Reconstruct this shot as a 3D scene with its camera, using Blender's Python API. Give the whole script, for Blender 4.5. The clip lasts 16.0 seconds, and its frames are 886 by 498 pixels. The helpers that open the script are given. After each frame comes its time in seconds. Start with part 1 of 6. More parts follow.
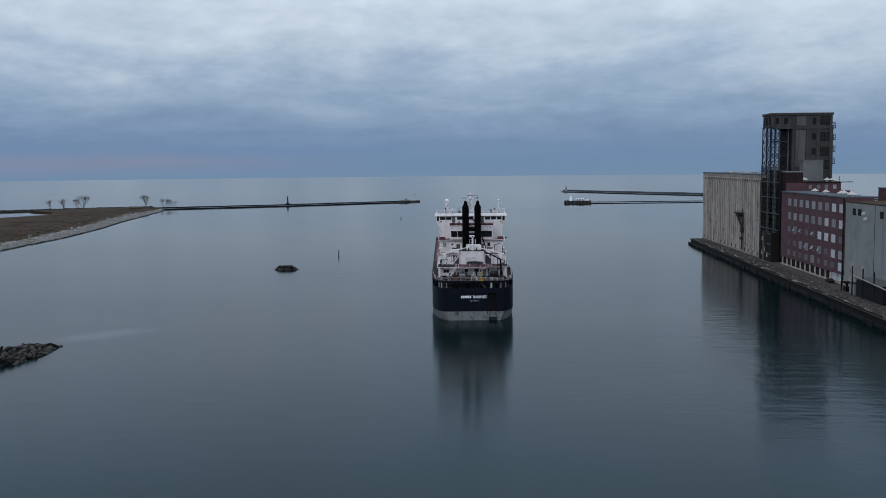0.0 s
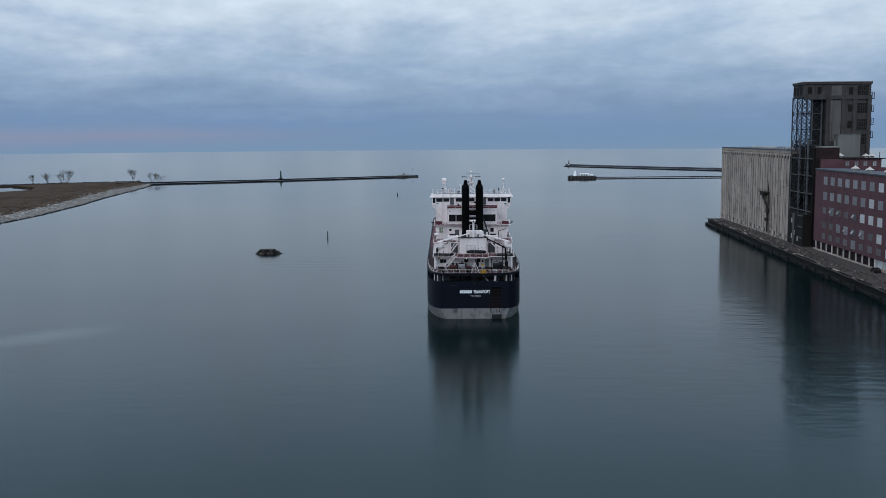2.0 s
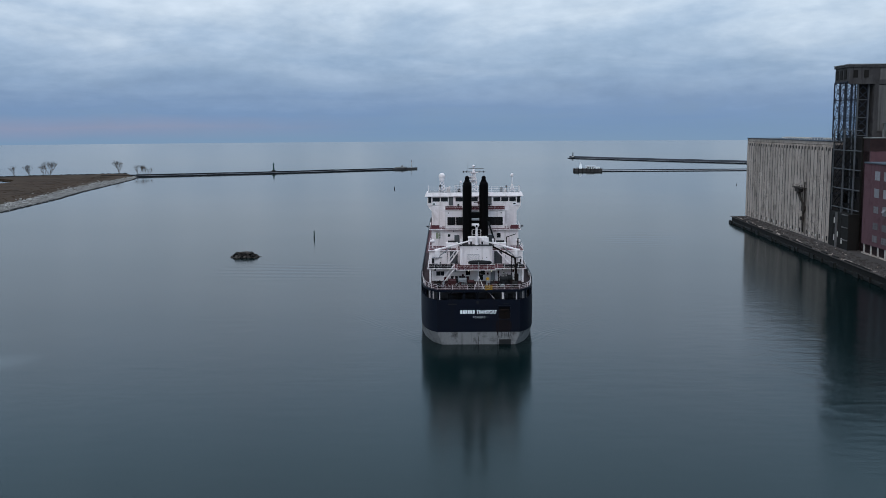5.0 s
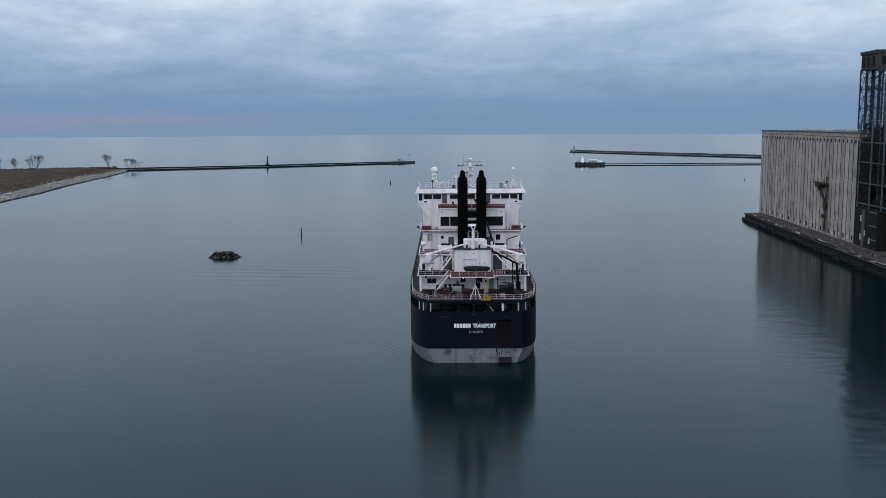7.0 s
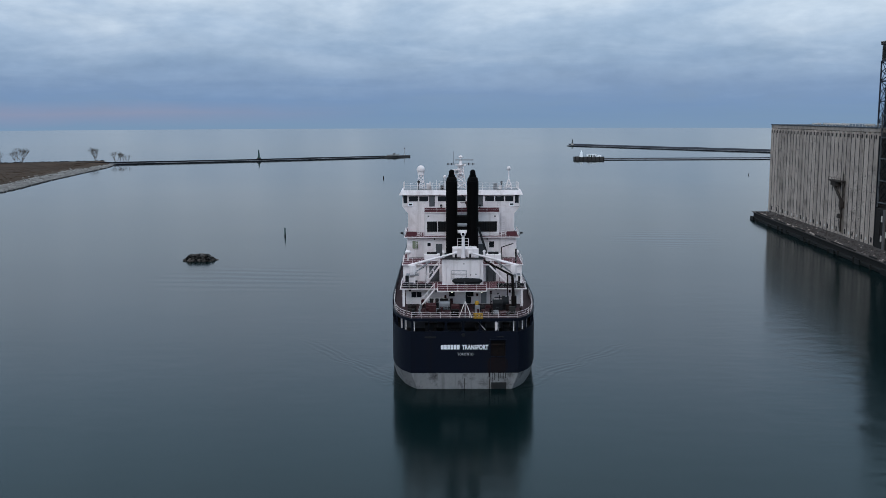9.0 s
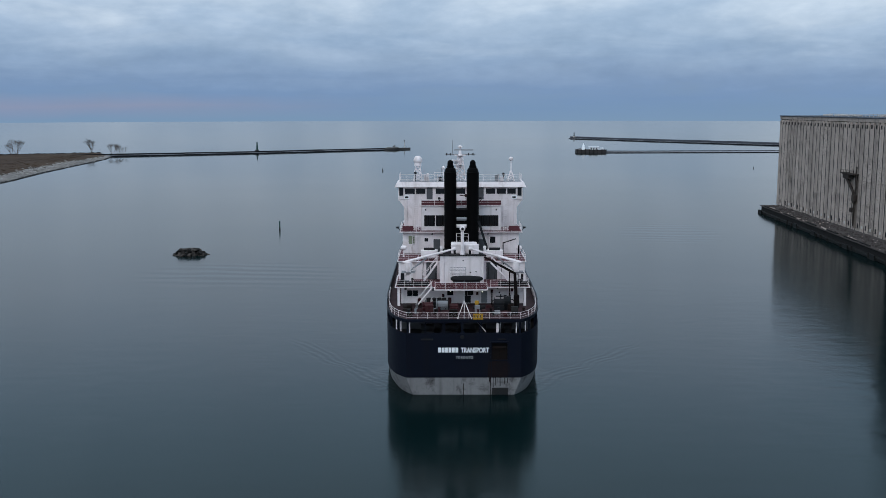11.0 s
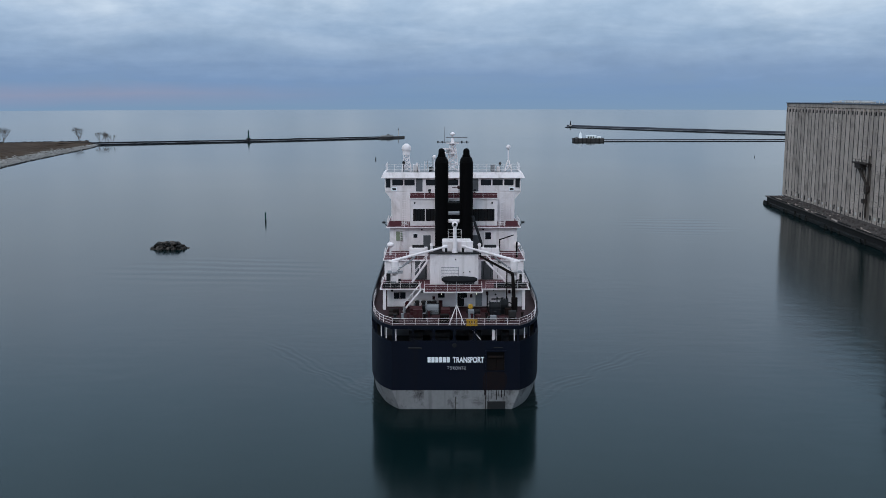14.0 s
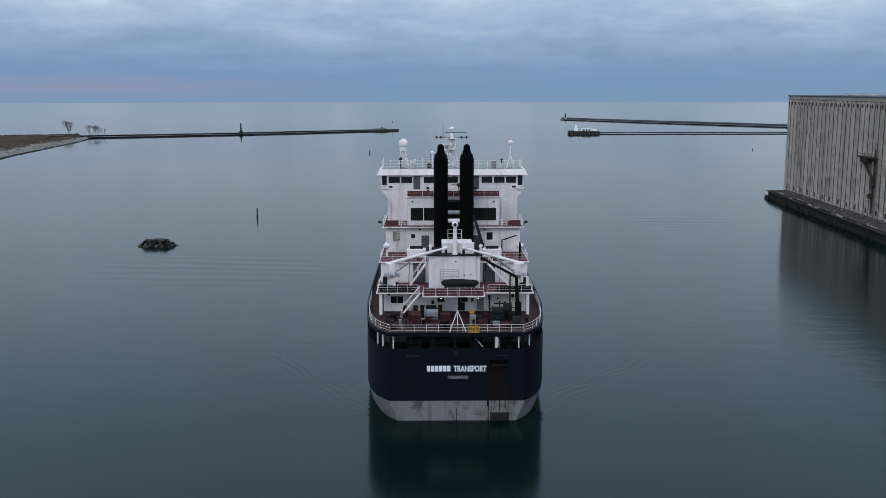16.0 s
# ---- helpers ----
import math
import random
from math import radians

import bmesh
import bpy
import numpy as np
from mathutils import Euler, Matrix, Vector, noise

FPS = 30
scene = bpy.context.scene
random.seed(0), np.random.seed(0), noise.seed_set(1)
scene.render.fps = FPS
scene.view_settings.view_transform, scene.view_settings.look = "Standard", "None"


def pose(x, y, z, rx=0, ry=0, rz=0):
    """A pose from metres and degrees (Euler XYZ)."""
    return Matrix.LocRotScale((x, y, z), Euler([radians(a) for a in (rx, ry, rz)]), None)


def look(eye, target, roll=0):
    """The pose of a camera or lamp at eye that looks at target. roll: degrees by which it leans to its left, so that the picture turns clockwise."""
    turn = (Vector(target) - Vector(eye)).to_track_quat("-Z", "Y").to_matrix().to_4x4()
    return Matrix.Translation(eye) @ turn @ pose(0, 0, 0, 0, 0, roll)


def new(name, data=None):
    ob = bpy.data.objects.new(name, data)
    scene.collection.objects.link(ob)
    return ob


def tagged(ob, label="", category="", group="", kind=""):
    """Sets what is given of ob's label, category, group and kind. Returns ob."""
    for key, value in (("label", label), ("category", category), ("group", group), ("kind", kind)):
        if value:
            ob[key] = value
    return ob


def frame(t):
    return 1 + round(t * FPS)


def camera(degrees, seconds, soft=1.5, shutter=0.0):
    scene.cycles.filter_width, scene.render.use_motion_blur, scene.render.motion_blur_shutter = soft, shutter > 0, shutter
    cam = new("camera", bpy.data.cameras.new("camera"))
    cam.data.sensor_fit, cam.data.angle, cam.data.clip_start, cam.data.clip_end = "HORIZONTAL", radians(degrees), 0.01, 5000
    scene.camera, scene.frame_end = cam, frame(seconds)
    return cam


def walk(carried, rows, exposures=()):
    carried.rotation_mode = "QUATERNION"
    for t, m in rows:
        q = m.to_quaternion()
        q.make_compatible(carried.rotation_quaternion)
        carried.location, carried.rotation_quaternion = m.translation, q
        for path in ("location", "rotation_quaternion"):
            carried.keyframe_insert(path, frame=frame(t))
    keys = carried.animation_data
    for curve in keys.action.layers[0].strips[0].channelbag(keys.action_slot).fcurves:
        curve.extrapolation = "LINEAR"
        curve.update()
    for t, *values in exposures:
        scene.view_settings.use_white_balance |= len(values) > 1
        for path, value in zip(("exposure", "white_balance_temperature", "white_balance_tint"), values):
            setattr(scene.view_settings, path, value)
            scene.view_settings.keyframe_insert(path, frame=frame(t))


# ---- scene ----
# Harbour mouth on a lake: a bulk carrier seen from astern, a grain elevator on its quay, breakwaters and an open horizon.
cam = camera(49.52, 16.0, soft=0.85)


def view(x, y, z, tilt, turn, lean):
    return pose(x, y, z, 90 + tilt, 0, turn) @ pose(0, 0, 0, 0, 0, lean)


PATH = [
    (0.0, view(5.64, -277.72, 44.78, -5.048, 2.864, -0.505)),
    (0.5, view(5.48, -268.71, 44.65, -5.122, 2.845, -0.482)),
    (1.0, view(5.28, -259.07, 44.80, -5.516, 2.835, -0.452)),
    (1.5, view(4.89, -249.79, 44.71, -6.100, 2.830, -0.433)),
    (2.0, view(4.67, -240.28, 44.87, -6.618, 2.867, -0.408)),
    (2.5, view(4.40, -232.87, 44.96, -6.714, 2.850, -0.393)),
    (3.0, view(4.13, -225.15, 44.93, -6.805, 2.880, -0.380)),
    (3.5, view(3.93, -217.91, 44.81, -6.913, 2.882, -0.361)),
    (4.0, view(3.66, -211.01, 44.58, -6.976, 2.894, -0.351)),
    (6.5, view(3.26, -179.92, 43.11, -7.390, 2.886, -0.307)),
    (7.0, view(3.56, -173.57, 42.88, -7.483, 2.881, -0.270)),
    (7.5, view(3.77, -167.32, 42.61, -7.561, 2.857, -0.261)),
    (8.0, view(4.07, -160.47, 42.17, -7.623, 2.778, -0.244)),
    (8.5, view(4.35, -156.29, 42.72, -7.730, 2.745, -0.223)),
    (9.0, view(4.44, -152.55, 42.92, -7.879, 2.733, -0.188)),
    (11.5, view(4.41, -139.99, 41.58, -8.394, 2.760, -0.062)),
    (12.0, view(4.42, -137.29, 41.32, -8.512, 2.683, -0.063)),
    (12.5, view(4.46, -134.73, 41.26, -8.625, 2.633, -0.066)),
    (13.0, view(4.50, -132.46, 41.21, -8.733, 2.575, -0.062)),
    (13.5, view(4.55, -130.30, 41.11, -8.834, 2.542, -0.049)),
    (14.0, view(4.46, -127.95, 41.10, -8.953, 2.509, -0.039)),
    (14.5, view(4.24, -126.05, 41.07, -9.055, 2.465, -0.031)),
    (15.0, view(3.93, -123.89, 41.00, -9.174, 2.231, -0.048)),
    (15.5, view(3.51, -122.16, 41.02, -9.277, 2.184, -0.056)),
    (16.0, view(3.34, -120.69, 41.19, -9.396, 2.127, -0.044)),
]
walk(cam, PATH, exposures=[(0.0, -0.30, 6150, 9), (2.0, -0.12, 6150, 9), (3.5, -0.06, 6150, 9), (9.0, -0.07, 6150, 9), (16.0, -0.03, 6150, 9)])

# ---- light: an overcast evening sky with a weak, very soft sun ----
SUN_HEIGHT, SUN_TURN = 38.0, 205.0


def nodes_of(tree):
    tree.nodes.clear()

    def add(kind, **kw):
        n = tree.nodes.new(kind)
        for k, v in kw.items():
            if k == "op":
                n.operation = v
            elif k == "dims":
                n.noise_dimensions = v
            elif k == "data":
                n.data_type = v
            elif k == "blend":
                n.blend_type = v
            elif k == "lerp":
                n.interpolation_type = v
            else:
                n.inputs[k.replace("_", " ")].default_value = v
        return n

    return add, tree.links.new


def ramp_stops(node, stops):
    r = node.color_ramp
    while len(r.elements) > 1:
        r.elements.remove(r.elements[-1])
    for i, (p, c) in enumerate(stops):
        e = r.elements[0] if i == 0 else r.elements.new(p)
        e.position, e.color = p, (*c, 1)


def math_node(add, link, op, a, b=None, clamp=False):
    n = add("ShaderNodeMath", op=op)
    n.use_clamp = clamp
    for i, v in enumerate((a, b)):
        if v is None:
            continue
        if isinstance(v, (int, float)):
            n.inputs[i].default_value = v
        else:
            link(v, n.inputs[i])
    return n.outputs[0]


def make_world():
    w = bpy.data.worlds.new("overcast_sky")
    scene.world = w
    w.use_nodes = True
    add, link = nodes_of(w.node_tree)
    M = lambda op, a, b=None, clamp=False: math_node(add, link, op, a, b, clamp)
    sky = add("ShaderNodeTexSky")
    sky.sky_type, sky.sun_disc = "NISHITA", False
    sky.sun_elevation, sky.sun_rotation = radians(SUN_HEIGHT), radians(SUN_TURN)
    sky.air_density, sky.dust_density = 1.5, 2.0
    co = add("ShaderNodeTexCoord")
    xyz = add("ShaderNodeSeparateXYZ")
    link(co.outputs["Generated"], xyz.inputs[0])
    X, Y, Z = xyz.outputs
    flat = M("SQRT", M("ADD", M("MULTIPLY", X, X), M("MULTIPLY", Y, Y)))
    elev = M("ARCTAN2", M("ADD", Z, 0.013), flat)
    az = M("ARCTAN2", X, Y)
    # cloud deck seen at a low angle: bands crowd towards the horizon
    deck = M("DIVIDE", 1.0, M("ADD", M("MAXIMUM", elev, 0.0), 0.075))
    vec = add("ShaderNodeCombineXYZ")
    link(M("MULTIPLY", az, 5.0), vec.inputs[0])
    link(M("MULTIPLY", deck, 0.62), vec.inputs[1])
    big = add("ShaderNodeTexNoise", Scale=0.9, Detail=5.0, Roughness=0.55, Distortion=0.5)
    link(vec.outputs[0], big.inputs["Vector"])
    vec2 = add("ShaderNodeCombineXYZ")
    link(M("MULTIPLY", az, 26.0), vec2.inputs[0])
    link(M("MULTIPLY", elev, 82.0), vec2.inputs[1])
    vec2.inputs[2].default_value = 3.7
    fine = add("ShaderNodeTexNoise", Scale=0.42, Detail=6.0, Roughness=0.56, Distortion=0.25)
    link(vec2.outputs[0], fine.inputs["Vector"])
    vec3 = add("ShaderNodeCombineXYZ")
    link(M("MULTIPLY", az, 44.0), vec3.inputs[0])
    link(M("MULTIPLY", elev, 96.0), vec3.inputs[1])
    vec3.inputs[2].default_value = 9.1
    lumps = add("ShaderNodeTexNoise", Scale=0.6, Detail=4.0, Roughness=0.55, Distortion=0.1)
    link(vec3.outputs[0], lumps.inputs["Vector"])
    wob = M("ADD", M("MULTIPLY", M("SUBTRACT", big.outputs[0], 0.5), 0.135), M("MULTIPLY", M("SUBTRACT", fine.outputs[0], 0.5), 0.040))
    wob = M("ADD", wob, M("MULTIPLY", M("SUBTRACT", lumps.outputs[0], 0.5), 0.036))
    fade = M("MULTIPLY", elev, 15.0, True)
    e2 = M("ADD", elev, M("MULTIPLY", wob, fade))
    grad = add("ShaderNodeValToRGB")
    link(M("MULTIPLY", e2, 1.0 / 1.6, True), grad.inputs[0])
    ramp_stops(grad, [(0.0, (0.185, 0.290, 0.430)), (0.006, (0.175, 0.280, 0.440)), (0.020, (0.155, 0.262, 0.450)), (0.042, (0.222, 0.332, 0.510)),
                      (0.065, (0.335, 0.438, 0.600)), (0.088, (0.525, 0.602, 0.715)), (0.112, (0.680, 0.735, 0.820)),
                      (0.15, (0.73, 0.87, 1.08)), (0.20, (0.55, 0.82, 1.07)), (0.235, (0.72, 1.06, 1.31)), (0.26, (0.90, 1.20, 1.42)), (0.40, (0.72, 0.93, 1.07)), (0.60, (1.00, 1.08, 1.17)), (1.0, (1.25, 1.32, 1.42))])
    # a pale, faintly pink gap between the cloud and the lake towards the north-west
    left = M("MULTIPLY", M("SUBTRACT", -0.10, az), 4.0, True)
    e3 = M("ADD", elev, M("MULTIPLY", M("SUBTRACT", fine.outputs[0], 0.5), 0.012))
    gap = M("MULTIPLY", M("SUBTRACT", 1.0, M("MULTIPLY", M("ABSOLUTE", M("SUBTRACT", e3, 0.016)), 75.0, True)), left, True)
    mix = add("ShaderNodeMix", data="RGBA", blend="MIX")
    link(M("MULTIPLY", gap, 0.55), mix.inputs[0])
    link(grad.outputs[0], mix.inputs[6])
    mix.inputs[7].default_value = (0.30, 0.29, 0.39, 1)
    # streaks of light and dark within the clouds
    lum = M("ADD", 1.0, M("MULTIPLY", M("ADD", M("MULTIPLY", M("SUBTRACT", fine.outputs[0], 0.5), 0.14), M("MULTIPLY", M("SUBTRACT", lumps.outputs[0], 0.5), 0.20)), M("MULTIPLY", elev, 18.0, True)))
    lit = add("ShaderNodeMix", data="RGBA", blend="MULTIPLY")
    lit.inputs[0].default_value = 1.0
    link(mix.outputs[2], lit.inputs[6])
    link(lum, lit.inputs[7])
    bg = add("ShaderNodeBackground", Strength=1.0)
    link(lit.outputs[2], bg.inputs[0])
    bg2 = add("ShaderNodeBackground", Strength=0.02)
    link(sky.outputs[0], bg2.inputs[0])
    both = add("ShaderNodeAddShader")
    link(bg.outputs[0], both.inputs[0])
    link(bg2.outputs[0], both.inputs[1])
    out = add("ShaderNodeOutputWorld")
    link(both.outputs[0], out.inputs[0])


make_world()
sun = new("sun", bpy.data.lights.new("sun", "SUN"))
sun.data.energy, sun.data.angle, sun.data.color = 0.6, radians(25), (1.0, 0.96, 0.92)
a, h = radians(SUN_TURN), radians(SUN_HEIGHT)
sun.matrix_world = look((math.sin(a) * math.cos(h) * 900, math.cos(a) * math.cos(h) * 900, math.sin(h) * 900), (0, 0, 0))


# ---- materials ----
def paint(name, base, rough=0.6, metal=0.0, vary=0.18, grain=3.0, stain=0.35, dirt=(0.10, 0.08, 0.065), streak=0.0, bump=0.15, bump_scale=8.0, spec=0.15, per_piece=0.0, islands=False, pits=0.0):
    """A worn surface: broad tone changes, fine grain, blotchy dirt, optional runs down the face."""
    m = bpy.data.materials.new(name)
    m.use_nodes = True
    add, link = nodes_of(m.node_tree)
    M = lambda op, a, b=None, clamp=False: math_node(add, link, op, a, b, clamp)
    obj = add("ShaderNodeNewGeometry").outputs["Position"]
    broad = add("ShaderNodeTexNoise", Scale=0.12 * grain, Detail=4.0, Roughness=0.55)
    small = add("ShaderNodeTexNoise", Scale=1.7 * grain, Detail=5.0, Roughness=0.65)
    link(obj, broad.inputs["Vector"])
    link(obj, small.inputs["Vector"])
    tone = M("ADD", 1.0 - vary, M("ADD", M("MULTIPLY", broad.outputs[0], vary * 1.2), M("MULTIPLY", small.outputs[0], vary * 0.8)))
    if per_piece:
        info = add("ShaderNodeNewGeometry").outputs["Random Per Island"] if islands else add("ShaderNodeObjectInfo").outputs["Random"]
        tone = M("MULTIPLY", tone, M("ADD", 1.0 - per_piece / 2, M("MULTIPLY", info, per_piece)))
    col = add("ShaderNodeMix", data="RGBA", blend="MULTIPLY")
    col.inputs[0].default_value, col.inputs[6].default_value = 1.0, (*base, 1)
    link(tone, col.inputs[7])
    shade = col.outputs[2]
    rough_out = M("ADD", rough - 0.08, M("MULTIPLY", small.outputs[0], 0.16))
    if stain or streak:
        blot = add("ShaderNodeTexNoise", Scale=0.35 * grain, Detail=8.0, Roughness=0.7, Distortion=0.4)
        link(obj, blot.inputs["Vector"])
        mask = M("MULTIPLY", M("SUBTRACT", blot.outputs[0], 0.50), 5.0, True)
        mask = M("MULTIPLY", mask, stain)
        if streak:
            mp = add("ShaderNodeMapping")
            mp.inputs["Scale"].default_value = (1.0, 1.0, 0.045)
            link(obj, mp.inputs[0])
            run = add("ShaderNodeTexNoise", Scale=1.1 * grain, Detail=5.0, Roughness=0.6)
            link(mp.outputs[0], run.inputs["Vector"])
            mask = M("MAXIMUM", mask, M("MULTIPLY", M("MULTIPLY", M("SUBTRACT", run.outputs[0], 0.52), 5.0, True), streak))
        if pits:
            pm = add("ShaderNodeMapping")
            pm.inputs["Scale"].default_value = (0.5, 0.5, 2.4)
            link(obj, pm.inputs[0])
            pit = add("ShaderNodeTexNoise", Scale=2.2, Detail=3.0, Roughness=0.6)
            link(pm.outputs[0], pit.inputs["Vector"])
            where = M("MULTIPLY", M("SUBTRACT", broad.outputs[0], 0.44), 6.0, True)
            mask = M("MAXIMUM", mask, M("MULTIPLY", M("MULTIPLY", M("MULTIPLY", M("SUBTRACT", pit.outputs[0], 0.55), 12.0, True), where), pits))
        mx = add("ShaderNodeMix", data="RGBA", blend="MIX")
        link(mask, mx.inputs[0])
        link(shade, mx.inputs[6])
        mx.inputs[7].default_value = (*dirt, 1)
        shade = mx.outputs[2]
        rough_out = M("ADD", rough_out, M("MULTIPLY", mask, 0.2), True)
    b = add("ShaderNodeBsdfPrincipled", Metallic=metal)
    b.inputs["Specular IOR Level"].default_value = spec
    link(shade, b.inputs["Base Color"])
    link(rough_out, b.inputs["Roughness"])
    if bump:
        bn = add("ShaderNodeTexNoise", Scale=bump_scale, Detail=4.0)
        link(obj, bn.inputs["Vector"])
        bp = add("ShaderNodeBump", Strength=bump, Distance=0.05)
        link(bn.outputs[0], bp.inputs["Height"])
        link(bp.outputs[0], b.inputs["Normal"])
    out = add("ShaderNodeOutputMaterial")
    link(b.outputs[0], out.inputs[0])
    return m


def water_material():
    m = bpy.data.materials.new("lake_water")
    m.use_nodes = True
    add, link = nodes_of(m.node_tree)
    M = lambda op, a, b=None, clamp=False: math_node(add, link, op, a, b, clamp)
    co = add("ShaderNodeTexCoord")
    obj = co.outputs["Object"]

    def waves(scale, sx, sy, detail, turn=0.0):
        mp = add("ShaderNodeMapping")
        mp.inputs["Scale"].default_value = (sx, sy, 1)
        mp.inputs["Rotation"].default_value = (0, 0, radians(turn))
        link(obj, mp.inputs[0])
        n = add("ShaderNodeTexNoise", Scale=scale, Detail=detail, Roughness=0.5, Distortion=0.3)
        link(mp.outputs[0], n.inputs["Vector"])
        return n.outputs[0]

    h = M("ADD", M("MULTIPLY", waves(0.55, 0.32, 1.0, 1.5, 8), 0.34), M("MULTIPLY", waves(0.21, 0.40, 1.0, 1.5, -12), 0.55))
    h = M("ADD", h, M("MULTIPLY", waves(3.2, 0.5, 1.0, 1.0, 25), 0.02))
    h = M("ADD", h, M("MULTIPLY", waves(0.13, 1.0, 0.7, 3.0, 40), 0.9))
    calm = waves(0.011, 0.35, 1.0, 3.0, 5)
    xyz = add("ShaderNodeSeparateXYZ")
    link(obj, xyz.inputs[0])
    X, Y, _ = xyz.outputs
    # bands of small regular ripples in patches
    patch = M("MULTIPLY", M("SUBTRACT", waves(0.016, 0.5, 1.0, 2.0, 3), 0.54), 9.0, True)
    band = M("SINE", M("ADD", M("MULTIPLY", Y, 1.15), M("MULTIPLY", waves(0.05, 0.4, 1.0, 1.0), 9.0)))
    h = M("ADD", h, M("MULTIPLY", M("MULTIPLY", band, patch), 0.05))
    # the two diverging wavelets that run off the quarters of the ship, and the stir beside them
    u = M("SUBTRACT", M("ABSOLUTE", X), 10.5)
    d = M("MULTIPLY", M("SUBTRACT", M("SUBTRACT", Y, 4.0), M("MULTIPLY", u, 1.32)), 0.604)
    d = M("ADD", d, M("MULTIPLY", waves(0.12, 1.0, 1.0, 2.0), 5.0))
    reach = M("MULTIPLY", M("MULTIPLY", M("ADD", u, 1.0), 0.7, True), M("SUBTRACT", 1.0, M("MULTIPLY", u, 0.042, True)), True)
    near = M("SUBTRACT", 1.0, M("MULTIPLY", M("ABSOLUTE", d), 0.36, True))
    h = M("ADD", h, M("MULTIPLY", M("MULTIPLY", M("SINE", M("MULTIPLY", d, 4.4)), M("MULTIPLY", reach, near)), 1.7))
    stir = M("SUBTRACT", 1.0, M("MULTIPLY", M("ADD", M("ABSOLUTE", M("SUBTRACT", u, 1.5)), M("MULTIPLY", M("ABSOLUTE", M("SUBTRACT", Y, 4.0)), 0.45)), 0.24, True))
    h = M("ADD", h, M("MULTIPLY", M("MULTIPLY", waves(1.0, 1.0, 1.0, 3.0), stir), 10.0))
    # fine regular ripples east of the ship and round the islet
    for cx, cy, rx, ry in ((66.0, 188.0, 26.0, 32.0), (-60.0, 98.0, 30.0, 22.0)):
        ex, ey = M("MULTIPLY", M("SUBTRACT", X, cx), 1.0 / rx), M("MULTIPLY", M("SUBTRACT", Y, cy), 1.0 / ry)
        inside = M("SUBTRACT", 1.0, M("ADD", M("MULTIPLY", ex, ex), M("MULTIPLY", ey, ey)), True)
        train = M("SINE", M("ADD", M("ADD", M("MULTIPLY", Y, 0.95), M("MULTIPLY", X, 0.05)), M("MULTIPLY", waves(0.05, 0.5, 1.0, 2.0), 9.0)))
        h = M("ADD", h, M("MULTIPLY", M("MULTIPLY", train, inside), 1.0))
    # a pale patch on the open water astern: its brighter sky reflection is painted in
    sx = M("ADD", M("MULTIPLY", M("ADD", X, 97.0), 0.74), M("MULTIPLY", M("ADD", Y, 27.0), 0.67))
    sy = M("SUBTRACT", M("MULTIPLY", M("ADD", Y, 27.0), 0.74), M("MULTIPLY", M("ADD", X, 97.0), 0.67))
    sheen_mask = M("SUBTRACT", 1.0, M("ADD", M("MULTIPLY", M("MULTIPLY", sx, sx), 0.0034), M("MULTIPLY", M("MULTIPLY", sy, sy), 0.014)), True)
    sheen_mask = M("MULTIPLY", sheen_mask, M("MULTIPLY", waves(0.09, 0.6, 1.0, 3.0, 30), 1.4), True)
    bump = add("ShaderNodeBump", Distance=1.0)
    far = M("MULTIPLY", M("SUBTRACT", Y, 110.0), 0.0017, True)
    # normals lean south, towards the camera's side, so the farther water mirrors higher, brighter sky
    offing = M("MULTIPLY", M("SUBTRACT", Y, 520.0), 0.0016, True)
    facets = add("ShaderNodeCombineXYZ")
    link(M("SUBTRACT", M("MULTIPLY", offing, -0.016), M("MULTIPLY", M("MULTIPLY", M("SUBTRACT", Y, 40.0), 0.005, True), 0.020)), facets.inputs[1])
    facets.inputs[2].default_value = 1.0
    unit = add("ShaderNodeVectorMath", op="NORMALIZE")
    link(facets.outputs[0], unit.inputs[0])
    link(unit.outputs[0], bump.inputs["Normal"])
    # choppier water in the basin beside the mill
    basin = M("MULTIPLY", M("MULTIPLY", M("SUBTRACT", X, 38.0), 0.03, True), M("MULTIPLY", M("SUBTRACT", 70.0, Y), 0.012, True))
    rough_sea = M("ADD", M("ADD", 0.012, M("MULTIPLY", calm, 0.050)), M("MULTIPLY", basin, 0.10))
    link(M("MULTIPLY", rough_sea, M("SUBTRACT", 1.0, M("MULTIPLY", far, 1.0))), bump.inputs["Strength"])
    link(h, bump.inputs["Height"])
    tint = add("ShaderNodeMix", data="RGBA", blend="MIX")
    link(M("MULTIPLY", M("SUBTRACT", waves(0.004, 0.6, 1.0, 3.0), 0.35), 2.5, True), tint.inputs[0])
    tint.inputs[6].default_value, tint.inputs[7].default_value = (0.0008, 0.0056, 0.0060, 1), (0.0012, 0.0070, 0.0074, 1)
    b = add("ShaderNodeBsdfPrincipled", IOR=1.33)
    b.inputs["Specular IOR Level"].default_value = 0.135
    # mixes the painted reflection of the patch astern into the base colour
    sheen_mix = add("ShaderNodeMix", data="RGBA", blend="MIX")
    link(M("MULTIPLY", sheen_mask, 0.6), sheen_mix.inputs[0])
    link(tint.outputs[2], sheen_mix.inputs[6])
    sheen_mix.inputs[7].default_value = (0.090, 0.105, 0.112, 1)
    link(sheen_mix.outputs[2], b.inputs["Base Color"])
    link(M("MULTIPLY", M("ADD", 0.115, M("MULTIPLY", calm, 0.07)), M("SUBTRACT", 1.0, M("MULTIPLY", M("MULTIPLY", M("SUBTRACT", Y, 20.0), 0.0022, True), 0.48))), b.inputs["Roughness"])
    b.inputs["Anisotropic"].default_value = 0.7
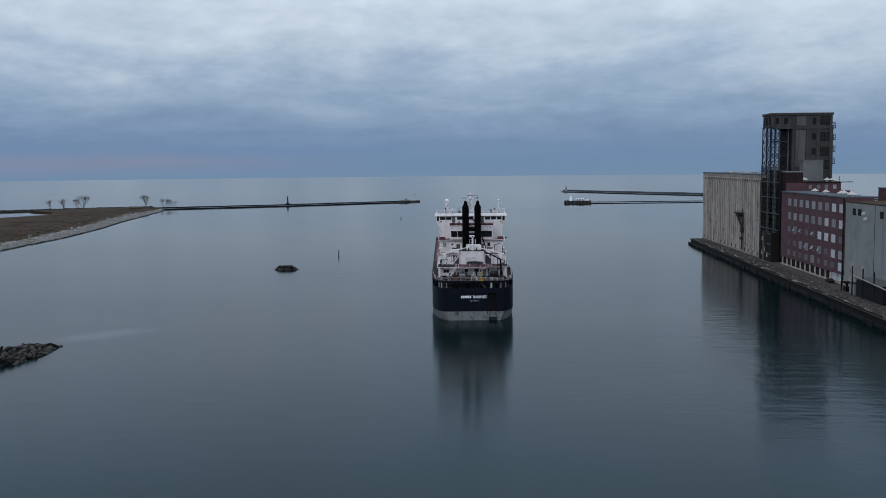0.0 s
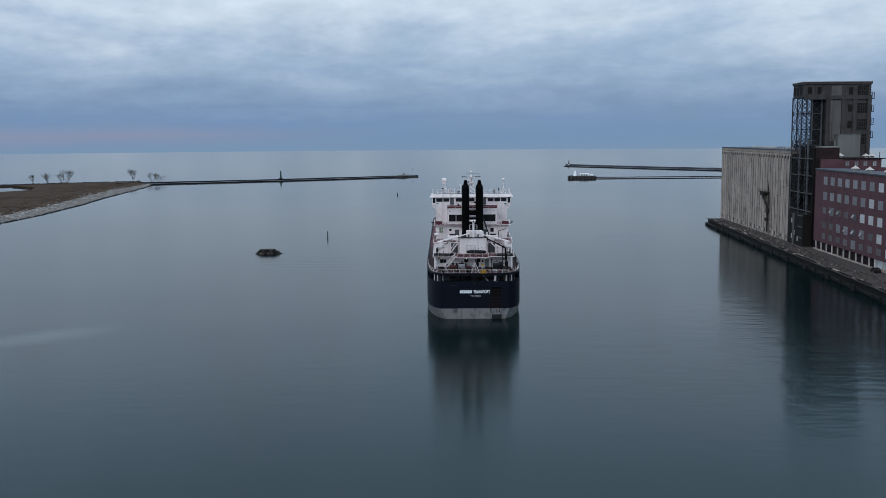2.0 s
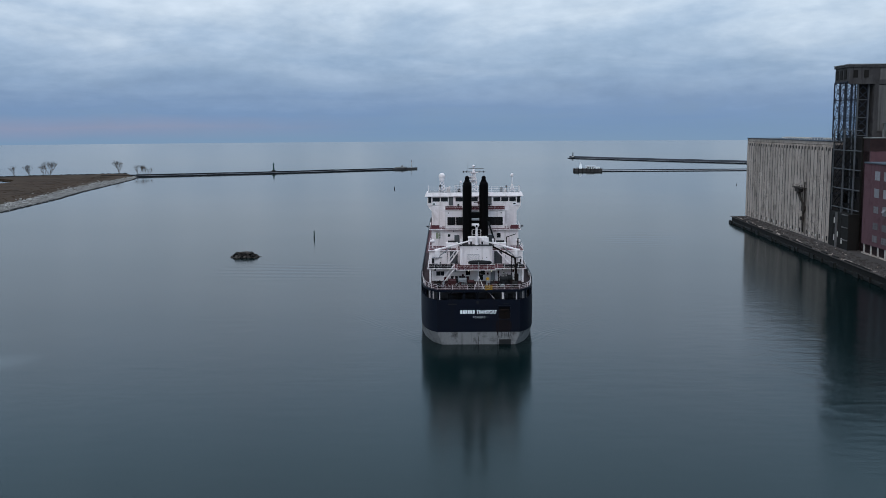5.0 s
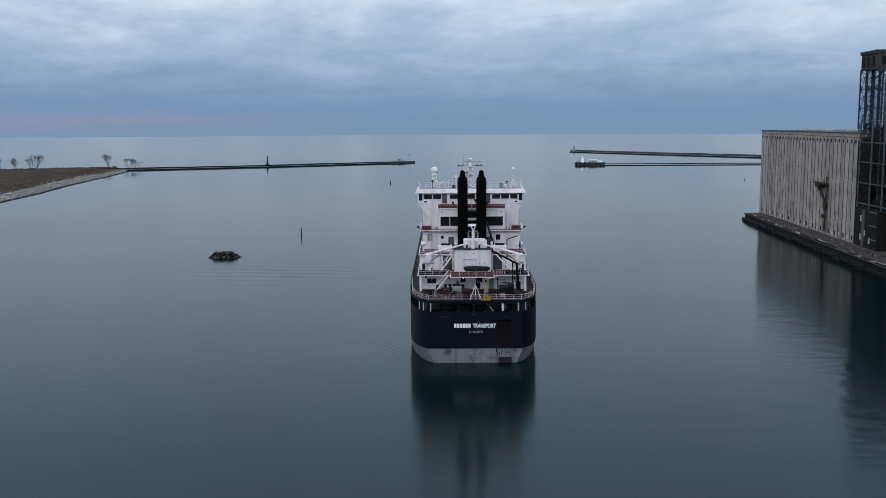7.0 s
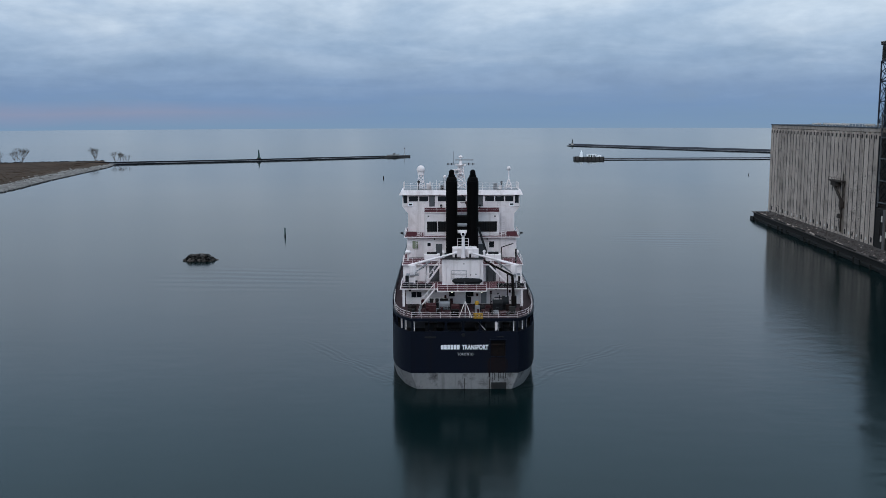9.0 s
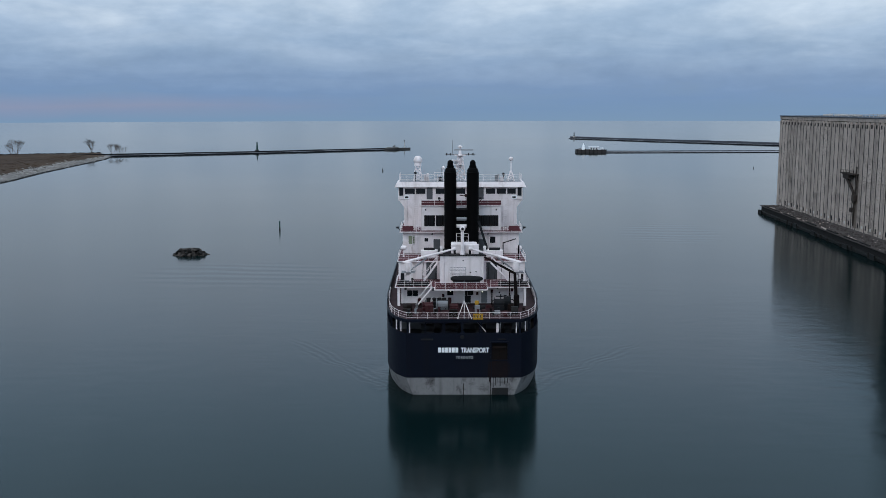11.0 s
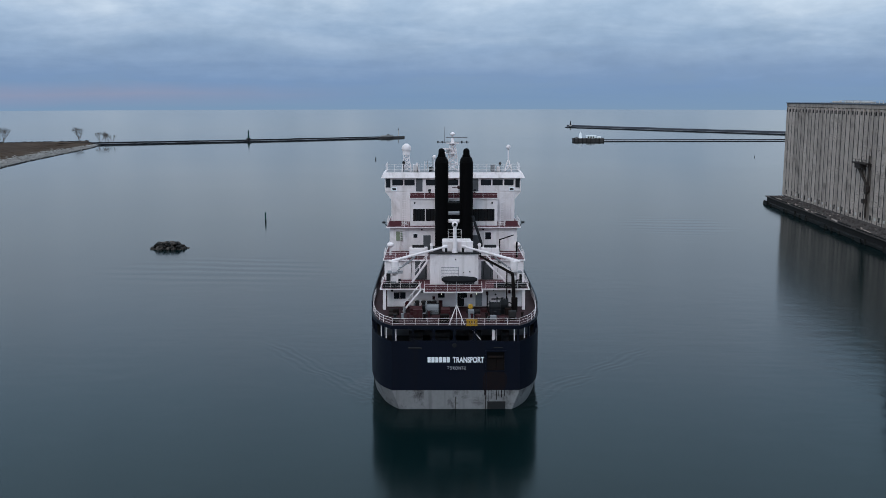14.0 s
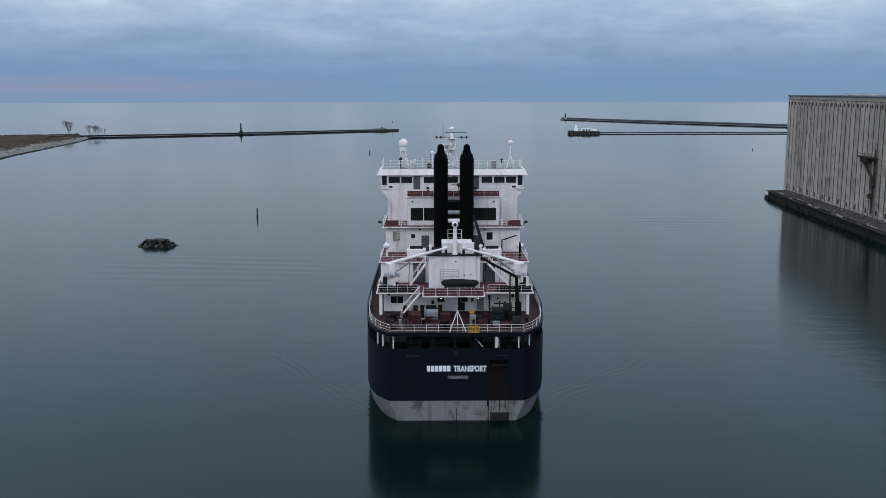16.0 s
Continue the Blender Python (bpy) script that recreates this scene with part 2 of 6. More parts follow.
    along = add("ShaderNodeCombineXYZ")
    along.inputs[1].default_value = 1.0
    link(along.outputs[0], b.inputs["Tangent"])
    link(bump.outputs[0], b.inputs["Normal"])
    out = add("ShaderNodeOutputMaterial")
    link(b.outputs[0], out.inputs[0])
    return m


def glass_material(name, tint=(0.008, 0.010, 0.013), rough=0.1):
    m = bpy.data.materials.new(name)
    m.use_nodes = True
    b = m.node_tree.nodes["Principled BSDF"]
    b.inputs["Base Color"].default_value, b.inputs["Roughness"].default_value = (*tint, 1), rough
    b.inputs["Specular IOR Level"].default_value = 0.3
    return m


def lamp_material(name, colour, power):
    m = bpy.data.materials.new(name)
    m.use_nodes = True
    b = m.node_tree.nodes["Principled BSDF"]
    b.inputs["Emission Color"].default_value, b.inputs["Emission Strength"].default_value = (*colour, 1), power
    return m


WATER = water_material()
WHITE = paint("white_ship_paint", (0.745, 0.668, 0.672), 0.5, grain=0.9, vary=0.22, stain=0.38, dirt=(0.24, 0.17, 0.14), streak=0.42, bump=0.05)
NAVY = paint("navy_hull_paint", (0.0034, 0.0050, 0.0112), 0.5, spec=0.10, grain=0.5, vary=0.3, stain=0.25, dirt=(0.008, 0.0065, 0.007), streak=0.35, bump=0.05)
BOOT = paint("grey_boot_top_paint", (0.178, 0.172, 0.174), 0.65, grain=1.1, vary=0.5, stain=1.0, dirt=(0.034, 0.030, 0.030), streak=0.35, bump=0.1)
RUST_RUN = paint("rust_run_on_navy", (0.0075, 0.0056, 0.0070), 0.7, spec=0.08, grain=1.0, vary=0.5, stain=0.6, dirt=(0.019, 0.0095, 0.0080), streak=0.9)
RUST = paint("rusted_plate", (0.0072, 0.0053, 0.0050), 0.85, spec=0.08, grain=1.2, vary=0.4, stain=0.6, dirt=(0.024, 0.0125, 0.0095), streak=0.6)
DECK_RED = paint("red_oxide_deck_paint", (0.090, 0.0260, 0.0325), 0.7, spec=0.2, grain=0.8, vary=0.3, stain=0.4, dirt=(0.028, 0.014, 0.014))
DECK_DARK = paint("worn_sooty_deck_paint", (0.032, 0.0120, 0.0140), 0.75, spec=0.15, grain=0.9, vary=0.4, stain=0.7, dirt=(0.010, 0.007, 0.007))
BLACK = paint("black_funnel_paint", (0.0016, 0.0014, 0.0016), 0.7, spec=0.05, grain=0.8, vary=0.4, stain=0.2, dirt=(0.004, 0.0035, 0.0035), streak=0.3)
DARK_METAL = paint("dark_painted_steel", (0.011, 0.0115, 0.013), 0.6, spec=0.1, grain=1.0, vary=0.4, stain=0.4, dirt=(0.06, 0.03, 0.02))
GREY_METAL = paint("grey_painted_steel", (0.20, 0.20, 0.21), 0.55, grain=1.0, vary=0.3, stain=0.4)
YELLOW = paint("yellow_safety_paint", (0.36, 0.20, 0.02), 0.5, grain=2.0, vary=0.2, stain=0.3)
ORANGE = paint("orange_paint", (0.55, 0.12, 0.03), 0.5, grain=2.0, vary=0.2, stain=0.3)
GREEN = paint("pale_green_paint", (0.20, 0.22, 0.15), 0.5, grain=2.0, vary=0.3, stain=0.3)
MARINE_RED = paint("red_machinery_paint", (0.036, 0.008, 0.010), 0.5, grain=2.0, vary=0.3, stain=0.3)
RUBBER = paint("black_rubber", (0.015, 0.015, 0.016), 0.8, grain=2.0, vary=0.3, stain=0.2)
GLASS = glass_material("dark_window_glass")
LAMP = lamp_material("deck_lamp_glow", (1.0, 0.85, 0.6), 3.0)
BEACON = lamp_material("beacon_glow", (1.0, 1.0, 0.95), 3.0)
CONCRETE = paint("weathered_silo_concrete", (0.372, 0.302, 0.262), 0.85, grain=0.6, vary=0.6, stain=0.75, dirt=(0.070, 0.058, 0.052), streak=0.75, bump=0.4, bump_scale=3.0, per_piece=0.3, pits=1.0)
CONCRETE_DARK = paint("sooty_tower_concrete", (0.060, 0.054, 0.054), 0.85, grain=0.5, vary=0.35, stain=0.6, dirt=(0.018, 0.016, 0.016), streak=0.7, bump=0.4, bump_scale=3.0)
CONCRETE_GREY = paint("rendered_grey_concrete", (0.225, 0.219, 0.214), 0.85, grain=0.4, vary=0.3, stain=0.4, dirt=(0.09, 0.085, 0.08), streak=0.5, bump=0.3, bump_scale=3.0)
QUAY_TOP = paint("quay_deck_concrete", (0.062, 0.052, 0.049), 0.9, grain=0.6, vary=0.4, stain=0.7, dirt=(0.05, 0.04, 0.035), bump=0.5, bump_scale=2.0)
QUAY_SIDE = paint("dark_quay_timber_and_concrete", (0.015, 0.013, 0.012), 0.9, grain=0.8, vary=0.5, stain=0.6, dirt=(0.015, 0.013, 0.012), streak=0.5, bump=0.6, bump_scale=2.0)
BRICK = paint("dark_red_brickwork", (0.100, 0.049, 0.056), 0.85, grain=0.7, vary=0.3, stain=0.5, dirt=(0.045, 0.019, 0.020), streak=0.4, bump=0.5, bump_scale=12.0)
TOWER_PANEL = paint("sooty_panel_concrete", (0.110, 0.101, 0.098), 0.85, grain=0.5, vary=0.35, stain=0.6, dirt=(0.028, 0.025, 0.024), streak=0.7, bump=0.4, bump_scale=3.0)
BRICK_DARK = paint("soot_blackened_brick", (0.030, 0.017, 0.017), 0.9, grain=0.7, vary=0.35, stain=0.5, dirt=(0.012, 0.009, 0.009), streak=0.4, bump=0.5, bump_scale=12.0)
SPOUT_RUST = paint("rusty_spout_steel", (0.046, 0.037, 0.033), 0.85, spec=0.1, grain=1.2, vary=0.5, stain=0.7, dirt=(0.018, 0.013, 0.011), streak=0.6)
RUST_STAIN = paint("rust_stained_concrete", (0.150, 0.118, 0.100), 0.9, grain=0.8, vary=0.5, stain=0.9, dirt=(0.045, 0.033, 0.028), streak=0.9, bump=0.4, bump_scale=3.0)
STEEL_BLUE = paint("weathered_blue_grey_steel", (0.026, 0.031, 0.045), 0.7, spec=0.15, grain=1.0, vary=0.4, stain=0.5, dirt=(0.016, 0.013, 0.013))
STEEL_BLACK = paint("sooty_structural_steel", (0.010, 0.0105, 0.013), 0.8, spec=0.08, grain=1.0, vary=0.4, stain=0.4, dirt=(0.02, 0.013, 0.01))
STEEL_GREY = paint("weathered_grey_steel", (0.085, 0.087, 0.094), 0.7, spec=0.15, grain=1.0, vary=0.4, stain=0.5, dirt=(0.03, 0.02, 0.016))
ROOF_GREY = paint("grey_roofing_felt", (0.070, 0.080, 0.098), 0.85, grain=0.5, vary=0.3, stain=0.5)
GALVANISED = paint("galvanised_sheet", (0.165, 0.165, 0.16), 0.6, metal=0.0, grain=0.7, vary=0.25, stain=0.35, streak=0.4)
VENT_WHITE = paint("white_roof_vent_metal", (0.45, 0.41, 0.38), 0.6, grain=1.5, vary=0.2, stain=0.3)
PANE_PALE = paint("dusty_pale_pane", (0.46, 0.46, 0.48), 0.35, grain=3.0, vary=0.35, stain=0.5, dirt=(0.10, 0.10, 0.10), per_piece=0.5)
PANE_DARK = paint("broken_dark_pane", (0.110, 0.094, 0.100), 0.4, grain=3.0, vary=0.4, stain=0.4, per_piece=0.7)
PANE_GREY = paint("grimy_grey_pane", (0.205, 0.193, 0.210), 0.4, grain=3.0, vary=0.4, stain=0.6, per_piece=0.9)
GRASS = paint("dry_brown_grassland", (0.050, 0.0330, 0.0225), 0.95, spec=0.05, grain=0.10, vary=0.7, stain=1.0, dirt=(0.016, 0.0110, 0.0090), bump=0.8, bump_scale=0.8)
STONE_PALE = paint("pale_shore_stone", (0.21, 0.195, 0.185), 0.9, grain=0.6, vary=0.4, stain=0.6, dirt=(0.10, 0.085, 0.07), bump=0.5, per_piece=0.6, islands=True)
STONE_WET = paint("dark_wet_stone", (0.032, 0.0265, 0.0235), 0.75, grain=1.0, vary=0.6, stain=0.6, dirt=(0.007, 0.006, 0.006), bump=0.6, per_piece=2.6)
STONE_CORE = paint("black_wet_rubble", (0.008, 0.0075, 0.007), 0.8, grain=1.0, vary=0.4, stain=0.3, dirt=(0.004, 0.004, 0.004), bump=0.6)
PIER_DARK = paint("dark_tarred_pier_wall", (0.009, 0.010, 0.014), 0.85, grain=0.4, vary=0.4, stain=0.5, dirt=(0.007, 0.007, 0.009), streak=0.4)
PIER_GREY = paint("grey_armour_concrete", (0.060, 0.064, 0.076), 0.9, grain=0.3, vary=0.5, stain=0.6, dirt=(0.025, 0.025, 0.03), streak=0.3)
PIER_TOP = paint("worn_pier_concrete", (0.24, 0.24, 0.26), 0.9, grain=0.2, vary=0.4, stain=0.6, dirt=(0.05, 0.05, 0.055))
ARMOUR = paint("breakwater_armour_stone", (0.026, 0.027, 0.030), 0.9, grain=0.5, vary=0.4, stain=0.5, bump=0.5, per_piece=0.6, islands=True)
BARK = paint("grey_brown_bark", (0.085, 0.068, 0.058), 0.9, grain=2.0, vary=0.3, stain=0.3)
SIGN_WHITE = paint("white_lettering", (0.80, 0.80, 0.82), 0.5, grain=2.0, vary=0.1, stain=0.1, bump=0)
LETTER_GREY = paint("worn_white_lettering", (0.52, 0.52, 0.54), 0.5, grain=2.0, vary=0.15, stain=0.1, bump=0)
GREEN_MARK = paint("dark_green_daymark", (0.012, 0.05, 0.045), 0.6, grain=2.0, vary=0.3, stain=0.3)


# ---- mesh helpers ----
def part(name, bm, material, parent=None, label="", smooth=False):
    me = bpy.data.meshes.new(name)
    bm.normal_update()
    if smooth:
        for e in bm.edges:
            if len(e.link_faces) == 2 and e.calc_face_angle() > 0.6:
                e.smooth = False
    bm.to_mesh(me)
    bm.free()
    me.materials.append(material)
    if smooth:
        me.polygons.foreach_set("use_smooth", [True] * len(me.polygons))
    ob = new(name, me)
    if parent:
        ob.parent = parent
    if label:
        ob["label"] = label
    return ob


def again(ob, x, y, z, rz=0.0, parent=None):
    """Another object on the same mesh."""
    o = new(ob.name.split(".")[0], ob.data)
    o.parent = parent or ob.parent
    o.matrix_basis = pose(x, y, z, 0, 0, rz)
    return o


def thing(name, label, category, m=None, group="", kind=""):
    e = new(name)
    if m:
        e.matrix_world = m
    return tagged(e, label, category, group, kind)


def box(bm, x0, x1, y0, y1, z0, z1, bevel=0.0):
    r = bmesh.ops.create_cube(bm, size=1.0, matrix=Matrix.Translation(((x0 + x1) / 2, (y0 + y1) / 2, (z0 + z1) / 2)) @ Matrix.Diagonal((abs(x1 - x0), abs(y1 - y0), abs(z1 - z0), 1)))
    if bevel:
        es = list({e for v in r["verts"] for e in v.link_edges})
        bmesh.ops.bevel(bm, geom=es, offset=bevel, segments=1, affect="EDGES")
    return bm


def boxed(x0, x1, y0, y1, z0, z1, bevel=0.0):
    return box(bmesh.new(), x0, x1, y0, y1, z0, z1, bevel)


def tube(bm, p, q, r, r2=None, seg=6):
    p, q = Vector(p), Vector(q)
    d = q - p
    m = Matrix.Translation((p + q) / 2) @ d.to_track_quat("Z", "Y").to_matrix().to_4x4()
    bmesh.ops.create_cone(bm, cap_ends=True, segments=seg, radius1=r, radius2=r if r2 is None else r2, depth=d.length, matrix=m)
    return bm


def ball(bm, c, r, u=12, v=8, squash=1.0):
    bmesh.ops.create_uvsphere(bm, u_segments=u, v_segments=v, radius=r, matrix=Matrix.Translation(c) @ Matrix.Diagonal((1, 1, squash, 1)))
    return bm


def slab(bm, outline, z0, z1):
    """A prism over a plan outline of (x, y)."""
    lo = [bm.verts.new((x, y, z0)) for x, y in outline]
    hi = [bm.verts.new((x, y, z1)) for x, y in outline]
    n = len(outline)
    bm.faces.new(hi)
    bm.faces.new(lo[::-1])
    for i in range(n):
        bm.faces.new((lo[i], lo[(i + 1) % n], hi[(i + 1) % n], hi[i]))
    bmesh.ops.recalc_face_normals(bm, faces=bm.faces)
    return bm


def boulder(bm, c, size, rng):
    """One angular stone."""
    r = bmesh.ops.create_icosphere(bm, subdivisions=1, radius=0.5)
    s = Vector((size * rng.uniform(0.8, 1.4), size * rng.uniform(0.7, 1.2), size * rng.uniform(0.5, 0.9)))
    turn = Euler((rng.uniform(-0.5, 0.5), rng.uniform(-0.5, 0.5), rng.uniform(0, 6.3))).to_matrix()
    planes = [(Vector((rng.gauss(0, 1), rng.gauss(0, 1), rng.gauss(0, 1))).normalized(), rng.uniform(0.24, 0.40)) for _ in range(6)]
    for v in r["verts"]:
        k = rng.uniform(0.8, 1.25)
        for n, d in planes:
            over = v.co.dot(n) - d
            if over > 0:
                v.co -= n * over
        v.co = turn @ Vector((v.co.x * s.x, v.co.y * s.y, v.co.z * s.z)) * k + Vector(c)


def fast_stones(name, places, material, parent, rng, label=""):
    """Many stones in one mesh, each a jittered eight-cornered lump."""
    vs, fs = [], []
    for (x, y, z, s) in places:
        k = len(vs)
        t = rng.uniform(0, 6.3)
        c, n = math.cos(t), math.sin(t)
        for dz in (-0.4, 0.4):
            for dx, dy in ((-0.5, -0.5), (0.5, -0.5), (0.5, 0.5), (-0.5, 0.5)):
                j = s * (rng.uniform(0.75, 1.15) * (0.72 if dz > 0 else 1.0))
                u, v = dx * j * 1.25, dy * j
                vs.append((x + u * c - v * n, y + u * n + v * c, z + dz * s * rng.uniform(0.6, 1.1)))
        fs += [(k, k + 3, k + 2, k + 1), (k + 4, k + 5, k + 6, k + 7)] + [(k + i, k + (i + 1) % 4, k + 4 + (i + 1) % 4, k + 4 + i) for i in range(4)]
    me = bpy.data.meshes.new(name)
    me.from_pydata(vs, [], fs)
    me.materials.append(material)
    ob = new(name, me)
    if parent:
        ob.parent = parent
    return tagged(ob, label=label, kind="stuff")


# ---- the lake ----
def lake():
    bm = bmesh.new()
    bmesh.ops.create_circle(bm, cap_ends=True, segments=160, radius=3300)
    return tagged(part("water", bm, WATER), "calm grey-green lake water with faint ripples", "water", kind="structure")


lake()


# ---- the quay ----
WALL_X, QUAY_Z = 122.4, 3.0
rng = random.Random(7)


def quay():
    root = thing("quay", "dark concrete and timber quay along the grain elevator", "quay", pose(115.2, 254, 0, 0, 0, -1.1) @ pose(-115.2, -254, 0), kind="structure")
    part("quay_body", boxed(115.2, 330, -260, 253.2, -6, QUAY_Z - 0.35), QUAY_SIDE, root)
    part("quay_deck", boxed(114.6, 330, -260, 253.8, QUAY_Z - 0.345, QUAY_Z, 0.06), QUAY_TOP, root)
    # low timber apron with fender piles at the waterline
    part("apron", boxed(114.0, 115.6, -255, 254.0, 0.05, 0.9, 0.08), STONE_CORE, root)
    pile = part("fender_pile", tube(bmesh.new(), (0, 0, -3), (0, 0, 1.5), 0.32, seg=7), QUAY_SIDE, root)
    pile.matrix_basis = pose(113.85, -250, 0)
    y = -250
    while y < 249:
        y += rng.uniform(4, 17)
        again(pile, 113.85 + rng.uniform(-0.1, 0.1), min(y, 252), rng.uniform(-0.7, 0.3))
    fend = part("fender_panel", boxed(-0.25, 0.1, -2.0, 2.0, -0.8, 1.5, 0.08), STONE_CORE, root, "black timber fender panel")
    fend.matrix_basis = pose(113.75, 249, 0)
    for y in (226, 201, 178, 152, 131, 108, 88, 61, 38, 14, -12, -40, -70):
        again(fend, 113.75, y + rng.uniform(-4, 4), rng.uniform(-0.4, 0.2))
    # kerb timber pieces, some missing, some bleached
    beam = part("kerb_beam", boxed(-0.22, 0.22, -2.6, 2.6, 0, 0.4, 0.05), QUAY_SIDE, root)
    beam.matrix_basis = pose(114.95, -240, QUAY_Z)
    pale = part("kerb_beam", boxed(-0.25, 0.25, -3.2, 3.2, 0, 0.35, 0.05), CONCRETE, root, "bleached pale beam")
    pale.matrix_basis = pose(115.2, 205, QUAY_Z)
    for i in range(1, 90):
        y = -240 + i * 5.45
        if rng.random() < 0.72:
            again(beam, 114.95, y, QUAY_Z, rng.uniform(-2, 2))
    for y in (238, 176, 150, 97, 62, 8, -8):
        again(pale, 115.3 + rng.uniform(-0.1, 0.4), y + rng.uniform(-2, 2), QUAY_Z, rng.uniform(-5, 5))
    r = random.Random(41)
    bits = [(r.uniform(114.9, 122.6), r.uniform(-120, 252), QUAY_Z + 0.08, r.uniform(0.2, 0.75)) for _ in range(1500)]
    fast_stones("quay_rubble", bits, QUAY_TOP, root, r)
    pale = [(r.choice((r.uniform(115, 116.5), r.uniform(115, 122.5))), r.uniform(-120, 252), QUAY_Z + 0.08, r.uniform(0.2, 0.6)) for _ in range(170)]
    fast_stones("pale_quay_rubble", pale, CONCRETE, root, r)
    return root


quay()


# ---- grain elevator: storage bins ----
def window_unit(w, h, frame_mat, pane_mat, parent, bars=(1, 1), face=-1, label=""):
    """A window on a wall that looks to -x: a frame round recessed panes; origin at its centre on the wall face."""
    bm = bmesh.new()
    t = 0.09
    for y0, y1, z0, z1 in ((-w / 2, w / 2, h / 2 - t, h / 2), (-w / 2, w / 2, -h / 2, -h / 2 + t), (-w / 2, -w / 2 + t, -h / 2 + t, h / 2 - t), (w / 2 - t, w / 2, -h / 2 + t, h / 2 - t)):
        box(bm, -0.07, 0.05, y0, y1, z0, z1)
    fr = part("window", bm, frame_mat, parent, label)
    bm = bmesh.new()
    for i in range(1, bars[0] + 1):
        y = -w / 2 + w * i / (bars[0] + 1)
        box(bm, -0.05, 0.04, y - 0.04, y + 0.04, -h / 2 + t, h / 2 - t)
    for i in range(1, bars[1] + 1):
        z = -h / 2 + h * i / (bars[1] + 1)
        box(bm, -0.05, 0.04, -w / 2 + t, w / 2 - t, z - 0.04, z + 0.04)
    part("glazing_bars", bm, frame_mat, fr)
    part("pane", boxed(-0.03, 0.02, -w / 2 + t, w / 2 - t, -h / 2 + t, h / 2 - t), pane_mat, fr)
    return fr


def copy_part(ob, x, y, z, rz=0.0):
    o = again(ob, x, y, z, rz)
    for c in ob.children:
        k = again(c, 0, 0, 0, 0, o)
        k.matrix_basis = c.matrix_basis
    return o


def silo_bins():
    root = thing("grain_silo", "tall weathered concrete grain silo with fluted bins", "silo")
    y0, y1, top = 146.0, 258.5, 38.8
    # the body behind the bins is coloured dark to deepen the shade in the gaps
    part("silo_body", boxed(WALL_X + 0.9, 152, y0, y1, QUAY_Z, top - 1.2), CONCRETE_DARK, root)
    part("end_wall", boxed(WALL_X + 0.7, 152.1, y1 + 0.004, y1 + 0.12, QUAY_Z, top - 1.2), CONCRETE, root)
    part("parapet", boxed(WALL_X + 0.22, 152.2, y0 - 0.05, y1 + 0.15, top - 1.195, top, 0.05), CONCRETE, root)
    part("roof_edge", boxed(WALL_X - 0.02, 152.4, y0 - 0.1, y1 + 0.35, top + 0.004, top + 0.35, 0.05), ROOF_GREY, root, "dark blue-grey roof edge")
    n = 30
    step = (y1 - y0) / n
    # one fluted bin face: a flat-bowed panel with an arched head, its joints recessed
    bm = bmesh.new()
    hw, seg, h = step / 2 - 0.30, 6, top - 1.2 - QUAY_Z
    rows = []
    for i in range(seg + 1):
        u = -1 + 2 * i / seg
        bulge = 0.12 * (1 - u * u)
        zt = h - 0.1 - 0.9 * (u * u) ** 1.8
        rows.append([bm.verts.new((0.12 - bulge, u * hw, z)) for z in (0.0, zt)] + [bm.verts.new((1.1, u * hw, zt)), bm.verts.new((1.1, u * hw, 0))])
    for i in range(seg):
        a, b = rows[i], rows[i + 1]
        bm.faces.new((a[0], a[1], b[1], b[0]))
        bm.faces.new((a[1], a[2], b[2], b[1]))
    bm.faces.new((rows[0][0], rows[0][3], rows[0][2], rows[0][1]))
    bm.faces.new((rows[-1][1], rows[-1][2], rows[-1][3], rows[-1][0]))
    bmesh.ops.recalc_face_normals(bm, faces=bm.faces)
    bin_ = part("bin_face", bm, CONCRETE, root, smooth=False)
    # near-flush strip; the shade of the recessed joint is put into its black colour
    seam = part("joint", boxed(0.16, 1.0, -0.298, 0.298, 0, top - 2.2 - QUAY_Z), STEEL_BLACK, root, "black strip carrying the joint's shade between two bins")
    slot = part("vent_opening", boxed(-0.0, 0.2, -0.5, 0.5, -0.6, 0.6), QUAY_SIDE, root, "small dark square opening")
    low = part("hatch", boxed(-0.02, 0.25, -0.5, 0.5, -0.8, 0.8, 0.05), STEEL_BLACK, root, "dark rusty hatch")
    pale = part("hatch", boxed(-0.02, 0.25, -0.5, 0.5, -0.45, 0.45, 0.03), VENT_WHITE, root, "pale boarded hatch")
    first = {}
    r = random.Random(3)
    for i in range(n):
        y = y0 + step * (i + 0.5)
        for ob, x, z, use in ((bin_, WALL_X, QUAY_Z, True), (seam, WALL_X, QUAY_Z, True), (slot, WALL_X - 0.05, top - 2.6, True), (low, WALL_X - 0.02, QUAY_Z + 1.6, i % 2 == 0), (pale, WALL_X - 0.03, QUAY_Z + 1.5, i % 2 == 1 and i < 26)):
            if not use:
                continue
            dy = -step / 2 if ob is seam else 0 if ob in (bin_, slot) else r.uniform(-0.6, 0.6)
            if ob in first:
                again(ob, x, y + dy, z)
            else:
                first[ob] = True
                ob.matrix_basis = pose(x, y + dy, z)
    # a pale handrail along part of the roof edge
    rail = part("roof_rail", boxed(124.3, 124.42, 149.0, 207.0, top + 1.2, top + 1.32), VENT_WHITE, root, "pale handrail on the roof edge")
    rp = part("rail_post", boxed(-0.07, 0.07, -0.07, 0.07, 0, 0.9), VENT_WHITE, rail)
    rp.matrix_basis = pose(124.36, 149.2, top + 0.32)
    for k in range(1, 20):
        again(rp, 124.36, 149.2 + k * 3.03, top + 0.32)
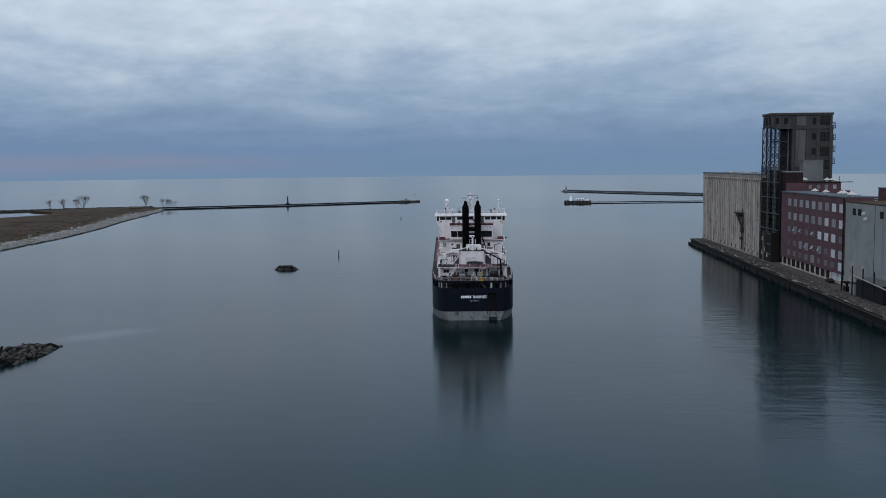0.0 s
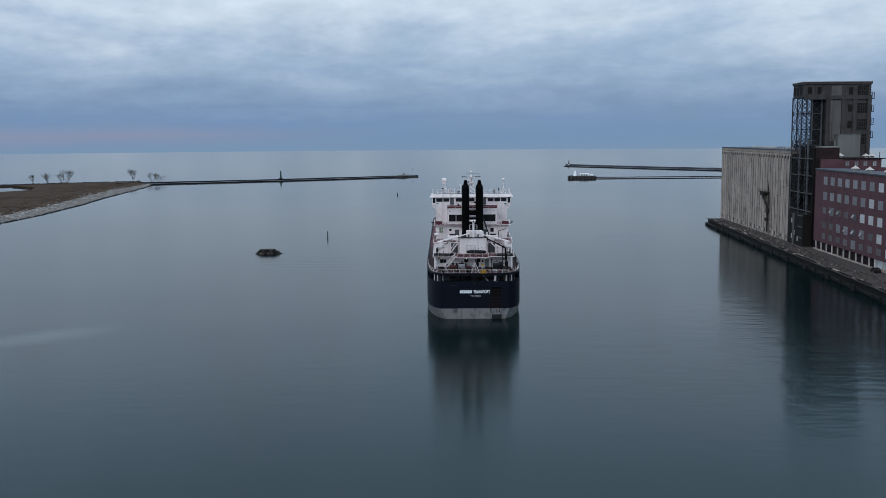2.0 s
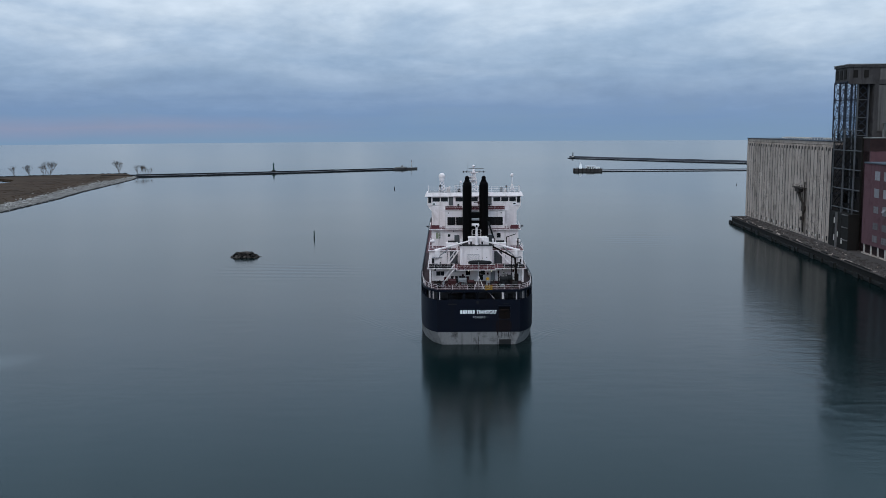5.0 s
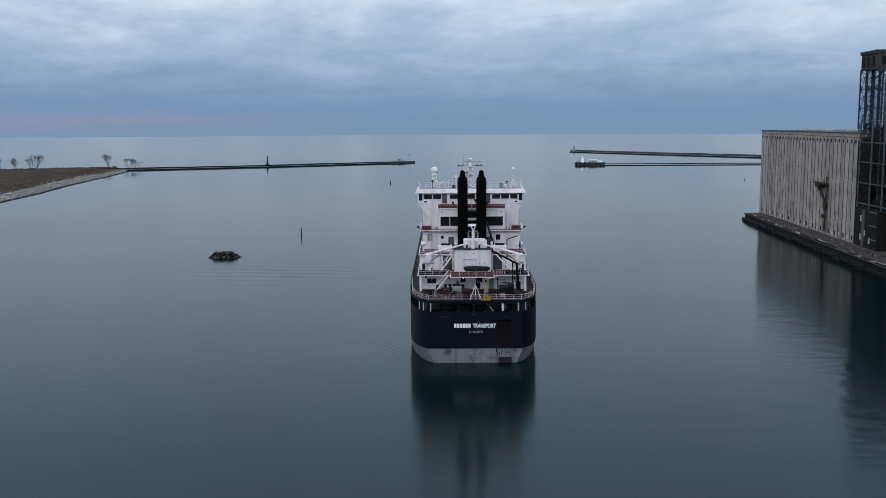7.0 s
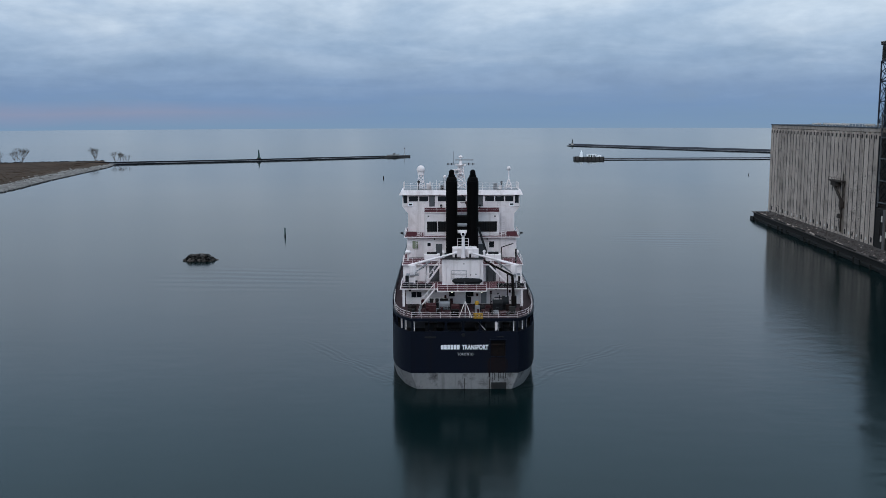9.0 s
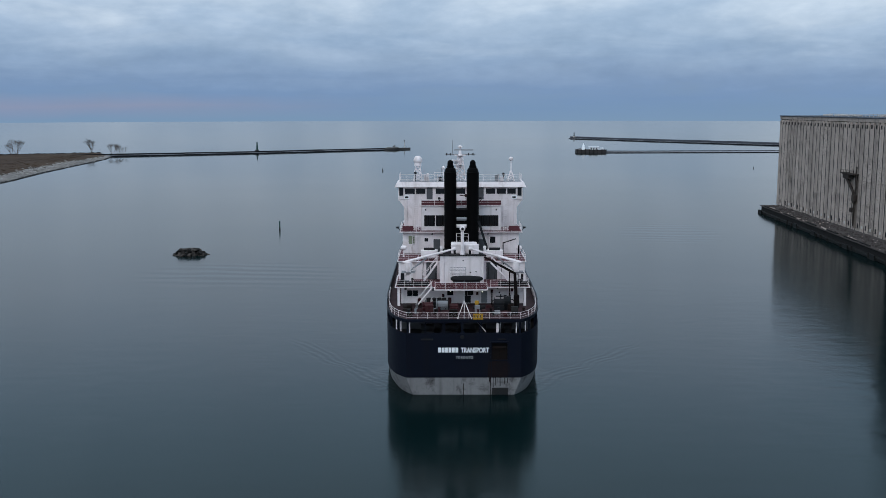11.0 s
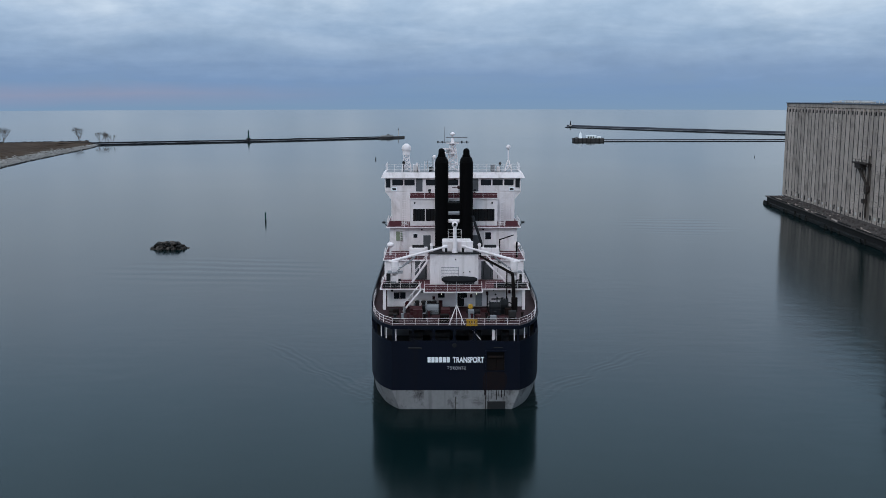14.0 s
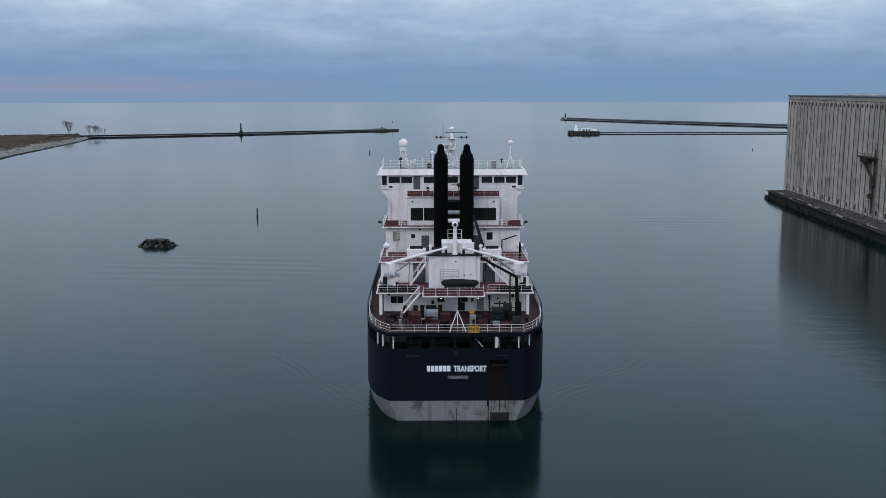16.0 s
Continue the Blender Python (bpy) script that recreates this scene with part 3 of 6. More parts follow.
    # small lights and hatches on the roof
    hatch = part("roof_hatch", boxed(-1.2, 1.2, -1.6, 1.6, 0, 0.5, 0.08), VENT_WHITE, root)
    hatch.matrix_basis = pose(130, 225, top + 0.45)
    for y in (219, 212, 205, 196, 176, 165):
        again(hatch, 130 + (y % 7), y, top + 0.45)
    return root


silo_bins()


def loading_spout():
    """A rusted loading spout and its cradle on the face of the bins."""
    root = thing("loading_spout", "rusty steel grain loading spout bracketed to the silo wall", "spout")
    W, y, z = WALL_X, 172.0, 21.2
    bm = boxed(W - 1.9, W + 0.5, y - 1.0, y + 10.5, z - 0.45, z - 0.1)
    for k in range(5):
        box(bm, W - 1.9, W - 1.78, y - 1 + 2.8 * k, y - 0.88 + 2.8 * k, z - 0.1, z + 0.9)
    box(bm, W - 1.88, W - 1.8, y - 1, y + 10.3, z + 0.82, z + 0.9)
    platform = part("platform", bm, SPOUT_RUST, root)
    for k in range(4):
        part("bracket", tube(bmesh.new(), (W + 0.3, y + 0.5 + 3.0 * k, z - 2.2), (W - 1.6, y + 0.5 + 3.0 * k, z - 0.4), 0.1), SPOUT_RUST, platform)
    part("hopper", slab(bmesh.new(), [(W - 1.5, y + 4.2), (W + 0.3, y + 3.4), (W + 0.3, y + 9.6), (W - 1.5, y + 9.0)], z - 1.9, z - 0.46), SPOUT_RUST, root)
    bm = tube(bmesh.new(), (W - 0.9, y + 7.0, z - 1.8), (W - 0.7, y + 1.0, z - 6.2), 0.5, 0.42, seg=10)
    part("chute", bm, SPOUT_RUST, root)
    leg = tube(bmesh.new(), (W - 0.7, y + 0.8, z - 6.0), (W - 0.6, y + 0.4, z - 9.6), 0.55, 0.5, seg=10)
    tube(leg, (W - 0.6, y + 0.4, z - 9.6), (W - 0.6, y + 0.3, z - 17.0), 0.3, 0.26, seg=8)
    part("spout_leg", leg, SPOUT_RUST, root)
    mast = bmesh.new()
    for dy in (-0.9, -0.1):
        box(mast, W - 0.75, W - 0.55, y + dy - 0.1, y + dy + 0.1, z - 8.5, z + 2.2)
    for k in range(9):
        box(mast, W - 0.74, W - 0.56, y - 0.8, y - 0.2, z - 8.0 + 1.15 * k, z - 7.9 + 1.15 * k)
        if k % 3 == 0:
            box(mast, W - 0.56, W + 0.4, y - 0.62, y - 0.42, z - 8.0 + 1.15 * k, z - 7.8 + 1.15 * k)
    part("mast", mast, SPOUT_RUST, root)
    part("mast_tip", tube(bmesh.new(), (W - 0.65, y - 0.5, z + 2.0), (W - 0.65, y - 0.5, z + 4.2), 0.09), SPOUT_RUST, root)
    part("winch_box", boxed(W - 1.1, W + 0.3, y + 0.9, y + 2.8, z - 12.6, z - 11.2, 0.08), SPOUT_RUST, root)
    part("winch_box", boxed(W - 1.2, W + 0.3, y - 0.6, y + 1.3, z - 8.9, z - 6.9, 0.08), SPOUT_RUST, root)
    part("rust_stain", boxed(W - 0.012, W + 0.4, y - 1.1, y + 1.2, z - 17.6, z - 2.0), RUST_STAIN, root, "brown rust stain below the spout")
    return root


loading_spout()


# ---- marine tower and workhouse ----
# the bay between silo and mill, and the mill range: their plan is laid out in bays, then shifted and stretched to fit
# the camera's view
LEG_BAY = Matrix.Translation((-0.8, 26.6, -0.4)) @ Matrix.Diagonal((1, 0.844, 1, 1))
MILL_BAYS = Matrix.Translation((-0.6, 15.6, 0.096)) @ Matrix.Diagonal((1, 0.943, 0.968, 1))

def work_tower():
    root = thing("elevator_tower", "soot-dark concrete workhouse tower over the elevator", "tower")
    x0, x1, y0, y1, top = 125.9, 152.0, 143.0, 157.0, 65.1
    shaft = part("shaft", boxed(134.8, x1 - 0.6, y0 + 0.5, y1, QUAY_Z, 59.4), CONCRETE_DARK, root)
    # head house: its left half stands out over the open steel leg tower
    head = part("head_house", boxed(x0 + 0.4, x1 - 0.3, y0 + 0.4, y1, 59.404, top - 0.8), CONCRETE_DARK, root)
    part("cornice", boxed(x0, x1, y0, y1 + 0.3, top - 0.796, top, 0.05), CONCRETE_DARK, root)
    part("coping", boxed(x0 - 0.15, x1 + 0.15, y0 - 0.15, y1 + 0.4, top + 0.004, top + 0.3, 0.04), CONCRETE_GREY, root, "pale worn coping")
    # pilasters and panels on the south face
    pil = part("pilaster", boxed(-0.75, 0.75, -0.35, 0.3, 0, 46.0), CONCRETE_DARK, root)
    pil.matrix_basis = pose(135.6, y0 + 0.4, QUAY_Z + 11)
    for x in (141.4, 145.8, 151.2):
        again(pil, x, y0 + 0.4, QUAY_Z + 11)
    belt = part("belt_course", boxed(x0 + 0.35, x1 - 0.3, y0 + 0.05, y0 + 0.6, 0, 1.5), CONCRETE_DARK, root)
    belt.matrix_basis = pose(0, 0, 58.5)
    big = part("blind_window", boxed(-2.0, 2.0, -0.12, 0.2, -1.9, 1.9), QUAY_SIDE, root, "large dark window bay with boarded panes")
    big.matrix_basis = pose(148.6, y0 + 0.45, 55.2)
    gb = bmesh.new()
    for k in range(-2, 3):
        box(gb, k * 0.66 - 0.05, k * 0.66 + 0.05, -0.17, -0.122, -1.85, 1.85)
    for k in range(-1, 2):
        box(gb, -1.95, 1.95, -0.19, -0.172, k * 0.95 - 0.05, k * 0.95 + 0.05)
    part("glazing_bars", gb, CONCRETE_DARK, big)
    for z in (61.8, 48.9, 43.2):
        copy_part(big, 148.6, y0 + 0.35, z)
    slim = part("window", boxed(-0.75, 0.75, -0.12, 0.2, -1.3, 1.3), QUAY_SIDE, root, "narrow dark window")
    slim.matrix_basis = pose(144.0, y0 + 0.42, 55.2)
    for x, z in ((144.0, 61.8), (144.0, 48.9), (144.0, 44.0), (128.4, 62.0), (132.0, 62.0)):
        again(slim, x, y0 + 0.32, z)
    light = part("panel", boxed(-2.0, 2.0, -0.1, 0.15, -7.9, 7.9), TOWER_PANEL, root, "lighter concrete panel")
    light.matrix_basis = pose(138.5, y0 + 0.4, 50.2)
    wide = part("panel", boxed(-1.9, 1.9, -0.1, 0.15, -1.9, 1.9), TOWER_PANEL, root)
    wide.matrix_basis = pose(138.5, y0 + 0.25, 61.8)
    ww = part("window", boxed(-0.12, 0.2, -1.2, 1.2, -1.6, 1.6), QUAY_SIDE, root)
    ww.matrix_basis = pose(x0 + 0.35, 147, 61.9)
    for y in (151, 155):
        again(ww, x0 + 0.35, y, 61.9)
    # balconies of the outside stair on the east side
    bal = boxed(0, 2.2, -2.2, 2.2, -0.1, 0.2)
    for y in (-2.1, 0, 2.1):
        box(bal, 2.05, 2.2, y - 0.08, y + 0.08, 0.2, 2.5)
    for z in (0.9, 1.7, 2.4):
        box(bal, 2.03, 2.22, -2.2, 2.2, z, z + 0.14)
        box(bal, 0, 2.03, -2.2, -2.05, z, z + 0.14)
    tube(bal, (0, 0, -2.4), (1.9, 0, -0.1), 0.2)
    b = part("balcony", bal, STEEL_BLACK, root, "small steel fire-stair balcony")
    b.matrix_basis = pose(x1 - 0.6, 147, 58.8)
    for z in (53.8, 48.7, 43.6):
        again(b, x1 - 0.6, 147, z)
    return root


work_tower()


def leg_tower():
    """The open, blackened steel frame that carried the unloading leg."""
    root = thing("steel_leg_tower", "blackened open steel lattice tower beside the silo", "tower", LEG_BAY)
    x1, y1 = 134.2, 154.0
    ys = (140.0, 147.0, y1)
    base, top = 16.6, 59.9
    post = part("post", boxed(-0.2, 0.2, -0.2, 0.2, base, top), STEEL_BLUE, root)
    spots = [(x, y) for x in (126.9, 128.75, 130.6, x1) for y in ys]
    post.matrix_basis = pose(spots[0][0], spots[0][1], 0)
    for x, y in spots[1:]:
        again(post, x, y, 0)
    levels = [base + 6.17 * i for i in range(8)]
    for k, z in enumerate(levels):
        bm = bmesh.new()
        for y in ys:
            box(bm, 126.9, x1, y - 0.2, y + 0.2, z - 0.2, z + 0.2)
        for x in (127.1, 130.8):
            box(bm, x - 0.2, x + 0.2, ys[0] + 0.2, ys[-1] - 0.2, z - 0.18, z + 0.18)
        part("floor_beam", bm, STEEL_BLUE, root)
    for k in range(7):
        z0, z1 = levels[k] + 0.2, levels[k + 1] - 0.2
        zm = (z0 + z1) / 2
        brace = lambda p, q, r: part("cross_brace", tube(bmesh.new(), p, q, r, seg=4), STEEL_BLUE, root)
        for a, b in ((127.2, 130.7), (130.9, x1 - 0.2)):
            for y in (ys[0], ys[1], ys[2]):
                for za, zb in ((z0, zm), (zm, z1)):
                    brace((a, y, za), (b, y, zb), 0.13)
                    brace((b, y, za), (a, y, zb), 0.13)
        for a, b in ((ys[0] + 0.2, ys[1] - 0.2), (ys[1] + 0.2, ys[2] - 0.2)):
            brace((127.1, a, z0), (127.1, b, z1), 0.12)
            brace((127.1, b, z0), (127.1, a, z1), 0.12)
    # the solid dark core of conveyor casings behind the open frame
    part("conveyor_casing", boxed(131.3, 134.5, 141.2, 143.0, base, top - 0.3), QUAY_SIDE, root)
    part("floor_slab", boxed(126.8, x1, 140.4, y1, 36.4, 37.0), STEEL_BLACK, root)
    # the pale steel frame of the lift bay
    bay = boxed(130.55, 130.95, 139.55, 139.8, 41.9, 60.6)
    box(bay, 134.15, 134.55, 139.55, 139.8, 37.5, 60.6)
    box(bay, 130.95, 134.15, 139.55, 139.8, 60.2, 60.6)
    for z in levels[4:-1]:
        box(bay, 130.95, 134.15, 139.58, 139.78, z - 0.12, z + 0.12)
    part("lift_bay_frame", bay, STEEL_GREY, root, "pale weathered steel bay frame")
    tank = ball(bmesh.new(), (129.2, 143.0, 39.0), 0.9, 14, 9)
    tube(tank, (129.2, 143.0, 37.0), (129.2, 143.0, 38.4), 0.3)
    part("float_ball", tank, VENT_WHITE, root, "pale metal ball on a short post")
    # lower frame nearer the quay
    low = part("column", boxed(-0.2, 0.2, -0.2, 0.2, 15.5, 43.5), STEEL_GREY, root, "pale steel column")
    low.matrix_basis = pose(123.4, 128.5, 0)
    for x, y in ((123.4, 117.0), (123.4, 139.8)):
        again(low, x, y, 0)
    for z in (17.0, 23.6, 30.2, 36.5, 43.2):
        part("beam", boxed(123.2, 123.6, 110.5, 139.5, z - 0.14, z + 0.14), STEEL_GREY, root)
    part("casing", boxed(126.2, 134.0, 118.6, 138.9, QUAY_Z, 40.6), QUAY_SIDE, root, "black corrugated conveyor casing")
    bm = bmesh.new()
    for k in range(6):
        z = 17.0 + k * 4.4
        tube(bm, (123.4, 131.0, z), (123.4, 139.6, z + 4.4), 0.10, seg=4)
        tube(bm, (123.4, 139.6, z), (123.4, 131.0, z + 4.4), 0.10, seg=4)
        tube(bm, (123.4, 131.0, z), (123.4, 139.6, z), 0.10, seg=4)
    part("lattice_brace", bm, STEEL_BLACK, root)
    for y_a, y_b in ((117.2, 122.7), (122.9, 128.3), (128.7, 134.0), (134.2, 139.6)):
        bm = bmesh.new()
        for k in range(12):
            z = 16.2 + k * 2.25
            tube(bm, (124.2, y_a, z), (124.2, y_b, z + 2.25), 0.11, seg=4)
            tube(bm, (124.2, y_b, z), (124.2, y_a, z + 2.25), 0.11, seg=4)
            if k % 2:
                box(bm, 124.1, 124.3, y_a, y_b, z - 0.1, z + 0.1)
        part("lattice_brace", bm, STEEL_BLACK, root)
    dim = part("inner_column", boxed(-0.15, 0.15, -0.15, 0.15, 15.4, 43.0), STEEL_GREY, root)
    dim.matrix_basis = pose(125.4, 122.8, 0)
    again(dim, 125.4, 134.1, 0)
    again(dim, 125.0, 126.0, 0)
    rr = random.Random(9)
    for k in range(16):
        y, z, w, h = rr.uniform(119.5, 137.5), rr.uniform(17, 37), rr.uniform(0.6, 1.8), rr.uniform(0.5, 2.2)
        part("casing_plate", boxed(126.05, 126.25, y - w, y + w, z - h, z + h, 0.03), rr.choice((STEEL_BLACK, CONCRETE_DARK, DARK_METAL, RUST)), root)
    part("podium", boxed(122.6, 126.0, 117.5, 138.6, QUAY_Z, 15.4, 0.1), QUAY_SIDE, root, "soot-stained base with tall openings")
    gap = part("opening", boxed(122.45, 122.7, -1.7, 1.7, 5.5, 14.6), QUAY_SIDE, root)
    gap.matrix_basis = pose(0, 135.6, 0)
    again(gap, 0, 126.6, -1.0)
    for y, z in ((132.6, 12.4), (132.6, 6.5), (128.4, 8.0), (124.0, 6.0)):
        part("shutter", boxed(122.4, 122.62, y - 0.45, y + 0.45, z - 0.9, z + 0.9, 0.03), VENT_WHITE, root, "pale boarded shutter")
    for z in (6.6, 10.8, 15.0):
        part("ledge", boxed(122.3, 122.62, 117.6, 124.2, z - 0.15, z + 0.15), TOWER_PANEL, root)
    part("pier", boxed(122.2, 122.75, 129.3, 130.8, QUAY_Z, 15.3), TOWER_PANEL, root, "pale concrete pier")
    return root


leg_tower()


# ---- brick mill ----
def brick_mill():
    root = thing("brick_mill", "dark red brick mill with rows of grimy windows", "mill building", MILL_BAYS)
    X, y0, y1, top = 124.5, 36.2, 110.2, 33.2
    part("wall", boxed(X, 134.2, y0, y1, 6.5, top), BRICK, root)
    part("roof", boxed(X - 0.25, 134.4, y0 - 0.1, y1 + 0.1, top + 0.004, top + 0.5, 0.05), ROOF_GREY, root)
    part("upper_storey", boxed(134.6, 148.6, 112.0, 138.9, top + 0.504, 37.0), BRICK, root)
    part("upper_roof", boxed(134.4, 149.0, 111.6, 131.4, 37.004, 37.4, 0.05), QUAY_SIDE, root, "dark flat roof edge")
    part("stair_block", boxed(126.6, 133.4, 112.2, 118.0, QUAY_Z, 41.4), BRICK_DARK, root, "tall windowless brick stair block")
    part("stair_coping", boxed(126.4, 133.6, 112.0, 118.2, 41.404, 41.8, 0.05), CONCRETE_GREY, root)
    # ground floor arcade set back behind pale posts
    part("ground_floor", boxed(X + 1.2, 134.2, y0, y1, QUAY_Z, 6.49), BRICK_DARK, root)
    post = part("arcade_post", boxed(-0.2, 0.2, -0.22, 0.22, QUAY_Z, 6.5), VENT_WHITE, root, "pale painted arcade post")
    n = 13
    post.matrix_basis = pose(X + 0.3, y0 + 1, 0)
    for i in range(1, n):
        again(post, X + 0.3, y0 + 1 + i * 5.9, 0)
    part("sill_beam", boxed(X + 0.1, X + 0.5, y0, y1, QUAY_Z + 0.05, QUAY_Z + 0.55), CONCRETE, root)
    part("arcade_glazing", boxed(X + 0.85, X + 1.1, y0 + 2, y0 + 16, QUAY_Z + 0.6, 6.2), PANE_PALE, root, "pale sheeting in the arcade")
    # windows: five storeys
    r = random.Random(11)
    kinds = {}
    for name, mat in (("pale", PANE_PALE), ("dark", PANE_DARK), ("grey", PANE_GREY)):
        kinds[name] = window_unit(4.0, 2.9 if name != "dark" else 2.2, TOWER_PANEL if name == "dark" else VENT_WHITE if name == "pale" else CONCRETE_GREY, mat, root, (2, 2))
    used = set()
    ys = [39.1 + i * 7.45 for i in range(9)]
    pale_at = {(0, 0), (0, 1), (1, 0), (1, 2), (2, 1), (2, 2), (2, 3), (3, 1), (4, 0)}
    for row, z in enumerate((29.5, 23.9, 18.5, 13.1, 9.0)):
        for col, y in enumerate(ys):
            kind = "pale" if (row, col) in pale_at else ("grey" if row < 2 or r.random() < 0.35 else "dark")
            ob = kinds[kind]
            if kind in used:
                copy_part(ob, X - 0.03, y, z)
            else:
                used.add(kind)
                ob.matrix_basis = pose(X - 0.03, y, z)
            if row in (2, 3) and r.random() < 0.4:
                # a casement that hangs open
                o = part("open_casement", boxed(-0.8, -0.74, -0.5, 0.5, -0.6, 0.6), PANE_GREY, root)
                o.matrix_basis = pose(X - 0.1, y - 0.2, z - 0.2, 0, 35, 20)
    part("front_storey", boxed(126.6, 134.5, 111.2, 118.4, QUAY_Z, 37.0), BRICK, root)
    part("link_wall", boxed(134.8, 152, y1 + 0.01, 138.5, QUAY_Z, top + 0.5), BRICK, root)
    up = window_unit(1.5, 2.0, CONCRETE_DARK, PANE_GREY, root, (1, 0))
    up.matrix_basis = pose(129.6, 111.95, 35.3, 0, 0, 90)
    for x in (133.1, 136.3, 139.6, 142.8, 146.1):
        copy_part(up, x, 111.95, 35.3, 90)
    # conical roof ventilators
    bm = tube(bmesh.new(), (0, 0, 0), (0, 0, 0.8), 0.7, seg=12)
    tube(bm, (0, 0, 0.7), (0, 0, 1.7), 1.5, 0.12, seg=14)
    ball(bm, (0, 0, 1.72), 0.16, 8, 5)
    v = part("ventilator", bm, VENT_WHITE, root, "white conical roof ventilator", smooth=False)
    v.matrix_basis = pose(129.5, 84, top + 0.5)
    for x, y, z in ((128.5, 68, top + 0.5), (128.5, 52, top + 0.5), (131.5, 58, top + 0.5), (129.2, 44, top + 0.5), (127.6, 38.5, top + 0.5), (137.0, 122, 37.4), (143.6, 114, 37.4), (146.5, 116, 37.4)):
        again(v, x, y, z)
    # downpipe and dark corner joint
    part("downpipe", tube(bmesh.new(), (X - 0.2, y0 + 0.2, QUAY_Z), (X - 0.2, y0 + 0.2, top), 0.28, seg=8), DARK_METAL, root)
    part("gantry_arm", boxed(148.9, 153.4, 112.0, 112.3, 37.1, 37.4), DARK_METAL, root)
    part("roof_pole", tube(bmesh.new(), (148.2, 113, 37.4), (148.2, 113, 39.6), 0.1), DARK_METAL, root)
    return root


brick_mill()


def dust_house():
    root = thing("sheet_metal_penthouse", "pale corrugated sheet-metal penthouse on the mill roof", "penthouse", MILL_BAYS)
    bm = boxed(139.2, 147.6, 131.5, 138.2, 37.0, 46.4, 0.06)
    part("wall", bm, GALVANISED, root)
    rib = part("corrugation", boxed(-0.1, 0.1, -0.08, 0.0, 37.2, 46.3), GALVANISED, root)
    rib.matrix_basis = pose(139.5, 131.5, 0)
    for i in range(1, 14):
        again(rib, 139.5 + i * 0.6, 131.5, 0)
    part("roof", boxed(139.0, 147.8, 131.3, 138.3, 46.404, 46.6, 0.04), GALVANISED, root)
    part("duct", tube(bmesh.new(), (138.7, 133.5, 37.5), (138.7, 133.5, 44.3), 0.45, seg=10), GALVANISED, root)
    return root


dust_house()


def grey_store():
    root = thing("concrete_warehouse", "bare grey concrete warehouse with a mossy roof", "warehouse", MILL_BAYS)
    X = 124.7
    part("wall", boxed(X, 170, -150, 35.6, QUAY_Z, 31.9), CONCRETE_GREY, root)
    part("roof", boxed(X - 0.1, 170.2, -150.2, 35.7, 31.904, 32.3, 0.05), GRASS, root, "mossy flat roof")
    j = part("joint", boxed(X - 0.06, X + 0.1, -0.09, 0.09, QUAY_Z, 31.8), QUAY_SIDE, root, "dark vertical joint")
    j.matrix_basis = pose(0, 9.5, 0)
    for y in (-16, -42, -68):
        again(j, 0, y, 0)
    for z in (8.2, 13.9, 19.6, 25.3):
        part("pour_line", boxed(X - 0.03, X + 0.05, -150, 35.5, z - 0.06, z + 0.06), CONCRETE_GREY, root, "horizontal concrete pour line")
    slit = part("vent_opening", boxed(X - 0.12, X + 0.1, -1.3, 1.3, -1.1, 1.1), QUAY_SIDE, root)
    slit.matrix_basis = pose(0, 27.5, 29.0)
    for y in (22.5, 4):
        again(slit, 0, y, 29.0)
    lamp = part("wall_vent", ball(bmesh.new(), (0, 0, 0), 0.7, 10, 6), VENT_WHITE, root, "white domed wall vent")
    lamp.matrix_basis = pose(X - 0.3, 18.3, 28.6)
    again(lamp, X - 0.3, 16.6, 27.0)
    patch = part("patch", boxed(X - 0.05, X + 0.05, -2.0, 2.0, -1.9, 1.9), CONCRETE, root, "lighter patched render")
    patch.matrix_basis = pose(0, 28.5, 10)
    again(patch, 0, 20.0, 9.4)
    again(patch, 0, 29.5, 5.0)
    rr = random.Random(5)
    for i in range(9):
        x, y, w, h = rr.uniform(140, 165), rr.uniform(-6, 32), rr.uniform(0.8, 2.2), rr.uniform(0.7, 1.8)
        part("roof_unit", boxed(x - w, x + w, y - w, y + w, 32.3, 32.3 + h, 0.08), rr.choice((VENT_WHITE, GREY_METAL, ROOF_GREY)), root, "small rooftop housing")
    return root


grey_store()


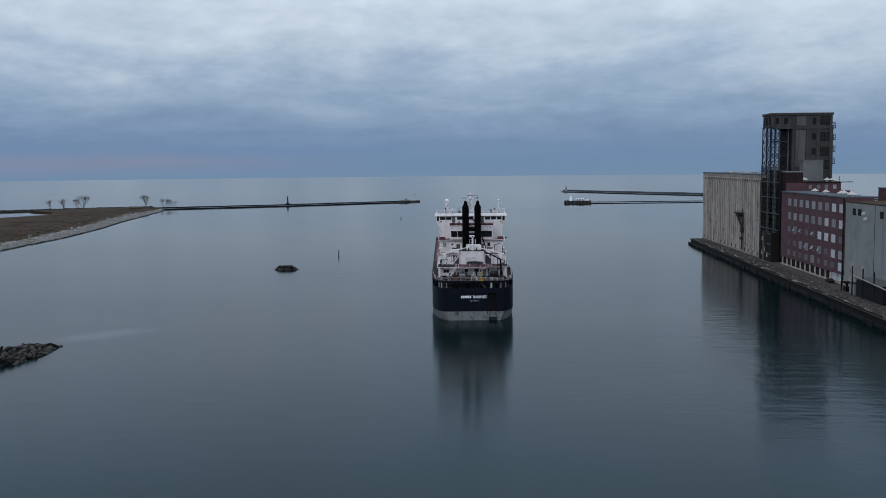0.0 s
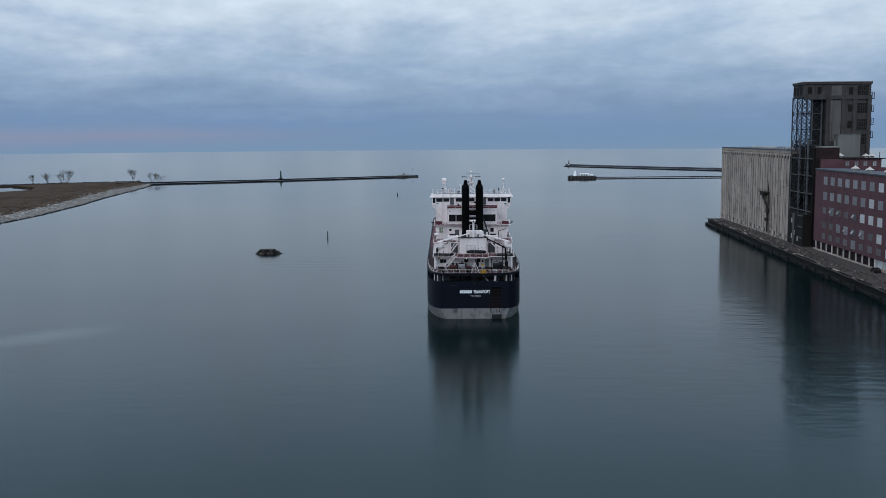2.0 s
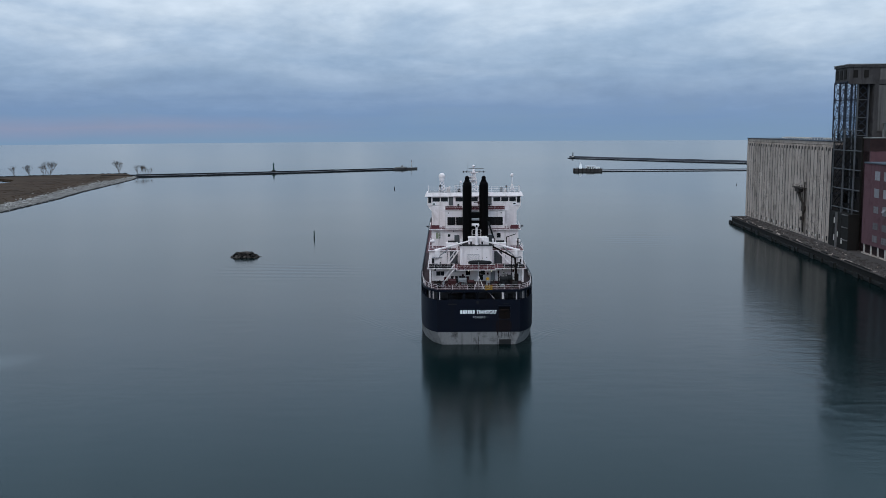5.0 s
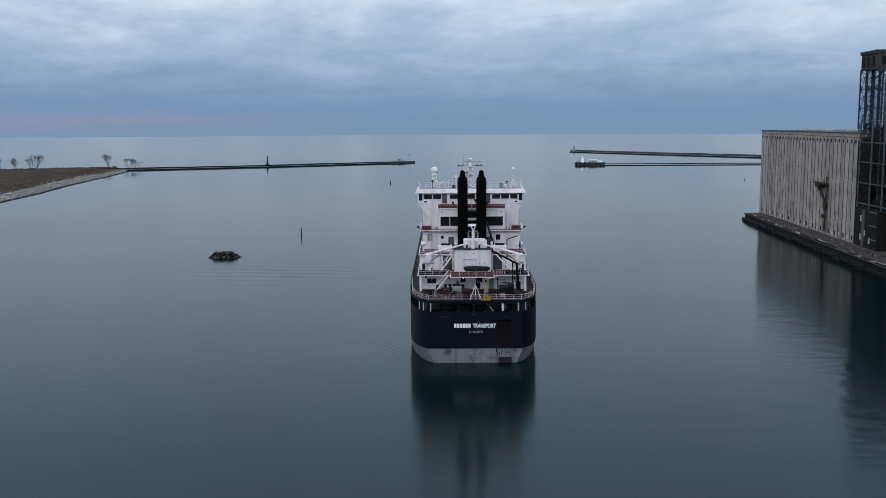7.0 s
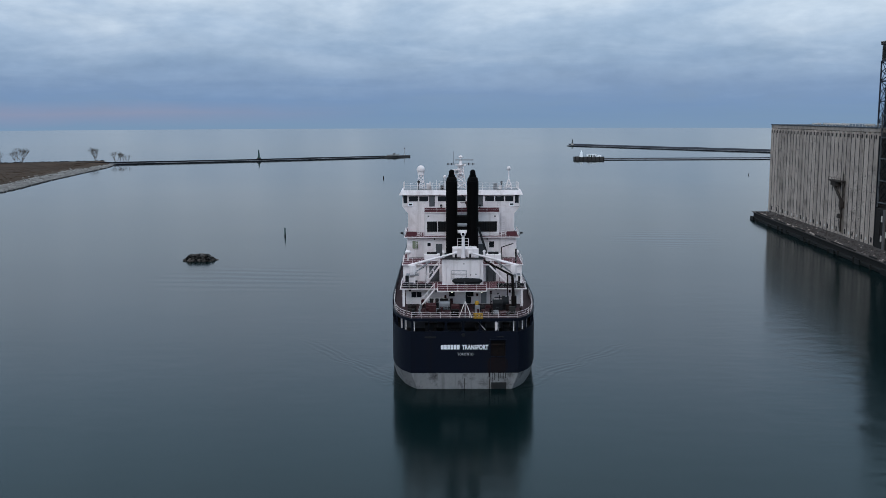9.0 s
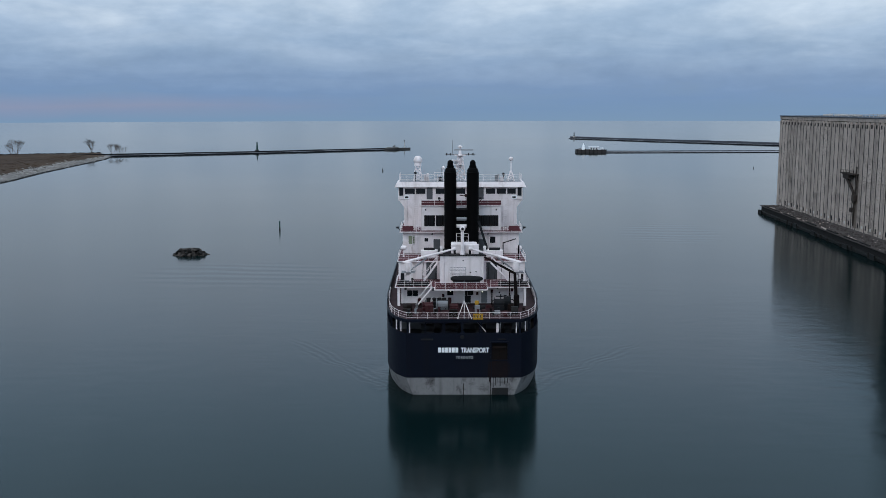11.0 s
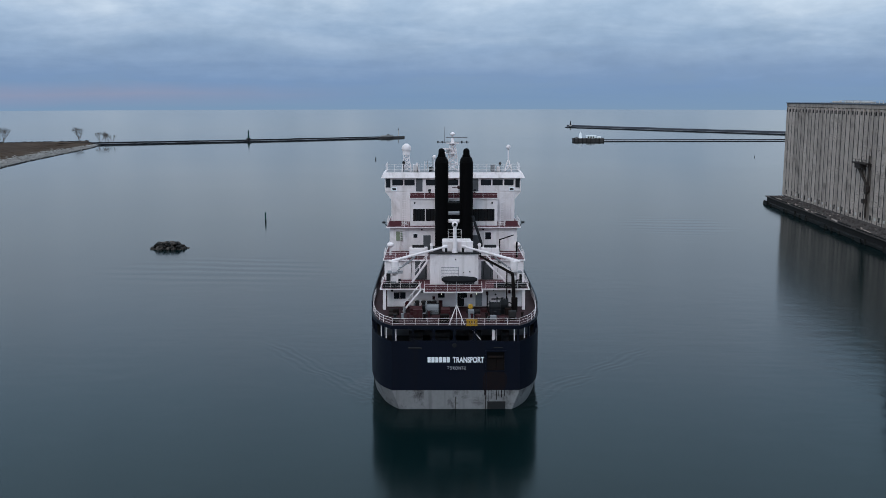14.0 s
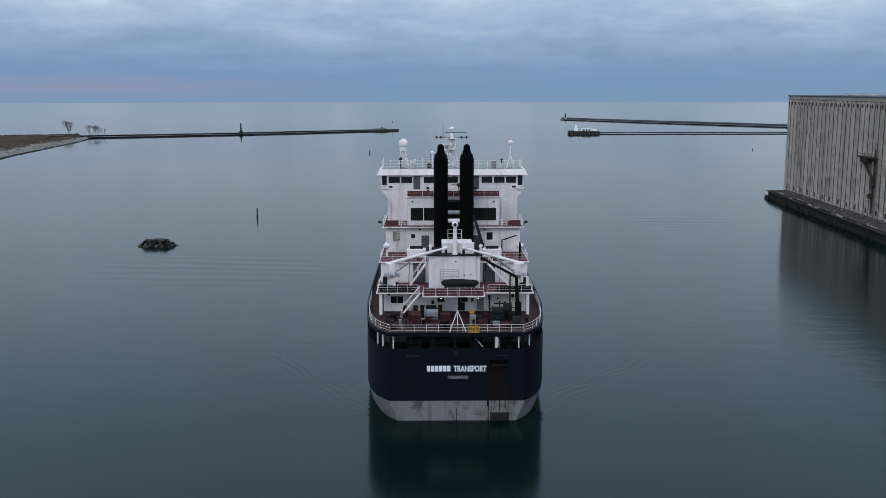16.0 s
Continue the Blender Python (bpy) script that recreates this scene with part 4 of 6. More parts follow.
def quay_clutter():
    a = thing("loading_shelter", "dark steel loading shelter with a pale pipe rail", "shelter", MILL_BAYS)
    part("shed", boxed(119.0, 124.4, -14, 8, QUAY_Z, 8.6, 0.1), DARK_METAL, a)
    part("roof", boxed(118.6, 124.5, -14.4, 8.4, 8.604, 8.9, 0.05), STEEL_GREY, a)
    part("rail", tube(bmesh.new(), (118.4, 9.5, 9.6), (118.0, -20, 8.2), 0.2, seg=8), CONCRETE, a, "pale pipe")
    s = part("support", tube(bmesh.new(), (118.3, 9.4, QUAY_Z), (118.3, 9.4, 12.5), 0.2), DARK_METAL, a)
    again(s, 0, -9, 0), again(s, 0, -18, 0)
    b = thing("steel_bin", "grey steel storage bin standing on the quay", "bin", MILL_BAYS)
    part("body", boxed(119.5, 122.4, 11.0, 15.5, QUAY_Z, 6.4, 0.12), GREY_METAL, b)
    part("lid", boxed(119.4, 122.5, 10.9, 15.6, 6.404, 6.6, 0.05), DARK_METAL, b)
    c = thing("machine_frame", "rusty open machine frame standing on the quay", "machine", MILL_BAYS)
    bm = bmesh.new()
    for x in (119.6, 121.6):
        for y in (18.2, 22.8):
            box(bm, x - 0.15, x + 0.15, y - 0.15, y + 0.15, QUAY_Z, 5.6)
    part("frame", bm, RUST, c)
    part("top", boxed(119.3, 121.9, 17.9, 23.1, 5.604, 6.0, 0.05), RUST, c)
    part("engine", boxed(119.9, 121.3, 19, 22, QUAY_Z, 4.6, 0.15), DARK_METAL, c)
    d = thing("parked_car", "dark parked car in the mill arcade", "car", pose(122.1, 56.6, QUAY_Z, 0, 0, 0))
    body = bmesh.new()
    prof = [(-2.1, 0.35), (-2.15, 0.75), (-1.9, 0.95), (-1.2, 1.0), (-0.7, 1.42), (0.7, 1.45), (1.35, 1.02), (2.0, 0.9), (2.15, 0.6), (2.1, 0.35)]
    lo = [body.verts.new((-0.85, y, z)) for y, z in prof]
    hi = [body.verts.new((0.85, y, z)) for y, z in prof]
    body.faces.new(lo), body.faces.new(hi[::-1])
    for i in range(len(prof)):
        k = (i + 1) % len(prof)
        body.faces.new((lo[i], hi[i], hi[k], lo[k]))
    bmesh.ops.recalc_face_normals(body, faces=body.faces)
    part("body", body, DARK_METAL, d)
    w = part("wheel", tube(bmesh.new(), (-0.12, 0, 0), (0.12, 0, 0), 0.33, seg=14), RUBBER, d)
    w.matrix_basis = pose(-0.8, -1.35, 0.33)
    for x, y in ((0.8, -1.35), (-0.8, 1.35), (0.8, 1.35)):
        again(w, x, y, 0.33)
    part("windscreen", boxed(-0.88, 0.88, -0.6, 0.6, 1.05, 1.36), GLASS, d)
    # a far brick block beyond the warehouse
    e = thing("far_brick_block", "small far brick building beyond the warehouse", "building", MILL_BAYS)
    part("wall", boxed(174, 190, 122, 140, QUAY_Z, 33.6), BRICK, e)
    part("roof", boxed(173.8, 190.2, 121.8, 140.2, 33.604, 34.1), ROOF_GREY, e)


quay_clutter()


# ---- breakwaters ----
def lay_breakwater(name, label, pts, width, height, seed):
    """A rubble breakwater: a long low core with an irregular crest and loose armour stone."""
    r = random.Random(seed)
    root = thing(name, label, "breakwater", kind="structure")
    core, stones = bmesh.new(), []
    prev = None
    for (ax, ay), (bx, by) in zip(pts, pts[1:]):
        d = Vector((bx - ax, by - ay))
        n = max(2, int(d.length / 6))
        s = Vector((-d.y, d.x)).normalized()
        for i in range(n + 1):
            p = Vector((ax, ay)) + d * i / n
            hh = height * r.uniform(0.86, 1.06)
            ring = [core.verts.new((p.x + s.x * o * r.uniform(0.95, 1.05), p.y + s.y * o * r.uniform(0.95, 1.05), z)) for o, z in ((-width, -1.0), (-width * 0.45, hh), (width * 0.45, hh), (width, -1.0))]
            if prev and i > 0 or prev and i == 0:
                for k in range(3):
                    core.faces.new((prev[k], ring[k], ring[k + 1], prev[k + 1]))
            prev = ring
            for _ in range(7):
                o = r.uniform(-1, 1)
                q = p + s * o * width + d.normalized() * r.uniform(-3, 3)
                stones.append((q.x, q.y, max(0.1, height * (1 - max(0, (abs(o) - 0.4) / 0.6)) - 0.2), r.uniform(0.9, 2.0)))
    bmesh.ops.recalc_face_normals(core, faces=core.faces)
    part("core", core, ARMOUR, root)
    fast_stones("armour_stone", stones, ARMOUR, root, r)
    return root


def lay_pier(name, label, pts, width, low, high, back=0.35, seed=1, crown=None):
    """A walled pier: a dark front wall, a pale worn deck and a dark parapet along its far side."""
    root = thing(name, label, "breakwater", kind="structure")
    r = random.Random(seed)
    for (ax, ay), (bx, by) in zip(pts, pts[1:]):
        a, b = Vector((ax, ay)), Vector((bx, by))
        d = (b - a).normalized()
        s = Vector((-d.y, d.x)) * (1 if d.x > 0 else -1)
        n = max(1, round((b - a).length / 24))
        for i in range(n):
            p, q = a + (b - a) * i / n, a + (b - a) * (i + 1) / n - d * 0.15
            lo, hi = low * r.uniform(0.93, 1.07), high * r.uniform(0.95, 1.05)
            quad = lambda o0, o1: [tuple(p + s * o0), tuple(q + s * o0), tuple(q + s * o1), tuple(p + s * o1)]
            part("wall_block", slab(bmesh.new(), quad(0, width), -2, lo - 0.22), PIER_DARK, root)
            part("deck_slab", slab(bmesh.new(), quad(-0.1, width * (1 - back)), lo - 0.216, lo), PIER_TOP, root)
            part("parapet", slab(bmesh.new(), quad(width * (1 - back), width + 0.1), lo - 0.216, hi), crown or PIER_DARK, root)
    return root


lay_pier("breakwater_west", "long dark walled breakwater running out from the western shore", [(-362, 688), (-335, 704), (-217, 765), (-101, 842)], 5.0, 1.3, 2.5, seed=5)
lay_pier("breakwater_east", "dark walled breakwater with a pale deck beyond the harbour mouth", [(114, 783), (180, 788), (290, 795), (520, 808)], 16.0, 0.95, 1.7, 0.16, seed=6)
lay_pier("breakwater_east_outer", "outer dark walled breakwater on the open lake", [(115, 1222), (215, 1100), (318, 985), (440, 850), (560, 720)], 9.0, 1.2, 3.5, 0.62, seed=8, crown=PIER_GREY)
lay_breakwater("breakwater_north_west", "low dark breakwater behind the grassy spit", [(-362, 742), (-428, 708), (-490, 660), (-630, 605)], 4.0, 2.2, 10)


def light_tower(name, label, x, y, z, h, mat, base_mat=None):
    root = thing(name, label, "beacon", pose(x, y, z))
    part("base", boxed(-1.6, 1.6, -1.6, 1.6, 0, 1.4, 0.1), base_mat or CONCRETE_GREY, root)
    bm = tube(bmesh.new(), (0, 0, 1.4), (0, 0, h * 0.82), 0.95, 0.55, seg=10)
    part("tower", bm, mat, root)
    part("gallery", tube(bmesh.new(), (0, 0, h * 0.82), (0, 0, h * 0.85), 1.1, seg=10), mat, root)
    part("lantern", tube(bmesh.new(), (0, 0, h * 0.85), (0, 0, h * 0.97), 0.5, seg=8), mat, root)
    part("cap", tube(bmesh.new(), (0, 0, h * 0.97), (0, 0, h * 1.06), 0.65, 0.08, seg=8), mat, root)
    return root


light_tower("light_tower", "slender dark harbour light tower on the western breakwater", -217, 768, 2.4, 8.4, GREEN_MARK, ARMOUR)


def pier_head_west():
    root = thing("pier_head", "grey concrete pier head with a small light", "pier head", pose(3, 58, 0))
    part("body", slab(bmesh.new(), [(-106, 780), (-101, 792), (-88, 801), (-81, 801.5), (-87, 794)], -2, 2.3), CONCRETE_DARK, root)
    part("upper_block", slab(bmesh.new(), [(-104, 783), (-100.5, 790), (-92, 795), (-93, 787)], 2.304, 3.5), CONCRETE_GREY, root)
    part("hut", boxed(-98, -95.4, 788, 791, 3.5, 5.0, 0.1), GREY_METAL, root)
    part("light_post", tube(bmesh.new(), (-87, 797.5, 2.3), (-87, 797.5, 8.6), 0.28, 0.2, seg=8), VENT_WHITE, root)
    part("light_head", tube(bmesh.new(), (-87, 797.5, 8.8), (-87, 797.5, 10.0), 0.5, 0.5, seg=8), MARINE_RED, root)


pier_head_west()


def pier_head_east():
    root = thing("pier_head", "concrete pier head with pale sheds and a white light tower", "pier head", pose(10, 23, 0))
    part("body", boxed(77, 105, 757, 772, -2, 3.0, 0.2), CONCRETE_DARK, root)
    part("deck", boxed(76.8, 105.2, 756.8, 772.2, 3.004, 3.3), CONCRETE_DARK, root)
    part("shed", boxed(89.5, 98.5, 761, 768, 3.3, 5.6, 0.1), SIGN_WHITE, root)
    part("shed_roof", slab(bmesh.new(), [(89.2, 760.6), (98.8, 760.6), (98.8, 768.4), (89.2, 768.4)], 5.604, 6.0), SIGN_WHITE, root)
    part("shed", boxed(99.4, 103.0, 762, 767, 3.3, 5.0, 0.1), SIGN_WHITE, root)
    part("light_tower", tube(bmesh.new(), (84, 764, 3.3), (84, 764, 7.8), 1.9, 1.0, seg=10), SIGN_WHITE, root)
    part("lantern", tube(bmesh.new(), (84, 764, 7.8), (84, 764, 9.4), 0.7, 0.4, seg=8), SIGN_WHITE, root)
    for x in (91.2, 93.6, 96.0):
        part("shed_door", boxed(x - 0.6, x + 0.6, 760.93, 761.02, 3.4, 5.0), DARK_METAL, root, "dark shed door")
    part("equipment_box", boxed(79.0, 81.2, 760, 763, 3.3, 4.6, 0.1), GREY_METAL, root)
    pile = part("pile", tube(bmesh.new(), (0, 0, -2), (0, 0, 4.0), 0.4, seg=7), QUAY_SIDE, root)
    pile.matrix_basis = pose(77.5, 756.5, 0)
    for i in range(1, 8):
        again(pile, 77.5 + 3.9 * i, 756.5, 0)


pier_head_east()
light_tower("light_tower", "small dark light tower at the end of the outer breakwater", 122, 1215, 2.45, 7.0, DARK_METAL, VENT_WHITE)


# ---- the western shore ----
def spit():
    """A low grassy spit: brown grass on top, a pale stony beach down to the water."""
    r = random.Random(21)
    edge = [(-257, -60), (-257, 60), (-258, 150), (-260, 230), (-266, 320), (-279, 410), (-295, 490), (-309, 580), (-322, 660), (-336, 712), (-356, 738)]
    
    def along(line, u):
        n = len(line) - 1
        i = min(int(u * n), n - 1)
        f = u * n - i
        return Vector(line[i]).lerp(Vector(line[i + 1]), f)

    # rows from the waterline inland
    n, prof = 220, [(-3, -1.0), (0, 0.1), (4, 0.6), (9, 1.1), (15, 1.4), (20, 1.8), (34, 2.0), (62, 2.1), (92, 1.9)]
    verts, faces, mats = [], [], []
    for i in range(n + 1):
        u = i / n
        p, q = along(edge, u), along(edge, min(1, u + 0.01)) - along(edge, max(0, u - 0.01))
        s = Vector((-q.y, q.x)).normalized()
        shrink = min(1.0, max(0.10, (1 - u) * 3.4))
        for k, (d, z) in enumerate(prof):
            jig = (noise.noise((i * 0.21, k * 1.7, 0)) * 3.0 + r.uniform(-0.6, 0.6)) if 1 < k < 7 else noise.noise((i * 0.3, 5, k)) * 1.2
            dd = d * (shrink if k > 3 else max(shrink, 0.35)) + jig * max(shrink, 0.3)
            verts.append((p.x + s.x * dd, p.y + s.y * dd, z + noise.noise((i * 0.33, k * 2.1, 7)) * (0.25 if k > 1 else 0.05)))
    m = len(prof)
    for i in range(n):
        for k in range(m - 1):
            faces.append((i * m + k, (i + 1) * m + k, (i + 1) * m + k + 1, i * m + k + 1))
            mats.append(0 if k < 4 else 1)
    me = bpy.data.meshes.new("grassy_spit")
    me.from_pydata(verts, [], faces)
    me.materials.append(STONE_PALE)
    me.materials.append(GRASS)
    me.polygons.foreach_set("material_index", mats)
    me.update()
    root = thing("grassy_spit", "low spit of dry brown grass with a pale stony shore", "shore", kind="structure")
    ob = new("ground", me)
    ob.parent = root
    # inland grass
    inland = [(-357, -60), (-347, 150), (-352, 320), (-374, 460), (-386, 590), (-376, 680), (-358, 732), (-390, 738), (-434, 712), (-456, 664), (-416, 628), (-398, 584), (-420, 532), (-524, 458), (-900, 310), (-1300, 100), (-1300, -60)]
    part("ground", slab(bmesh.new(), inland, -1, 1.8), GRASS, root)
    part("ground", slab(bmesh.new(), [(-446, 676), (-476, 664), (-608, 622), (-908, 548), (-908, 563), (-608, 634), (-486, 678), (-452, 696)], -1, 1.0), GRASS, root)
    # loose stones along the shore
    stones, wet = [], []
    for i in range(5200):
        u = r.uniform(0.12, 1.0)
        p, q = along(edge, u), along(edge, min(1, u + 0.01)) - along(edge, max(0, u - 0.01))
        s = Vector((-q.y, q.x)).normalized()
        d = abs(r.gauss(4, 5)) * min(1.0, max(0.3, (1 - u) * 3.4))
        z = np.interp(d, [0, 4, 9, 15, 20], [0.1, 0.6, 1.1, 1.4, 1.8])
        stones.append((p.x + s.x * d, p.y + s.y * d, z, r.uniform(0.5, 1.6)))
        if i % 3 == 0:
            d = r.uniform(-1.0, 1.5)
            wet.append((p.x + s.x * d, p.y + s.y * d, 0.15, r.uniform(0.5, 1.2)))
    fast_stones("shore_stone", stones, STONE_PALE, root, r)
    fast_stones("wet_shore_stone", wet, ARMOUR, root, r)
    tufts = []
    for i in range(2600):
        u = r.uniform(0.1, 1.0)
        p, q = along(edge, u), along(edge, min(1, u + 0.01)) - along(edge, max(0, u - 0.01))
        s = Vector((-q.y, q.x)).normalized()
        d = r.uniform(10, 75) * min(1.0, max(0.12, (1 - u) * 3.4))
        tufts.append((p.x + s.x * d, p.y + s.y * d, 1.95 if d > 20 else 1.3, r.uniform(0.3, 1.0)))
    fast_stones("grass_tuft", tufts, GRASS, root, r)


spit()


def bare_tree(x, y, z, h, seed, stems=2, lean=0.0):
    """A leafless tree: forked trunk, limbs and a haze of fine twigs."""
    r = random.Random(seed)
    root = thing("bare_tree", "leafless grey-brown tree with a fine spreading crown", "tree", pose(x, y, z), group="bare trees on the shore")
    trunk, crown = bmesh.new(), ([], [])

    def stick(p, q, r0, r1, into):
        if into is trunk:
            tube(trunk, p, q, r0, r1, seg=6)
            return
        vs, fs = into
        d = (q - p).normalized()
        a = d.orthogonal().normalized()
        b = d.cross(a)
        k = len(vs)
        for c, rr in ((p, r0), (q, r1)):
            for t in (0, 2.094, 4.189):
                vs.append(tuple(c + (a * math.cos(t) + b * math.sin(t)) * rr))
        fs.extend([(k, k + 1, k + 4, k + 3), (k + 1, k + 2, k + 5, k + 4), (k + 2, k, k + 3, k + 5)])

    def grow(p, d, length, rad, depth):
        q = p + d * length
        stick(p, q, rad, rad * 0.68, trunk if depth < 2 else crown)
        if depth >= 6:
            return
        for _ in range(r.choice((2, 3, 3)) if depth else 3):
            nd = (d + Vector((r.uniform(-1, 1), r.uniform(-1, 1), r.uniform(-0.05, 0.9))) * 0.55).normalized()
            grow(q, nd, length * r.uniform(0.62, 0.84), rad * 0.6, depth + 1)

    for k in range(stems):
        d = Vector((r.uniform(-0.5, 0.5) + lean, r.uniform(-0.5, 0.5), 1)).normalized()
        grow(Vector((r.uniform(-0.3, 0.3), r.uniform(-0.3, 0.3), -0.4)), d, h * 0.235, h * 0.013, 0)
    part("trunk", trunk, BARK, root)
    me = bpy.data.meshes.new("crown")
    me.from_pydata(crown[0], [], crown[1])
    me.materials.append(BARK)
    c = new("crown", me)
    c.parent = root


for args in ((-356, 716, 1.6, 17.0, 1, 4), (-337, 716, 1.3, 14.0, 2, 3), (-333, 719, 1.3, 12.0, 3, 2), (-328, 714, 1.2, 12.5, 4, 2), (-324, 712, 1.1, 10.5, 10, 2),
             (-413, 690, 1.7, 18.0, 5, 4), (-421, 696, 1.7, 15.0, 6, 3), (-432, 690, 1.7, 14.5, 7, 3), (-436, 697, 1.7, 11.0, 8, 2), (-446, 690, 1.7, 13.0, 9, 3)):
    bare_tree(*args)


def rock_islet(name, label, cx, cy, rx, ry, h, count, seed, turn=0.0, big=1.0):
    """A heap of dark boulders breaking the surface; every stone a part."""
    r = random.Random(seed)
    root = thing(name, label, "rocks", pose(cx, cy, 0, 0, 0, turn))
    shapes = []
    for i in range(8):
        bm = bmesh.new()
        boulder(bm, (0, 0, 0), 1.0, r)
        shapes.append(part("stone", bm, STONE_WET, root))
    for i in range(count):
        while True:
            u, v = r.uniform(-1, 1), r.uniform(-1, 1)
            if u * u + v * v < 1:
                break
        q = 1 - (u * u + v * v)
        s = r.uniform(0.9, 2.3) * big
        z = max(-0.15, h * min(1.0, q * 1.7) * r.uniform(0.75, 1.0) - 0.30 * s)
        o = shapes[i] if i < 8 else again(shapes[i % 8], 0, 0, 0)
        o.matrix_basis = Matrix.LocRotScale((u * rx, v * ry, z), Euler((r.uniform(-0.5, 0.5), r.uniform(-0.5, 0.5), r.uniform(0, 6.3))), (s, s, s * r.uniform(0.8, 1.2)))
    bm = ball(bmesh.new(), (0, 0, -0.1), 1.0, 18, 8)
    for v in bm.verts:
        v.co = Vector((v.co.x * rx * 0.9, v.co.y * ry * 0.9, v.co.z * h * 0.42))
    part("core", bm, STONE_CORE, root)


rock_islet("rock_islet", "small islet of dark wet boulders in the water", -82.6, 130.5, 4.7, 3.2, 1.9, 170, 31, big=0.82)
rock_islet("rock_spit", "spit of dark wet boulders reaching into the harbour", -110.8, -65.5, 7.6, 24.0, 2.1, 480, 32, turn=-14, big=1.0)


def channel_post(x, y, h, rad, mat, label):
    root = thing("channel_marker", label, "marker post", pose(x, y, 0), group="channel marker posts")
    part("pile", tube(bmesh.new(), (0, 0, -2), (0, 0, h), rad, rad * 0.9, seg=10), mat, root)
    part("cap", tube(bmesh.new(), (0, 0, h), (0, 0, h + 0.25), rad * 1.15, rad * 0.5, seg=10), mat, root)
    part("collar", tube(bmesh.new(), (0, 0, 0.1), (0, 0, 0.7), rad * 1.25, seg=10), QUAY_SIDE, root)


channel_post(-69.0, 189, 2.9, 0.24, GREEN_MARK, "dark green channel marker post in the water")
channel_post(-68, 508, 1.9, 0.3, DARK_METAL, "dark far channel marker post in the water")
channel_post(191, 548, 1.2, 0.2, DARK_METAL, "small dark marker post near the silo")


# ---- the ship ----
ship = thing("bulk_carrier", "navy and white lake bulk carrier with twin black funnels", "ship", pose(0.75, -4.5, 0, 0, 0, 2.7))
POOP, DECK2, DECK3, DECK4, DECK5, ROOF = 11.3, 14.4, 17.5, 21.4, 25.75, 29.3
STATIONS = (0, 0.9, 2, 3.5, 5.5, 9, 15, 25, 60, 150, 172, 186, 194)
TOP_HALF = (8.5, 9.2, 9.95, 10.6, 11.2, 11.75, 12.1, 12.2, 12.2, 12.2, 10.2, 5.5, 0.4)
WL_HALF = (7.5, 8.2, 8.9, 9.6, 10.2, 11.1, 11.9, 12.1, 12.2, 12.2, 9.0, 4.0, 0.2)
DEEP_HALF = (4.5, 5.6, 6.8, 7.9, 9.0, 10.4, 11.6, 12.0, 12.2, 12.2, 8.0, 3.0, 0.1)


def half(y):
    return float(np.interp(y, STATIONS, TOP_HALF))


def shell(levels, y_from=0.0, y_to=194.0, stern=True):
    """A band of hull plating between heights; the half width is blended from the three lines."""
    ys = sorted({y for y in STATIONS if y_from <= y <= y_to} | {y_from, y_to})
    bm = bmesh.new()
    grid = {}
    for s in (-1, 1):
        for y in ys:
            t, w, d = (float(np.interp(y, STATIONS, h)) for h in (TOP_HALF, WL_HALF, DEEP_HALF))
            for z in levels:
                hw = np.interp(z, (-3, 0, 2.6, 40), (d, w, t, t))
                grid[s, y, z] = bm.verts.new((s * hw, y, z))
        for a, b in zip(ys, ys[1:]):
            for c, e in zip(levels, levels[1:]):
                q = (grid[s, a, c], grid[s, b, c], grid[s, b, e], grid[s, a, e])
                bm.faces.new(q if s > 0 else q[::-1])
    if stern:
        for c, e in zip(levels, levels[1:]):
            bm.faces.new((grid[-1, ys[0], c], grid[1, ys[0], c], grid[1, ys[0], e], grid[-1, ys[0], e]))
    return bm


def plating(bm, thick=0.18):
    """Gives a shell its thickness, inwards."""
    bmesh.ops.recalc_face_normals(bm, faces=bm.faces)
    bmesh.ops.solidify(bm, geom=bm.faces[:], thickness=thick)
    return bm


hull = part("hull", plating(shell((2.6, 5.0, 7.2, 9.3))), NAVY, ship, "navy blue hull plating", smooth=True)
part("boot_top", plating(shell((-3, -1.2, 0, 1.3, 2.59))), BOOT, ship, "scuffed light grey waterline band", smooth=True)
part("upper_side", plating(shell((9.304, 10.4, 12.3), 11.5, 194, False)), NAVY, ship)
part("rub_strake", plating(shell((10.95, 11.42), 0, 11.5)), NAVY, ship)
part("keel_seam", boxed(-0.06, 0.03, -0.04, 0.05, -0.5, 1.7), RUST, ship, "dark vertical rudder-trunk seam")


def plan_outline(y0, y1, inset=0.0):
    ys = [y for y in (y0, 1.0, 2.0, 3.5, 5.5, 9, 15, 25, 60, 150, 172, 186, y1) if y0 <= y <= y1]
    ys = sorted(set(ys))
    right = [(half(y) - inset, y + (inset if y == y0 else 0)) for y in ys]
    return right + [(-x, y) for x, y in right[::-1]]


part("poop_deck", slab(bmesh.new(), plan_outline(0, 60, 0.12), POOP - 0.3, POOP), DECK_DARK, ship, "dark red poop deck")
part("main_deck", slab(bmesh.new(), plan_outline(60, 190, 0.2), POOP - 0.3, POOP - 0.004), DECK_RED, ship)
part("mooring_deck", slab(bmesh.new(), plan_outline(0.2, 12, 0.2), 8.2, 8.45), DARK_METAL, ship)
# bulkhead takes a darker grey to carry the shade inside the opening
part("mooring_bulkhead", boxed(-10.4, 10.4, 6.6, 6.8, 8.45, POOP - 0.31), STEEL_GREY, ship, "grey bulkhead inside the mooring deck")

